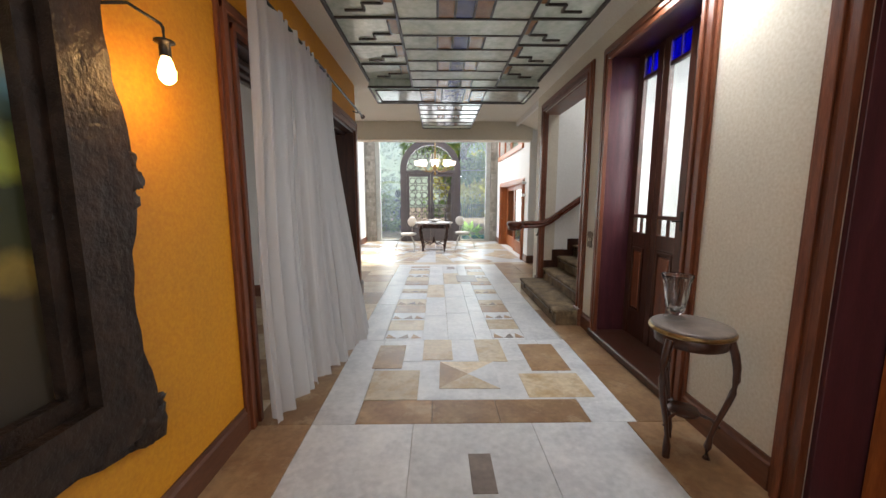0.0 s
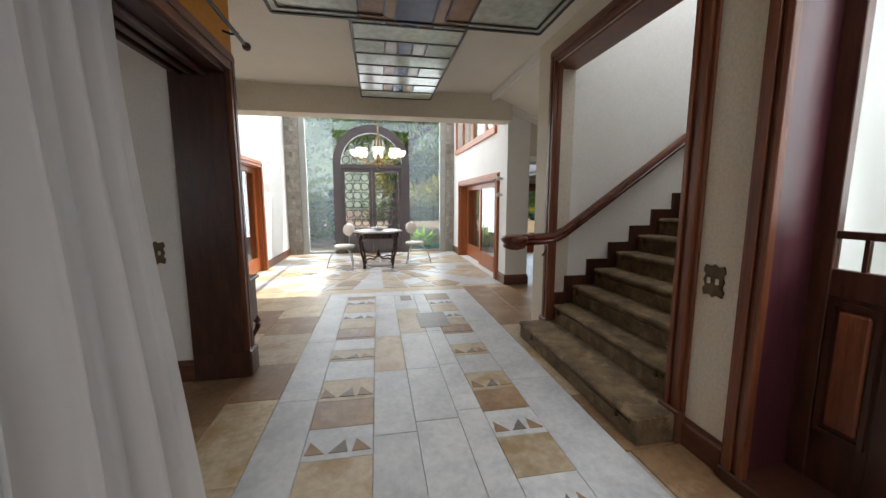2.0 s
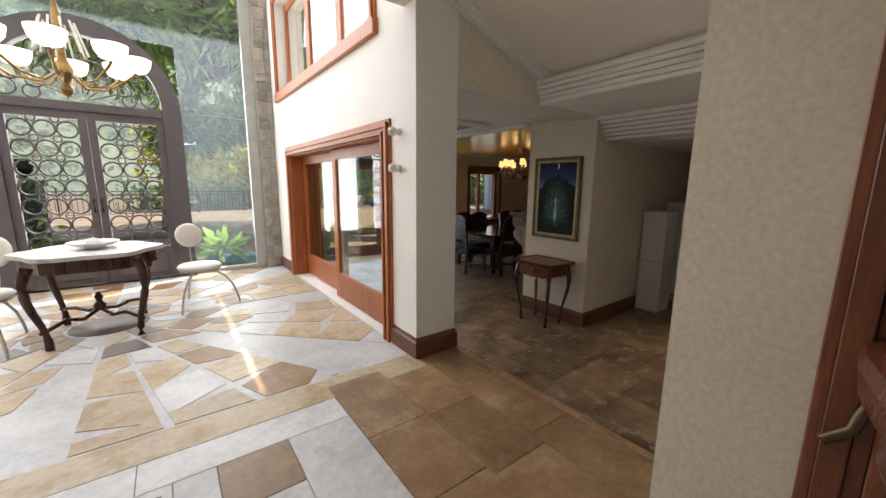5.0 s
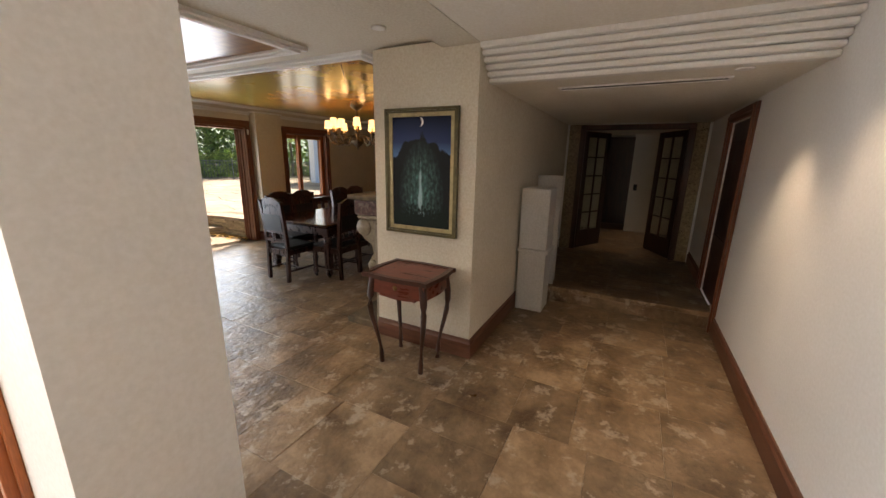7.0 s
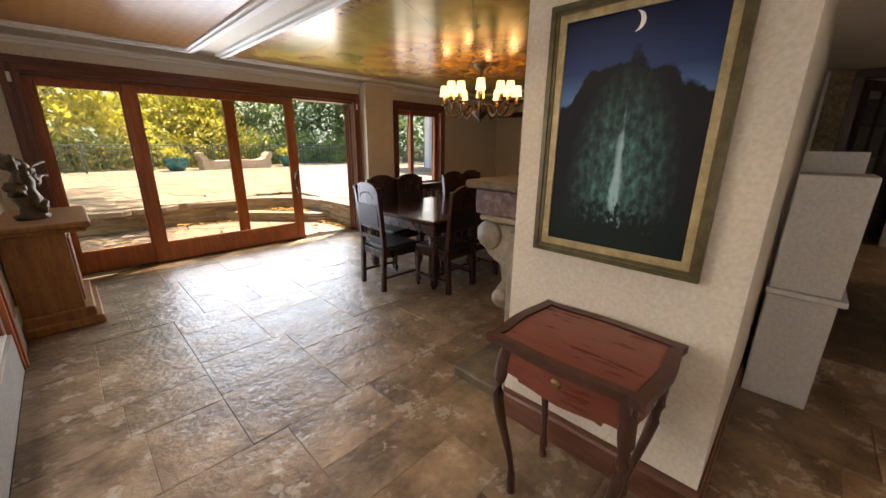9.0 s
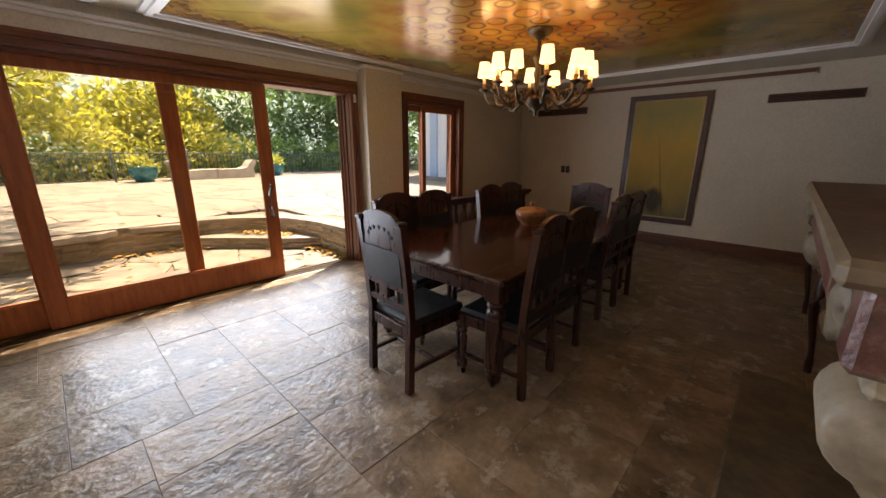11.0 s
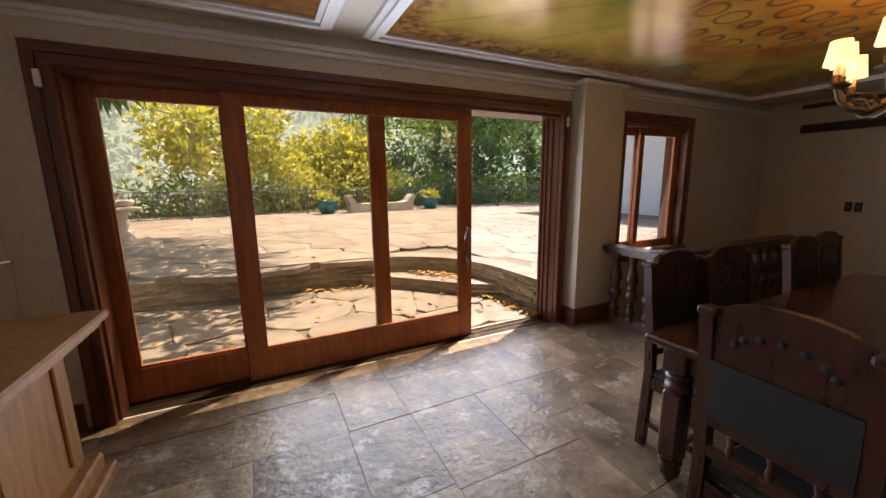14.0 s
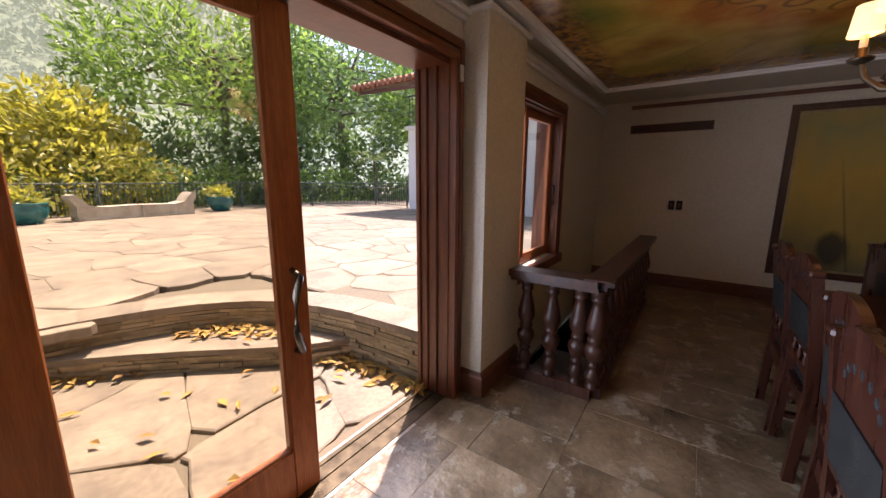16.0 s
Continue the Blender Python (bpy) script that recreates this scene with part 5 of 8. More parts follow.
for x0, x1, y0, y1 in ((4.98, 5.06, 6.5, 7.6), (8.2, 8.26, 6.42, 7.65)):
    t = thing("air_slot", "narrow dark air slot in the corridor ceiling", "air vent", group="corridor air slots")
    part("frame", S().ring([(x0 - 0.02, y0 - 0.02), (x1 + 0.02, y0 - 0.02), (x1 + 0.02, y1 + 0.02), (x0 - 0.02, y1 + 0.02)], [(x0, y0), (x1, y0), (x1, y1), (x0, y1)], 1.935, 1.947), WHITE, t)
    part("slot", S().box(x0, x1, y0, y1, 1.940, 1.946), BLACKMETAL, t)
SPOT = glowing("spot_glow", (1.0, 0.82, 0.6), 6)
for x, y, z in ((3.89, 6.48, 2.172), (4.0, 8.66, 2.235), (4.73, 6.47, 1.945)):
    t = thing("ceiling_spot", "small round recessed ceiling spot with a white rim", "spot lamp", pose(x, y, z), group="recessed spots")
    part("rim", S().lathe([(0.034, -0.002), (0.05, -0.002), (0.052, -0.008), (0.036, -0.012)], 20), WHITE, t)
    part("lens", S().lathe([(0.0, -0.004), (0.034, -0.004), (0.034, -0.001), (0.0, -0.001)], 16), SPOT, t)

# night painting
def _night(n, l, tc, sep):
    gen = tc.outputs["Generated"]
    y, z = sep.outputs["Y"], sep.outputs["Z"]
    nz = noisen(n, l, gen, 7)
    dx = mathn(n, l, "ABSOLUTE", mathn(n, l, "SUBTRACT", y, 0.5))
    sky = rampn(n, l, z, [(0.0, (0.01, 0.02, 0.03)), (0.66, (0.07, 0.15, 0.30)), (0.76, (0.02, 0.04, 0.12)), (1.0, (0.002, 0.004, 0.02))])
    hill = mathn(n, l, "ADD", mathn(n, l, "SUBTRACT", 0.84, mathn(n, l, "MULTIPLY", dx, 0.42)), mathn(n, l, "MULTIPLY", mathn(n, l, "SUBTRACT", noisen(n, l, gen, 6, 7), 0.5), 0.26))
    below = mathn(n, l, "MULTIPLY", mathn(n, l, "SUBTRACT", hill, z), 60, True)
    col = mixn(n, l, below, sky, (0.006, 0.008, 0.011))
    dz = mathn(n, l, "MULTIPLY", mathn(n, l, "SUBTRACT", z, 0.30), 0.75)
    r = mathn(n, l, "SQRT", mathn(n, l, "ADD", mathn(n, l, "POWER", dx, 2), mathn(n, l, "POWER", dz, 2)))
    streak = noisen(n, l, gen, 22, 9)
    glow = mathn(n, l, "MULTIPLY", mathn(n, l, "SUBTRACT", 0.36, r, True), mathn(n, l, "MULTIPLY", mathn(n, l, "POWER", streak, 3), 8.0), True)
    col = mixn(n, l, mathn(n, l, "MULTIPLY", glow, 1.0, True), col, (0.12, 0.32, 0.30))
    fall = mathn(n, l, "MULTIPLY", mathn(n, l, "SUBTRACT", mathn(n, l, "MULTIPLY", mathn(n, l, "SUBTRACT", 0.62, z), 0.13), mathn(n, l, "ADD", dx, mathn(n, l, "MULTIPLY", mathn(n, l, "SUBTRACT", nz, 0.5), 0.10))), 40, True)
    lit = mixn(n, l, mathn(n, l, "MULTIPLY", fall, 0.75), col, (0.35, 0.55, 0.62))
    dark = mathn(n, l, "MULTIPLY", mathn(n, l, "SUBTRACT", mathn(n, l, "MULTIPLY", noisen(n, l, gen, 30, 8), 0.46), z), 14, True)
    return mixn(n, l, dark, lit, (0.004, 0.012, 0.011))


NIGHT = painted(bpy.data.materials.new("night_canvas"), _night)
NIGHT.node_tree.nodes["Principled BSDF"].inputs["Roughness"].default_value = 0.6
GILTF = material("olive_gilt_frame", (0.12, 0.10, 0.04), (0.07, 0.06, 0.025), rough=0.35, metal=0.3, scale=14, fine=60, bump=0.1)
GILTI = material("pale_gilt_slip", (0.42, 0.34, 0.17), rough=0.4, metal=0.3, scale=14, fine=60, bump=0.1)


def framed(name, label, axis, face, out, u0, u1, z0, z1, w, canvas, outer, slip, canvas_label, w2=0.03):
    t = thing(name, label, "painting")
    m = level(axis, face, out)
    flat = m @ Matrix(((1, 0, 0, 0), (0, 0, 1, 0), (0, 1, 0, 0), (0, 0, 0, 1)))
    def rect(k):
        return [(u0 + k, z0 + k), (u1 - k, z0 + k), (u1 - k, z1 - k), (u0 + k, z1 - k)]
    part("frame", S().ring(rect(0), rect(w * 0.6), 0.0, 0.032, flat).ring(rect(w * 0.55), rect(w), 0.0, 0.024, flat), outer, t)
    part("slip", S().ring(rect(w - 0.002), rect(w + w2), 0.0, 0.018, flat), slip, t)
    part("canvas", S().box(u0 + w, u1 - w, 0.004, 0.010, z0 + w, z1 - w, 0, m), canvas, t, canvas_label)
    return t, m


pn, _m = framed("night_painting", "framed painting of a moonlit waterfall below dark wooded hills", "x", 4.37, -1, 8.20, 8.873, 0.748, 1.758, 0.035, NIGHT, GILTF, GILTI, "dark blue night scene with a bright waterfall")
_ms = S()
_mp = []
for i in range(17):
    a = radians(-105 + 210 * i / 16)
    _mp += [(4.3575, 8.545 - 0.034 * math.cos(a), 1.652 + 0.034 * math.sin(a)), (4.3575, 8.545 - 0.034 * math.cos(a) + 0.017 * max(0.0, math.cos(a * 0.86)), 1.652 + 0.034 * math.sin(a))]
_ms.add(_mp, [(2 * i, 2 * i + 1, 2 * i + 3, 2 * i + 2) for i in range(16)])
part("moon", _ms, WHITE, pn)

# side table under the painting
CTW = material("cherry_wood", (0.20, 0.048, 0.026), (0.11, 0.026, 0.014), rough=0.3, scale=5, fine=30, stretch=(4, 0.7, 4), bump=0.04)
ct = thing("console_table", "small reddish wooden table with curved legs, brass lock and tray top", "side table")
def bowed(x0, x1, y0, y1, k, n=10):
    pts = []
    for a, b, nx, ny in (((x0, y0), (x1, y0), 0, -1), ((x1, y0), (x1, y1), 1, 0), ((x1, y1), (x0, y1), 0, 1), ((x0, y1), (x0, y0), -1, 0)):
        for i in range(n):
            t = i / n
            s = k * math.sin(2 * math.pi * t - math.pi / 2) * 0.5
            pts.append((a[0] + (b[0] - a[0]) * t + nx * s, a[1] + (b[1] - a[1]) * t + ny * s))
    return pts
part("top", S().prism(bowed(3.865, 4.345, 8.185, 8.78, 0.02), 0.475, 0.497).ring(bowed(3.865, 4.345, 8.185, 8.78, 0.02), bowed(3.905, 4.305, 8.225, 8.74, 0.015), 0.497, 0.508), DARKWOOD, ct)
part("top_panel", S().prism(bowed(3.91, 4.30, 8.23, 8.735, 0.015), 0.4975, 0.501), CTW, ct)
part("apron", S().prism(bowed(3.90, 4.31, 8.225, 8.74, 0.02), 0.35, 0.475), CTW, ct)
part("apron_curve", S().prism(bowed(3.91, 4.30, 8.31, 8.65, 0.02), 0.325, 0.352), CTW, ct)
part("escutcheon", S().lathe([(0.0, 0.0), (0.016, 0.001), (0.02, 0.005), (0.0, 0.008)], 12, pose(3.893, 8.48, 0.42, 0, -90)), BRASS, ct)
for x, y in ((3.92, 8.25), (3.92, 8.715), (4.29, 8.25), (4.29, 8.715)):
    sx, sy = (-1 if x < 4.1 else 1), (-1 if y < 8.5 else 1)
    pts, rs = cabriole(x - sx * 0.02, y - sy * 0.02, B, 0.46, sx * 0.75, sy * 0.75, 0.032, 0.013, 0.05)
    part("leg", S().tube(pts, rs, 8), DARKWOOD, ct)

# white cabinet parts leaning in the corridor
BOARD = plain("white_board", (0.62, 0.62, 0.60), 0.45, contrast=0.08)
wc = thing("white_cabinet", "dismantled white cabinet standing against the corridor wall", "cabinet")
part("body", S().box(5.63, 5.97, 7.73, 8.03, 0.43, 1.085, 0.004), BOARD, wc)
part("lower_body", S().box(5.645, 5.95, 7.73, 8.03, B, 0.40, 0.004), BOARD, wc)
part("ledge", S().box(5.60, 5.97, 7.70, 8.04, 0.395, 0.432, 0.006), BOARD, wc)
for k, (x, z1, y0) in enumerate(((6.02, 0.95, 7.75), (6.17, 0.80, 7.72), (6.25, 0.70, 7.78), (6.36, 1.2, 7.74))):
    t = thing("white_board", "white cabinet board leaning upright beside the cabinet", "board", group="loose white boards", shape=S().box(x, x + 0.03, y0, 8.04, B2 if x > 6.09 else B, z1, 0.003), mat=BOARD)

# glazed doors at the corridor's end
fd = thing("door_5", "dark wooden double door with small panes, both leaves open", "door", kind="structure")
_m = level("x", 8.32, -1)
part("frame_side", S().box(6.28, 6.36, -0.1, 0.02, B2, 1.86, 0.005, _m), DARKWOOD, fd)
part("frame_side", S().box(7.78, 7.86, -0.1, 0.02, B2, 1.86, 0.005, _m), DARKWOOD, fd)
part("frame_head", S().box(6.28, 7.86, -0.1, 0.02, 1.86, 1.94, 0.005, _m), DARKWOOD, fd)
for hy, sgn, ang in ((7.78, -1, 62), (6.36, 1, 62)):
    lf = part("door_leaf", S().box(0, 0.09, -0.02, 0.02, B2 + 0.01, 1.85, 0.004).box(0.61, 0.70, -0.02, 0.02, B2 + 0.01, 1.85, 0.004).box(0.09, 0.61, -0.018, 0.018, B2 + 0.01, 0.20, 0.004).box(0.09, 0.61, -0.018, 0.018, 1.76, 1.85, 0.004)
              .box(0.34, 0.36, -0.012, 0.012, 0.2, 1.76).box(0.09, 0.61, -0.012, 0.012, 0.50, 0.52).box(0.09, 0.61, -0.012, 0.012, 0.81, 0.83).box(0.09, 0.61, -0.012, 0.012, 1.12, 1.14).box(0.09, 0.61, -0.012, 0.012, 1.43, 1.45), DARKWOOD, fd)
    a = radians(90 * sgn - sgn * ang)
    lf.matrix_basis = Matrix.Translation((8.36, hy, 0)) @ Matrix.Rotation(a, 4, "Z")
    for z0, z1 in ((0.2, 0.5), (0.52, 0.81), (0.83, 1.12), (1.14, 1.43), (1.45, 1.76)):
        for x0, x1 in ((0.09, 0.34), (0.36, 0.61)):
            p = part("pane", S().box(x0, x1, -0.002, 0.002, z0, z1), PANE, lf)
            p.visible_shadow = False
PEBBLE = material("pebble_stone", (0.42, 0.33, 0.20), (0.20, 0.15, 0.09), rough=0.7, scale=26, fine=70, bump=0.5)
for nm, a, b in (("stone_jamb_3", 7.86, 8.03), ("stone_jamb_4", 6.13, 6.28)):
    host = setting(nm, S().box(8.30, 8.46, a, b, B2, 1.945, 0.004), PEBBLE, "strip of small stones beside the glazed doors", "wall")
    rng = random.Random(8)
    for i in range(70):
        y, z, r = rng.uniform(a + 0.02, b - 0.02), rng.uniform(B2 + 0.03, 1.91), rng.uniform(0.012, 0.022)
        part("stone", S().lathe([(r, 0.0), (r * 0.8, r * 0.4), (0.0, r * 0.55)], 6, pose(8.30, y, z, 0, -90)), PEBBLE, host)
setting("trim_end", S().box(8.28, 8.46, 8.03, 8.06, B2, 1.945).box(8.28, 8.46, 6.10, 6.13, B2, 1.945), WHITE, "white edge strip beside the stone jambs", "trim")
# dark door in the corridor's right wall
cd = thing("door_6", "closed dark wooden door in the corridor wall", "door", kind="structure")
_m = level("y", 6.10, 1)
casing(cd, 5.96, 7.04, B, 1.91, 0.10, _m, WOOD, WOODX)
part("door_leaf", S().box(6.07, 6.93, -0.06, -0.015, B2, 1.80, 0.004, _m), DARKWOOD, cd)
for z0, z1 in ((0.0, 0.6), (0.8, 1.6)):
    part("raised_panel", S().box(6.19, 6.81, -0.016, -0.004, z0, z1, 0.005, _m), DARKWOOD, cd)
t = thing("lobby_switch", "small dark switch on the lobby wall", "switch", shape=S().box(10.688, 10.70, 6.92, 6.99, 0.78, 0.91, 0.004), mat=BLACKMETAL)
# brass scroll hook on the wall
hk = thing("brass_handle", "ornate old brass scroll handle on the white wall", "door handle")
part("scroll", S().tube([(2.281, 6.170, 0.757), (2.296, 6.172, 0.776), (2.266, 6.175, 0.829), (2.195, 6.178, 0.878), (2.129, 6.180, 0.898), (2.063, 6.180, 0.901), (2.017, 6.178, 0.903), (1.987, 6.175, 0.916), (1.985, 6.172, 0.941), (1.996, 6.170, 0.963), (2.024, 6.168, 0.972), (2.071, 6.165, 0.957), (2.091, 6.163, 0.935)], [0.014, 0.013, 0.013, 0.014, 0.017, 0.021, 0.020, 0.017, 0.015, 0.015, 0.014, 0.014, 0.011], 10), BRASS, hk)
part("stem", S().tube([(2.009, 6.165, 0.970), (2.112, 6.115, 0.924)], [0.006, 0.010], 8), BRASS, hk)
part("rosette", S().lathe([(0.0, 0.0), (0.034, 0.0), (0.036, 0.008), (0.028, 0.016), (0.0, 0.018)], 20, pose(2.112, 6.10, 0.924, -90)), BRASS, hk)
baseboard("baseboard", [[(6.10, 8.06, B), (4.37, 8.06, B), (4.37, 9.0, B)][::-1], [(8.28, 8.06, B2), (6.14, 8.06, B2)][::-1], [(2.40, 6.10, B), (5.96, 6.10, B)][::-1], [(7.04, 6.10, B2), (8.28, 6.10, B2)][::-1]])

# ---- dining room ----
# painted ceiling panels and their crown mouldings
def _gilt(n, l, tc, sep):
    ob = tc.outputs["Object"]
    s2 = n.new("ShaderNodeSeparateXYZ")
    l.new(ob, s2.inputs[0])
    dx = mathn(n, l, "SUBTRACT", s2.outputs["X"], 6.84)
    dy = mathn(n, l, "SUBTRACT", s2.outputs["Y"], 11.34)
    r = mathn(n, l, "SQRT", mathn(n, l, "ADD", mathn(n, l, "POWER", dx, 2), mathn(n, l, "POWER", dy, 2)))
    nz = noisen(n, l, ob, 1.3, 4)
    base = rampn(n, l, nz, [(0.30, (0.15, 0.17, 0.025)), (0.45, (0.32, 0.22, 0.03)), (0.58, (0.46, 0.30, 0.055)), (0.75, (0.30, 0.13, 0.02))])
    med = rampn(n, l, noisen(n, l, ob, 3.2, 5), [(0.35, (0.40, 0.13, 0.02)), (0.6, (0.56, 0.30, 0.05)), (0.8, (0.50, 0.22, 0.04))])
    inside = mathn(n, l, "MULTIPLY", mathn(n, l, "SUBTRACT", 1.55, r), 4, True)
    col = mixn(n, l, inside, base, med)
    vo = n.new("ShaderNodeTexVoronoi")
    vo.feature = "F1"
    vo.inputs["Scale"].default_value = 4.2
    vo.inputs["Randomness"].default_value = 0.25
    l.new(ob, vo.inputs["Vector"])
    ringv = mathn(n, l, "ABSOLUTE", mathn(n, l, "SUBTRACT", vo.outputs["Distance"], 0.40))
    line = mathn(n, l, "MULTIPLY", mathn(n, l, "MULTIPLY", mathn(n, l, "SUBTRACT", 0.07, ringv), 18, True), mathn(n, l, "MULTIPLY", mathn(n, l, "SUBTRACT", 1.25, r), 6, True))
    col = mixn(n, l, mathn(n, l, "MULTIPLY", line, 0.75), col, (0.12, 0.055, 0.012))
    ang = mathn(n, l, "ARCTAN2", dy, dx)
    ray = mathn(n, l, "ABSOLUTE", mathn(n, l, "SINE", mathn(n, l, "MULTIPLY", ang, 14)))
    rl = mathn(n, l, "MULTIPLY", mathn(n, l, "MULTIPLY", mathn(n, l, "SUBTRACT", 0.05, ray), 24, True), mathn(n, l, "MULTIPLY", mathn(n, l, "SUBTRACT", r, 1.35), 3, True))
    col = mixn(n, l, mathn(n, l, "MULTIPLY", rl, 0.6), col, (0.10, 0.06, 0.012))
    ex = mathn(n, l, "ABSOLUTE", mathn(n, l, "SUBTRACT", s2.outputs["X"], 6.78))
    ey = mathn(n, l, "ABSOLUTE", mathn(n, l, "SUBTRACT", s2.outputs["Y"], 11.23))
    edge = mathn(n, l, "ADD", mathn(n, l, "MULTIPLY", mathn(n, l, "SUBTRACT", ex, 2.02), 6, True), mathn(n, l, "MULTIPLY", mathn(n, l, "SUBTRACT", ey, 1.77), 6, True), True)
    orn = rampn(n, l, noisen(n, l, ob, 16, 3), [(0.4, (0.15, 0.05, 0.012)), (0.6, (0.40, 0.20, 0.05))])
    return mixn(n, l, mathn(n, l, "MULTIPLY", edge, 0.85), col, orn)


GILT = painted(bpy.data.materials.new("gilt_ceiling_painting"), _gilt)
_b = GILT.node_tree.nodes["Principled BSDF"]
_b.inputs["Roughness"].default_value = 0.24
_b.inputs["Specular IOR Level"].default_value = 0.5
_b.inputs["Metallic"].default_value = 0.25
_bn = GILT.node_tree.nodes.new("ShaderNodeTexNoise"); _bn.inputs["Scale"].default_value = 3.5
_bb = GILT.node_tree.nodes.new("ShaderNodeBump"); _bb.inputs["Strength"].default_value = 0.12; _bb.inputs["Distance"].default_value = 0.03
GILT.node_tree.links.new(_bn.outputs["Fac"], _bb.inputs["Height"]); GILT.node_tree.links.new(_bb.outputs[0], _b.inputs["Normal"])
setting("ceiling_panel_1", S().box(4.50, 9.27, 9.24, 13.30, 2.222, 2.231), GILT, "glossy gilt and green painted ceiling panel with a round medallion", "ceiling")


def _orn(n, l, tc, sep):
    ob = tc.outputs["Object"]
    ck = n.new("ShaderNodeTexVoronoi")
    ck.inputs["Scale"].default_value = 5.0
    ck.distance = "CHEBYCHEV"
    ck.inputs["Randomness"].default_value = 0.1
    l.new(ob, ck.inputs["Vector"])
    return mixn(n, l, noisen(n, l, ob, 14, 4), rampn(n, l, ck.outputs["Distance"], [(0.1, (0.36, 0.19, 0.05)), (0.3, (0.16, 0.06, 0.015)), (0.45, (0.30, 0.14, 0.035))]), (0.22, 0.09, 0.02))


ORN = painted(bpy.data.materials.new("ornament_ceiling_painting"), _orn)
ORN.node_tree.nodes["Principled BSDF"].inputs["Roughness"].default_value = 0.28
setting("ceiling_panel_2", S().box(2.62, 4.04, 9.62, 13.26, 2.222, 2.231), ORN, "glossy brown painted ceiling panel with a small ornament", "ceiling")
def crown(name, x0, x1, y0, y1, w=0.12):
    sh = S()
    for k, (o, d) in enumerate(((0.0, 0.030), (0.035, 0.048), (0.08, 0.026))):
        i = [0.035, 0.08, w][k]
        sh.ring([(x0 - i, y0 - i), (x1 + i, y0 - i), (x1 + i, y1 + i), (x0 - i, y1 + i)], [(x0 - o, y0 - o), (x1 + o, y0 - o), (x1 + o, y1 + o), (x0 - o, y1 + o)], 2.234 - d, 2.236)
    return setting(name, sh, WHITE, "white plaster moulding round a painted ceiling panel", "trim")
crown("trim_crown_1", 4.50, 9.27, 9.24, 13.30)
crown("trim_crown_2", 2.62, 4.04, 9.62, 13.26)
setting("trim_wall_crown", S().box(2.36, 10.34, 13.50, 13.56, 2.12, 2.15, 0.006).box(2.36, 10.34, 13.53, 13.56, 2.09, 2.12, 0.006), WHITE, "white plaster moulding along the dining room walls", "trim")

# sliding doors to the terrace
tdr = thing("door_7", "wide wooden sliding doors with clear glass, one leaf pushed open", "door", kind="structure")
_m = level("y", 13.56, -1)
casing(tdr, 2.57, 6.48, B, 1.985, 0.125, _m, WOOD, WOODX, steps=((1.0, 0.02), (0.82, 0.04), (0.5, 0.028), (0.28, 0.05)))
lining(tdr, 2.68, 6.38, B, 1.86, -0.25, 0.0, _m, WOOD, WOODX, t=0.03)
part("track", S().box(2.69, 6.36, -0.22, -0.02, B - 0.006, B + 0.006, 0, _m).box(2.69, 6.36, -0.20, -0.185, B, B + 0.014, 0, _m).box(2.69, 6.36, -0.12, -0.105, B, B + 0.014, 0, _m), BRONZE, tdr)
leaf(tdr, 2.70, 3.535, B + 0.012, 1.84, -0.20, _m, CEDAR, stile=0.085, rail=0.24, top=0.095, tinted=True)
lf = leaf(tdr, 3.455, 5.41, B + 0.012, 1.84, -0.13, _m, CEDAR, stile=0.125, rail=0.24, top=0.095, tinted=True)
part("middle_stile", S().box(4.48, 4.62, -0.235, -0.185, B + 0.012, 1.84, 0.005, _m), CEDAR, tdr)
part("pull", S().tube([(5.335, 13.67, 0.44), (5.325, 13.61, 0.46), (5.29, 13.585, 0.56), (5.30, 13.59, 0.70), (5.335, 13.61, 0.78), (5.34, 13.67, 0.80)], [0.013, 0.018, 0.014, 0.014, 0.018, 0.013], 8), BRONZE, lf, "curved dark bronze pull")
for d0, d1 in ((-0.245, -0.215), (-0.175, -0.155), (-0.10, -0.08)):
    part("frame_post", S().box(6.335, 6.362, d0, d1, B, 1.84, 0.004, _m), WOOD, tdr)
for x in (6.415, 2.635):
    part("sensor", S().box(x - 0.015, x + 0.015, 0.03, 0.055, 1.74, 1.83, 0.004, _m), WHITE, tdr)
# window
wn = thing("window_3", "wooden sliding window with two panes above the stairwell", "window", kind="structure")
casing(wn, 7.167, 8.53, 0.30, 1.957, 0.13, _m, WOOD, WOODX, steps=((1.0, 0.02), (0.8, 0.04), (0.45, 0.03)))
lining(wn, 7.29, 8.42, 0.38, 1.83, -0.25, 0.0, _m, WOOD, WOODX)
part("sill", S().box(7.15, 8.55, -0.02, 0.06, 0.28, 0.38, 0.008, _m), WOODX, wn)
leaf(wn, 7.31, 7.75, 0.385, 1.81, -0.14, _m, CEDAR, stile=0.07, rail=0.08, top=0.08, name="sash")
leaf(wn, 7.66, 8.40, 0.385, 1.81, -0.09, _m, CEDAR, stile=0.07, rail=0.08, top=0.08, name="sash")
part("window_handle", S().tube([(8.365, 13.61, 0.90), (8.365, 13.575, 0.93), (8.365, 13.575, 1.10), (8.365, 13.61, 1.13)], 0.009, 8), BRONZE, wn)
setting("column_cap", S().box(6.47, 7.09, 13.36, 13.56, 2.13, 2.16, 0.006), WHITE, "white cap moulding on the wall column", "trim")

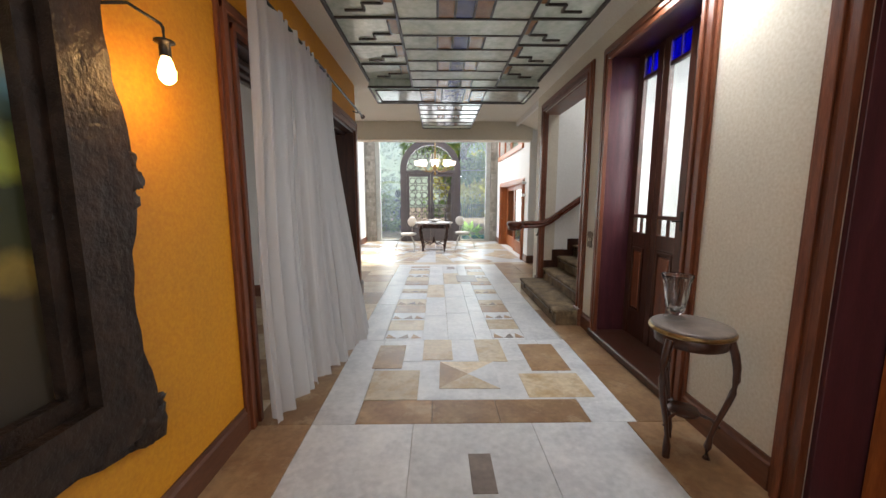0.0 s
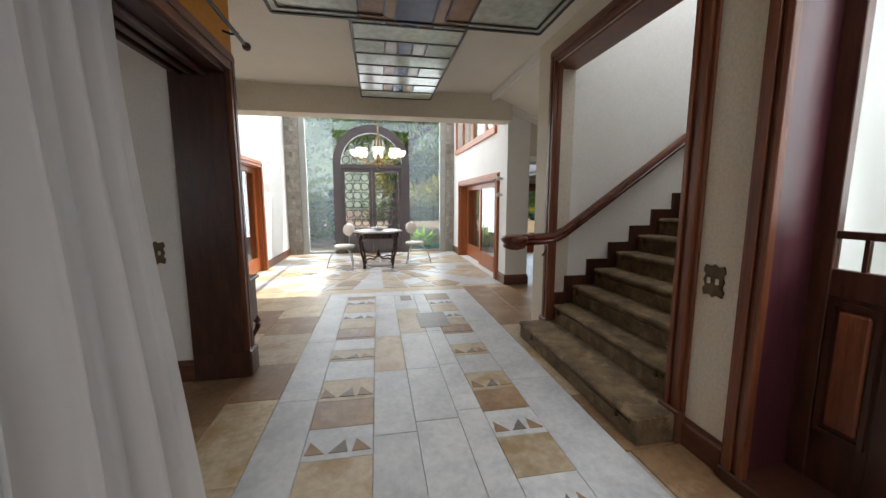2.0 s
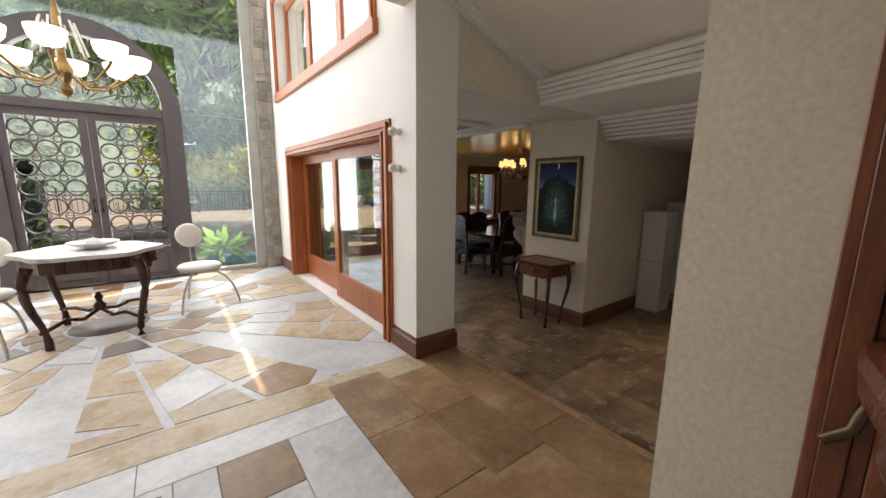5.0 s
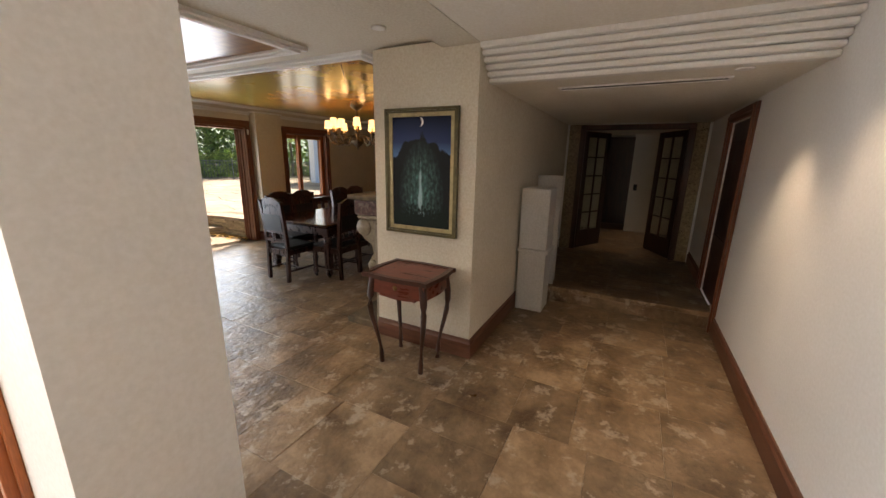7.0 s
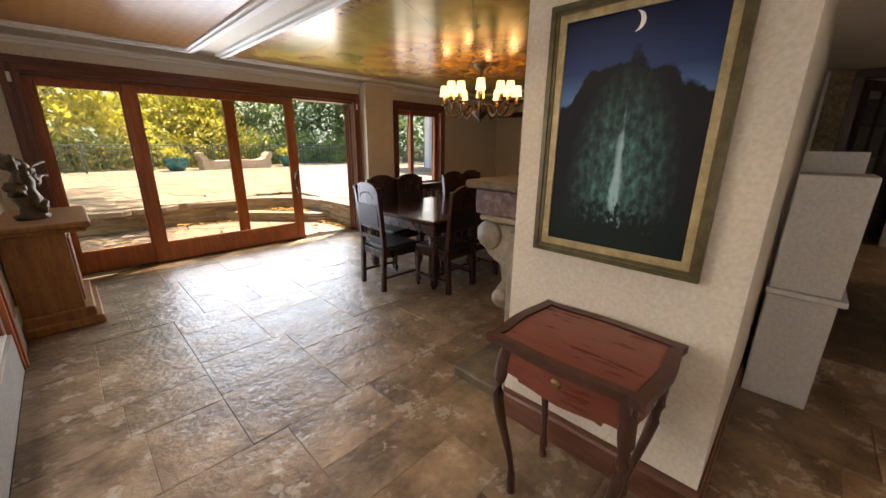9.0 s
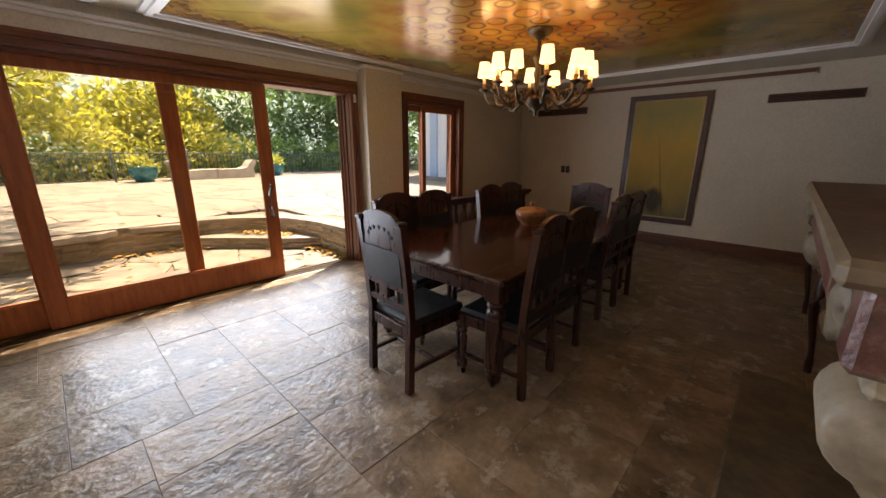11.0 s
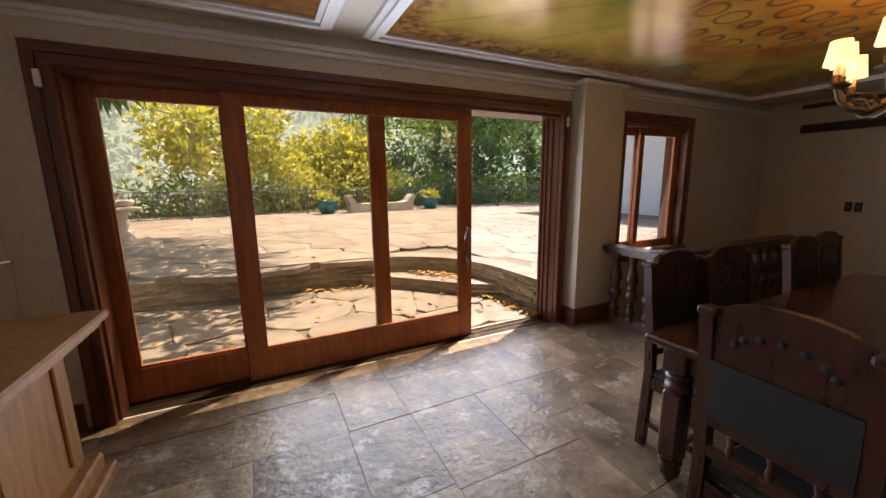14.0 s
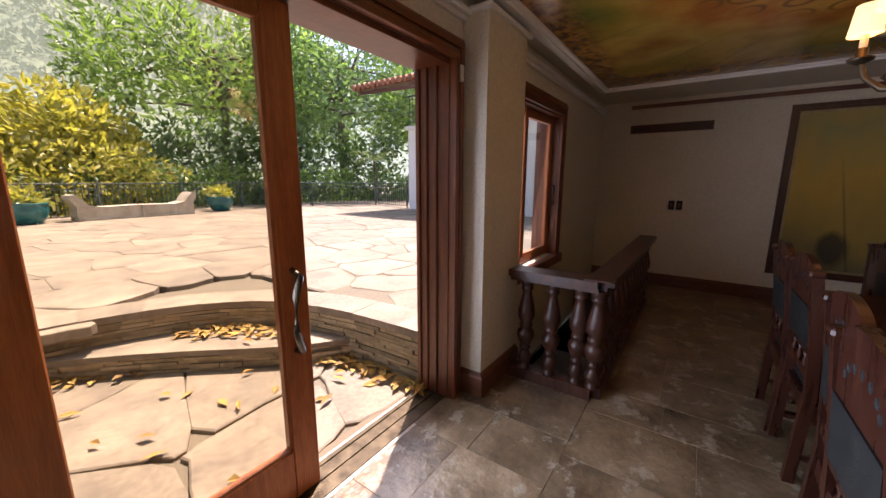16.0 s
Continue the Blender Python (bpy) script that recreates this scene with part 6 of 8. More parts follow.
# dining table
tb = thing("dining_table", "long polished reddish brown dining table with turned legs", "dining table")
part("tabletop", S().box(5.235, 7.74, 10.49, 11.76, 0.450, 0.490, 0.010), TABLEWOOD, tb)
part("top_moulding", S().box(5.27, 7.70, 10.53, 11.72, 0.432, 0.452, 0.006), TABLEWOOD, tb)
for x0, x1, y0, y1 in ((5.36, 7.62, 10.59, 10.62), (5.36, 7.62, 11.63, 11.66), (5.33, 5.36, 10.62, 11.63), (7.62, 7.65, 10.62, 11.63)):
    part("apron", S().box(x0, x1, y0, y1, 0.325, 0.434, 0.005), SEATWOOD, tb)
for x in (5.36, 7.62):
    for y in (10.60, 11.65):
        lg = part("leg", S().box(x - 0.055, x + 0.055, y - 0.055, y + 0.055, 0.31, 0.434, 0.006).lathe([(0.03, 0.31), (0.056, 0.30), (0.06, 0.28), (0.04, 0.265), (0.058, 0.25), (0.06, 0.22), (0.035, 0.205)], 16, pose(x, y, 0))
                  .box(x - 0.048, x + 0.048, y - 0.048, y + 0.048, -0.15, 0.21, 0.012).lathe([(0.05, -0.15), (0.055, -0.165), (0.035, -0.18), (0.05, -0.20), (0.045, -0.235), (0.028, -0.25)], 16, pose(x, y, 0)), SEATWOOD, tb)
        part("castor", S().lathe([(0.0, -0.012), (0.028, -0.012), (0.03, 0.0), (0.028, 0.012), (0.0, 0.012)], 12, pose(x, y, B + 0.031, 90)), BRONZE, lg)

# dining chairs
HOLESHADE = plain("openwork_shade", (0.006, 0.004, 0.004), 0.9)
def dining_chair(name, h, m, group):
    c = thing(name, "dark carved wooden dining chair with black leather seat and back", "chair", m, group)
    w = 0.20
    for sx in (-1, 1):
        pts = [(sx * w, -0.225, 0), (sx * w, -0.215, 0.25), (sx * w, -0.205, 0.47), (sx * w, -0.225, 0.75), (sx * w, -0.26, h - 0.07)]
        sh = S()
        sh.add([(x + a * 0.021, y + b * 0.022, z) for x, y, z in pts for a, b in ((-1, -1), (1, -1), (1, 1), (-1, 1))],
               [(4 * k + e, 4 * k + (e + 1) % 4, 4 * k + 4 + (e + 1) % 4, 4 * k + 4 + e) for k in range(len(pts) - 1) for e in range(4)] + [(3, 2, 1, 0), (16, 17, 18, 19)])
        part("back_leg", sh, SEATWOOD, c)
        part("post_cap", S().box(sx * w - 0.03, sx * w + 0.03, -0.29, -0.23, h - 0.075, h - 0.045, 0.008), SEATWOOD, c)
        part("front_leg", S().box(sx * w - 0.024, sx * w + 0.024, 0.195, 0.243, 0.33, 0.43, 0.004).lathe([(0.022, 0.33), (0.028, 0.315), (0.018, 0.30), (0.026, 0.27), (0.020, 0.15), (0.016, 0.10), (0.024, 0.085), (0.02, 0.06)], 10, pose(sx * w, 0.219, 0)).box(sx * w - 0.021, sx * w + 0.021, 0.198, 0.24, 0.045, 0.10, 0.004).lathe([(0.012, 0.05), (0.02, 0.03), (0.016, 0.0)], 10, pose(sx * w, 0.219, 0)), SEATWOOD, c)
        part("side_stretcher", S().box(sx * w - 0.012, sx * w + 0.012, -0.21, 0.21, 0.13, 0.155, 0.004), SEATWOOD, c)
    part("cross_stretcher", S().box(-w, w, -0.02, 0.005, 0.13, 0.155, 0.004), SEATWOOD, c)
    part("seat_rail", S().box(-w + 0.02, w - 0.02, -0.22, -0.19, 0.36, 0.43, 0.004).box(-w + 0.02, w - 0.02, 0.205, 0.235, 0.36, 0.43, 0.004).box(-w - 0.015, -w + 0.015, -0.2, 0.2, 0.36, 0.43, 0.004).box(w - 0.015, w + 0.015, -0.2, 0.2, 0.36, 0.43, 0.004), SEATWOOD, c)
    part("seat", S().box(-w - 0.015, w + 0.015, -0.195, 0.25, 0.425, 0.475, 0.018), LEATHER, c, "black leather seat pad")
    def back(z):
        return -0.212 - max(0.0, (z - 0.47)) * 0.075
    part("lower_rail", S().box(-w, w, back(0.55) - 0.012, back(0.55) + 0.012, 0.535, 0.575, 0.004), SEATWOOD, c)
    part("mid_rail", S().box(-w, w, back(0.67) - 0.013, back(0.67) + 0.013, 0.655, 0.695, 0.004), SEATWOOD, c)
    for x in (-0.11, 0.0, 0.11):
        part("spindle", S().lathe([(0.006, 0.57), (0.014, 0.60), (0.008, 0.62), (0.014, 0.645), (0.006, 0.66)], 8, pose(x, back(0.61), 0)), SEATWOOD, c)
    part("back_pad", S().add([(x, back(z) + d, z) for z in (0.69, h - 0.225) for x in (-w + 0.022, w - 0.022) for d in (-0.02, 0.02)], [(0, 1, 3, 2), (4, 6, 7, 5), (0, 4, 5, 1), (2, 3, 7, 6), (0, 2, 6, 4), (1, 5, 7, 3)]), LEATHER, c, "black leather back panel")
    zb = h - 0.23
    top = [(-w, zb), (w, zb), (w, h - 0.06)] + [(w * 0.9 * math.cos(math.pi * i / 14), h - 0.065 + 0.065 * math.sin(math.pi * i / 14)) for i in range(15)] + [(-w, h - 0.06)]
    mc = Matrix(((1, 0, 0, 0), (0, -0.075, -1, back(zb) + zb * 0.075), (0, 1, 0, 0), (0, 0, 0, 1)))
    part("crest", S().prism(top, -0.014, 0.014, mc), SEATWOOD, c)
    sh = S()
    # black discs laid on the crest stand for the shade in its carved openings
    for i in range(7):
        a = math.pi * (i + 0.5) / 7
        for q in (0.0145, -0.0145):
            part("pierced_hole", S().lathe([(0.014, -0.003), (0.014, 0.0005), (0.0, 0.0008)], 8, mc @ Matrix.Translation((0.12 * math.cos(a), h - 0.16 + 0.06 * math.sin(a), q)) @ pose(0, 0, 0, 0 if q > 0 else 180)), HOLESHADE, c)
    return c


_g1 = "chairs round the dining table"
dining_chair("dining_chair", 1.13, pose(5.19, 11.13, B, 0, 0, -93), _g1)
sc2 = dining_chair("dining_chair", 1.11, pose(5.69, 11.67, B, 0, 0, 180), _g1)
for x, y, a in ((6.10, 11.61, 178), (6.95, 11.57, 181), (7.38, 11.59, 180), (5.57, 10.64, 3), (6.04, 10.67, -2), (7.0, 10.72, 1), (7.42, 10.72, 0), (7.74, 11.13, 90)):
    copy_thing(sc2, pose(x, y, B, 0, 0, a))

# tureen
CLAY = material("glazed_clay", (0.36, 0.17, 0.07), (0.24, 0.10, 0.04), rough=0.3, scale=9, fine=60, bump=0.05)
tu = thing("tureen", "brown glazed clay tureen with a lid on the dining table", "tureen", pose(6.76, 11.19, 0.491))
part("bowl", S().lathe([(0.0, 0.0), (0.08, 0.0), (0.085, 0.012), (0.13, 0.05), (0.15, 0.10), (0.148, 0.125), (0.14, 0.12), (0.0, 0.06)], 28), CLAY, tu)
part("lid", S().lathe([(0.15, 0.122), (0.152, 0.13), (0.12, 0.155), (0.05, 0.175), (0.02, 0.18), (0.018, 0.195), (0.028, 0.21), (0.018, 0.225), (0.0, 0.228)], 28), CLAY, tu)
for sx in (-1, 1):
    part("handle", S().tube([(sx * 0.14, -0.03, 0.095), (sx * 0.18, -0.02, 0.10), (sx * 0.18, 0.02, 0.10), (sx * 0.14, 0.03, 0.095)], 0.010, 8), CLAY, tu)

# chandelier
SHADE = bpy.data.materials.new("lit_parchment")
SHADE.use_nodes = True
_b = SHADE.node_tree.nodes["Principled BSDF"]
_b.inputs["Base Color"].default_value, _b.inputs["Roughness"].default_value = hexc(0.85, 0.62, 0.30), 0.8
_b.inputs["Emission Color"].default_value, _b.inputs["Emission Strength"].default_value = hexc(1.0, 0.66, 0.26), 0.75
HOT = glowing("lamp_core", (1.0, 0.82, 0.5), 7)
cd2 = thing("chandelier", "bronze chandelier with twelve lit cream shades on scrolled arms", "chandelier", pose(6.90, 11.31, 0))
part("canopy", S().lathe([(0.015, 2.13), (0.06, 2.16), (0.10, 2.185), (0.11, 2.205), (0.11, 2.222)], 20), BRONZE, cd2)
part("stem", S().lathe([(0.0, 1.49), (0.018, 1.50), (0.012, 1.53), (0.06, 1.57), (0.11, 1.62), (0.12, 1.65), (0.07, 1.68), (0.03, 1.70), (0.022, 1.80), (0.035, 1.86), (0.02, 1.92), (0.045, 1.98), (0.05, 2.0), (0.016, 2.02), (0.022, 2.06), (0.014, 2.10), (0.018, 2.15)], 16), BRONZE, cd2)
for i in range(12):
    a = 2 * math.pi * (i + 0.3) / 12
    c, s = math.cos(a), math.sin(a)
    R = 0.48 if i % 2 == 0 else 0.43
    dz = 0.0 if i % 2 == 0 else 0.03
    part("arm", S().tube([(c * q, s * q, z + dz * q) for q, z in ((0.05, 1.66), (0.12, 1.72), (0.19, 1.70), (0.25, 1.61), (0.32, 1.57), (R - 0.08, 1.585), (R - 0.025, 1.64), (R, 1.72))], [0.012, 0.014, 0.012, 0.016, 0.018, 0.015, 0.012, 0.010], 8), BRONZE, cd2)
    part("scroll", S().tube([(c * q, s * q, z) for q, z in ((0.28, 1.60), (0.32, 1.66), (0.38, 1.67), (0.40, 1.63), (0.37, 1.61))], 0.009, 6), BRONZE, cd2)
    part("cup", S().lathe([(0.008, 1.70), (0.045, 1.72), (0.048, 1.73), (0.018, 1.74), (0.022, 1.77), (0.016, 1.775)], 12, pose(c * R, s * R, dz)), BRONZE, cd2)
    part("candle", S().lathe([(0.014, 1.77), (0.014, 1.85), (0.0, 1.855)], 10, pose(c * R, s * R, dz)), CREAM, cd2)
    part("shade", S().lathe([(0.062, 1.83), (0.046, 1.955), (0.043, 1.955), (0.059, 1.83)], 16, pose(c * R, s * R, dz)), SHADE, cd2, "cream shade, lit from within")
    part("bulb", S().lathe([(0.010, 1.855), (0.016, 1.88), (0.010, 1.91), (0.0, 1.915)], 8, pose(c * R, s * R, dz)), HOT, cd2)
for i in range(4):
    a = math.pi * i / 2 + 0.4
    _pl = bpy.data.lights.new("chandelier_light", "POINT"); _pl.energy, _pl.color, _pl.shadow_soft_size = 0.3, (1.0, 0.62, 0.28), 0.05
    new("chandelier_light", _pl).location = (6.88 + 0.45 * math.cos(a), 11.34 + 0.45 * math.sin(a), 2.02)

# painting, vents, switches on the end wall
def _ochre(n, l, tc, sep):
    gen = tc.outputs["Generated"]
    y, z = sep.outputs["Y"], sep.outputs["Z"]
    base = rampn(n, l, mathn(n, l, "ADD", z, mathn(n, l, "MULTIPLY", mathn(n, l, "SUBTRACT", noisen(n, l, gen, 3), 0.5), 0.5)), [(0.0, (0.16, 0.14, 0.07)), (0.3, (0.36, 0.25, 0.06)), (0.6, (0.52, 0.34, 0.07)), (0.9, (0.34, 0.30, 0.11)), (1.0, (0.40, 0.30, 0.10))])
    d = mathn(n, l, "SQRT", mathn(n, l, "ADD", mathn(n, l, "POWER", mathn(n, l, "MULTIPLY", mathn(n, l, "SUBTRACT", y, 0.52), 2.0), 2), mathn(n, l, "POWER", mathn(n, l, "MULTIPLY", mathn(n, l, "SUBTRACT", z, 0.14), 2.6), 2)))
    body = mathn(n, l, "MULTIPLY", mathn(n, l, "SUBTRACT", mathn(n, l, "ADD", 0.34, mathn(n, l, "MULTIPLY", mathn(n, l, "SUBTRACT", noisen(n, l, gen, 6), 0.5), 0.25)), d), 7, True)
    neck = mathn(n, l, "MULTIPLY", mathn(n, l, "SUBTRACT", 0.018, mathn(n, l, "ABSOLUTE", mathn(n, l, "SUBTRACT", y, mathn(n, l, "ADD", 0.36, mathn(n, l, "MULTIPLY", z, 0.3))))), 70, True)
    neck = mathn(n, l, "MULTIPLY", neck, mathn(n, l, "MULTIPLY", mathn(n, l, "SUBTRACT", 0.72, z), 5, True))
    return mixn(n, l, mathn(n, l, "MULTIPLY", mathn(n, l, "ADD", body, mathn(n, l, "MULTIPLY", neck, 0.5), True), 0.85), base, (0.035, 0.035, 0.03))


OCHRE = painted(bpy.data.materials.new("ochre_canvas"), _ochre)
OCHRE.node_tree.nodes["Principled BSDF"].inputs["Roughness"].default_value = 0.6
framed("tall_painting", "tall ochre painting of a cello in a dark wooden frame", "x", 10.34, -1, 10.446, 11.547, 0.07, 2.02, 0.075, OCHRE, DARKWOOD, GILTI, "ochre canvas with a dark cello shape", 0.025)
for y0, y1, z0, z1 in ((8.985, 9.85, 1.80, 1.905), (12.25, 13.19, 1.81, 1.92)):
    t = thing("wall_vent", "dark slotted air vent high on the cream wall", "air vent", group="wall vents")
    part("backing", S().box(10.325, 10.340, y0, y1, z0, z1), BLACKMETAL, t)
    part("frame", S().ring([(y0, z0), (y1, z0), (y1, z1), (y0, z1)], [(y0 + 0.015, z0 + 0.015), (y1 - 0.015, z0 + 0.015), (y1 - 0.015, z1 - 0.015), (y0 + 0.015, z1 - 0.015)], 0, 0.012, Matrix(((0, 0, -1, 10.325), (1, 0, 0, 0), (0, 1, 0, 0), (0, 0, 0, 1)))), BASEB, t)
    for k in range(4):
        zz = z0 + 0.025 + 0.018 * k
        part("slat", S().box(10.313, 10.326, y0 + 0.015, y1 - 0.015, zz, zz + 0.006), BASEB, t)
t = thing("linear_vent", "long dark air slot below the ceiling moulding", "air vent")
part("slot", S().box(10.310, 10.335, 9.45, 13.2, 2.125, 2.18), BASEB, t)
part("frame", S().box(10.305, 10.340, 9.43, 13.22, 2.11, 2.127, 0.003).box(10.305, 10.340, 9.43, 13.22, 2.179, 2.195, 0.003), CREAM, t)
for yy in (12.515, 12.605):
    t = thing("wall_socket", "small dark switch plate on the cream wall", "switch", group="dining room switches")
    part("plate", S().box(10.328, 10.340, yy - 0.035, yy + 0.035, 0.79, 0.91, 0.004), BLACKMETAL, t)
    part("button", S().box(10.322, 10.329, yy - 0.014, yy + 0.014, 0.82, 0.88, 0.002), BASEB, t)

# fireplace
REDM = material("red_breccia", (0.22, 0.14, 0.10), (0.06, 0.024, 0.020), rough=0.32, scale=22, fine=60, bump=0.25, third=(0.105, 0.038, 0.030), detail=10)
PALE = material("pale_carved_stone", (0.31, 0.265, 0.19), (0.18, 0.145, 0.10), rough=0.5, scale=7, fine=40, bump=0.15)
BRICK = material("red_brick", (0.24, 0.085, 0.045), (0.13, 0.045, 0.028), rough=0.85, scale=9, fine=50, bump=0.3, spread=0.2)
MOSS = material("weathered_stone", (0.17, 0.125, 0.075), (0.085, 0.065, 0.04), rough=0.6, scale=8, fine=40, bump=0.2)
fp = thing("fireplace", "old carved stone fireplace with red marble mantel and brick hearth", "fireplace")
part("chimney_base", wall_cells("y", 8.30, 9.02, 4.62, 6.38, B, 1.0, [(4.92, 5.88, -1, 0.56)]), MOSS, fp)
fb = part("firebox", S().box(4.92, 5.88, 8.36, 8.42, B, 0.56).box(4.88, 4.93, 8.42, 9.015, B, 0.56).box(5.87, 5.92, 8.42, 9.015, B, 0.56), MOSS, fp)
def brick_rows(u0, u1, z0, z1, place):
    z, odd = z0, 0
    while z < z1 - 0.03:
        u = u0 - 0.11 * odd
        while u < u1:
            a, b = max(u, u0), min(u + 0.215, u1)
            if b - a > 0.03:
                part("brick", place(a + 0.005, b - 0.005, z + 0.005, z + 0.063), BRICK, fb)
            u += 0.22
        z, odd = z + 0.068, 1 - odd
brick_rows(4.92, 5.88, B, 0.55, lambda a, b, c, d: S().box(a, b, 8.41, 8.44, c, d, 0.004))
brick_rows(8.42, 9.01, B, 0.55, lambda a, b, c, d: S().box(4.925, 4.95, a, b, c, d, 0.004))
brick_rows(8.42, 9.01, B, 0.55, lambda a, b, c, d: S().box(5.85, 5.875, a, b, c, d, 0.004))
part("hearth", S().box(4.42, 6.60, 8.98, 9.45, B - 0.01, -0.215, 0.012), MOSS, fp)
for x0, x1, s0, s1 in ((4.42, 4.74, 4.76, 4.92), (6.06, 6.38, 5.88, 6.04)):
    part("jamb", S().box(x0, x1, 9.0, 9.07, -0.215, 0.78, 0.01), PALE, fp)
    part("inner_frame", S().box(s0, s1, 9.0, 9.035, -0.215, 0.56, 0.006).box(s0 + 0.045, s1 - 0.045, 9.03, 9.05, -0.215, 0.54, 0.006), PALE, fp)
    xm, hw = (x0 + x1) / 2, 0.08
    prof = [(9.07, 0.30), (9.12, 0.28), (9.20, 0.33), (9.19, 0.40), (9.15, 0.46), (9.17, 0.55), (9.26, 0.60), (9.32, 0.68), (9.31, 0.76), (9.24, 0.80), (9.0, 0.80), (9.0, 0.30)]
    mm = Matrix(((0, 0, 1, 0), (1, 0, 0, 0), (0, 1, 0, 0), (0, 0, 0, 1)))
    part("corbel", S().prism(prof, xm - hw, xm + hw, mm), PALE, fp)
    for (cy, cz, r) in ((9.255, 0.715, 0.085), (9.155, 0.345, 0.055)):
        part("volute", S().lathe([(0.0, -0.015), (r * 0.45, -0.015), (r * 0.6, 0.0), (r * 0.9, 0.0), (r, 0.012), (r, 2 * hw + 0.03), (r * 0.6, 2 * hw + 0.045), (0.0, 2 * hw + 0.05)], 20, pose(xm - hw - 0.02, cy, cz, 0, 90)), PALE, fp)
part("frieze", S().box(4.75, 6.05, 9.0, 9.06, 0.56, 0.78, 0.01).box(4.93, 5.87, 9.05, 9.085, 0.54, 0.60, 0.008), PALE, fp)
part("keystone", S().box(5.36, 5.46, 9.07, 9.10, 0.54, 0.64, 0.008), BLACKMETAL, fp)
part("bed_moulding", S().box(4.50, 6.28, 8.98, 9.28, 0.775, 0.80, 0.008).box(4.46, 6.32, 8.98, 9.31, 0.80, 0.835, 0.012), PALE, fp)
part("mantel_fascia", S().box(4.46, 6.34, 8.98, 9.34, 0.835, 0.985, 0.012), REDM, fp, "red breccia marble band")
part("mantel_shelf", S().box(4.41, 6.40, 8.98, 9.38, 0.985, 1.03, 0.012), MOSS, fp)
for i, xx in enumerate((6.18, 4.60)):
    sh = S()
    lump(sh, (xx, 9.335, 0.91), 0.07, 20 + i, (0.8, 0.3, 0.9))
    part("carved_leaf", sh, MOSS, fp)

# side table at the back and door
bt = thing("back_table", "low dark wooden table with curved legs beside the fireplace", "side table")
part("top", S().box(6.86, 8.42, 8.50, 9.24, 0.435, 0.47, 0.01), DARKWOOD, bt)
part("apron", S().box(6.93, 8.35, 8.56, 9.18, 0.35, 0.436, 0.008), DARKWOOD, bt)
for x in (6.97, 8.31):
    for y in (8.59, 9.15):
        pts, rs = cabriole(x, y, B, 0.42, (1 if x > 7.5 else -1) * 0.7, (1 if y > 8.8 else -1) * 0.7, 0.036, 0.016, 0.05)
        part("leg", S().tube(pts, rs, 8), DARKWOOD, bt)
kd = thing("door_8", "open dark doorway with a brown wooden casing", "door", kind="structure")
_m = level("y", 8.30, 1)
casing(kd, 9.05, 10.30, B, 1.92, 0.12, _m, DARKWOOD, DARKWOOD)
lining(kd, 9.17, 10.18, B, 1.80, -0.24, 0.0, _m, DARKWOOD, DARKWOOD)
part("door_leaf", S().box(9.20, 9.72, -0.22, -0.18, B, 1.78, 0.004, _m), DARKWOOD, kd)
framed("small_picture", "brown framed picture beside the chimney breast", "y", 8.30, 1, 7.85, 8.53, 0.90, 1.765, 0.05, ORN, DARKWOOD, GILTI, "brown canvas")

# balustrade round the stairwell
bs = thing("balustrade", "dark wooden balustrade with turned balusters round the stairwell", "balustrade")
_bp = [(0.044, 0.000), (0.044, 0.023), (0.030, 0.033), (0.046, 0.059), (0.050, 0.086), (0.034, 0.125), (0.026, 0.145), (0.040, 0.155), (0.040, 0.165), (0.028, 0.175), (0.050, 0.211), (0.064, 0.251), (0.060, 0.284), (0.036, 0.310), (0.048, 0.320), (0.048, 0.337), (0.040, 0.350), (0.060, 0.389), (0.062, 0.429), (0.050, 0.488), (0.034, 0.554), (0.030, 0.581), (0.042, 0.594), (0.042, 0.607), (0.034, 0.614), (0.044, 0.627), (0.044, 0.660)]
_bal = S().lathe(_bp, 14).mesh("baluster", DARKWOOD)
_ends = [(6.92, 13.36), (6.92, 12.76), (9.30, 12.74)]
for (xa, ya), (xb, yb) in zip(_ends, _ends[1:]):
    ln = math.hypot(xb - xa, yb - ya)
    part("top_rail", bar(bar(S(), (xa, ya, 0.525), (xb, yb, 0.525), 0.17, 0.045), (xa, ya, 0.485), (xb, yb, 0.485), 0.09, 0.04), DARKWOOD, bs)
    part("bottom_rail", bar(S(), (xa, ya, B + 0.04), (xb, yb, B + 0.04), 0.11, 0.08), DARKWOOD, bs)
    n = max(2, round(ln / 0.20))
    for i in range(n):
        k = (i + 0.6) / (n + 0.2)
        part("baluster", _bal, None, bs, m=Matrix.Translation((xa + (xb - xa) * k, ya + (yb - ya) * k, B + 0.078)) @ Matrix.Diagonal((1, 1, 1.03, 1)))
part("corner_post", S().lathe([(r * 1.1, B + 0.078 + z * 1.03) for r, z in _bp], 16, pose(6.92, 12.76, 0)).box(6.83, 7.01, 12.67, 12.85, 0.548, 0.565, 0.006), DARKWOOD, bs)
baseboard("baseboard", [[(6.50, 13.56, B), (6.50, 13.39, B), (7.06, 13.39, B), (7.06, 13.56, B)], [(10.34, 13.56, B), (10.34, 8.30, B), (10.30, 8.30, B)], [(9.05, 8.30, B), (6.36, 8.30, B)], [(2.36, 8.36, B), (2.36, 8.06, B)][::-1], [(2.54, 13.56, B), (2.36, 13.56, B), (2.36, 11.97, B)][::-1]])

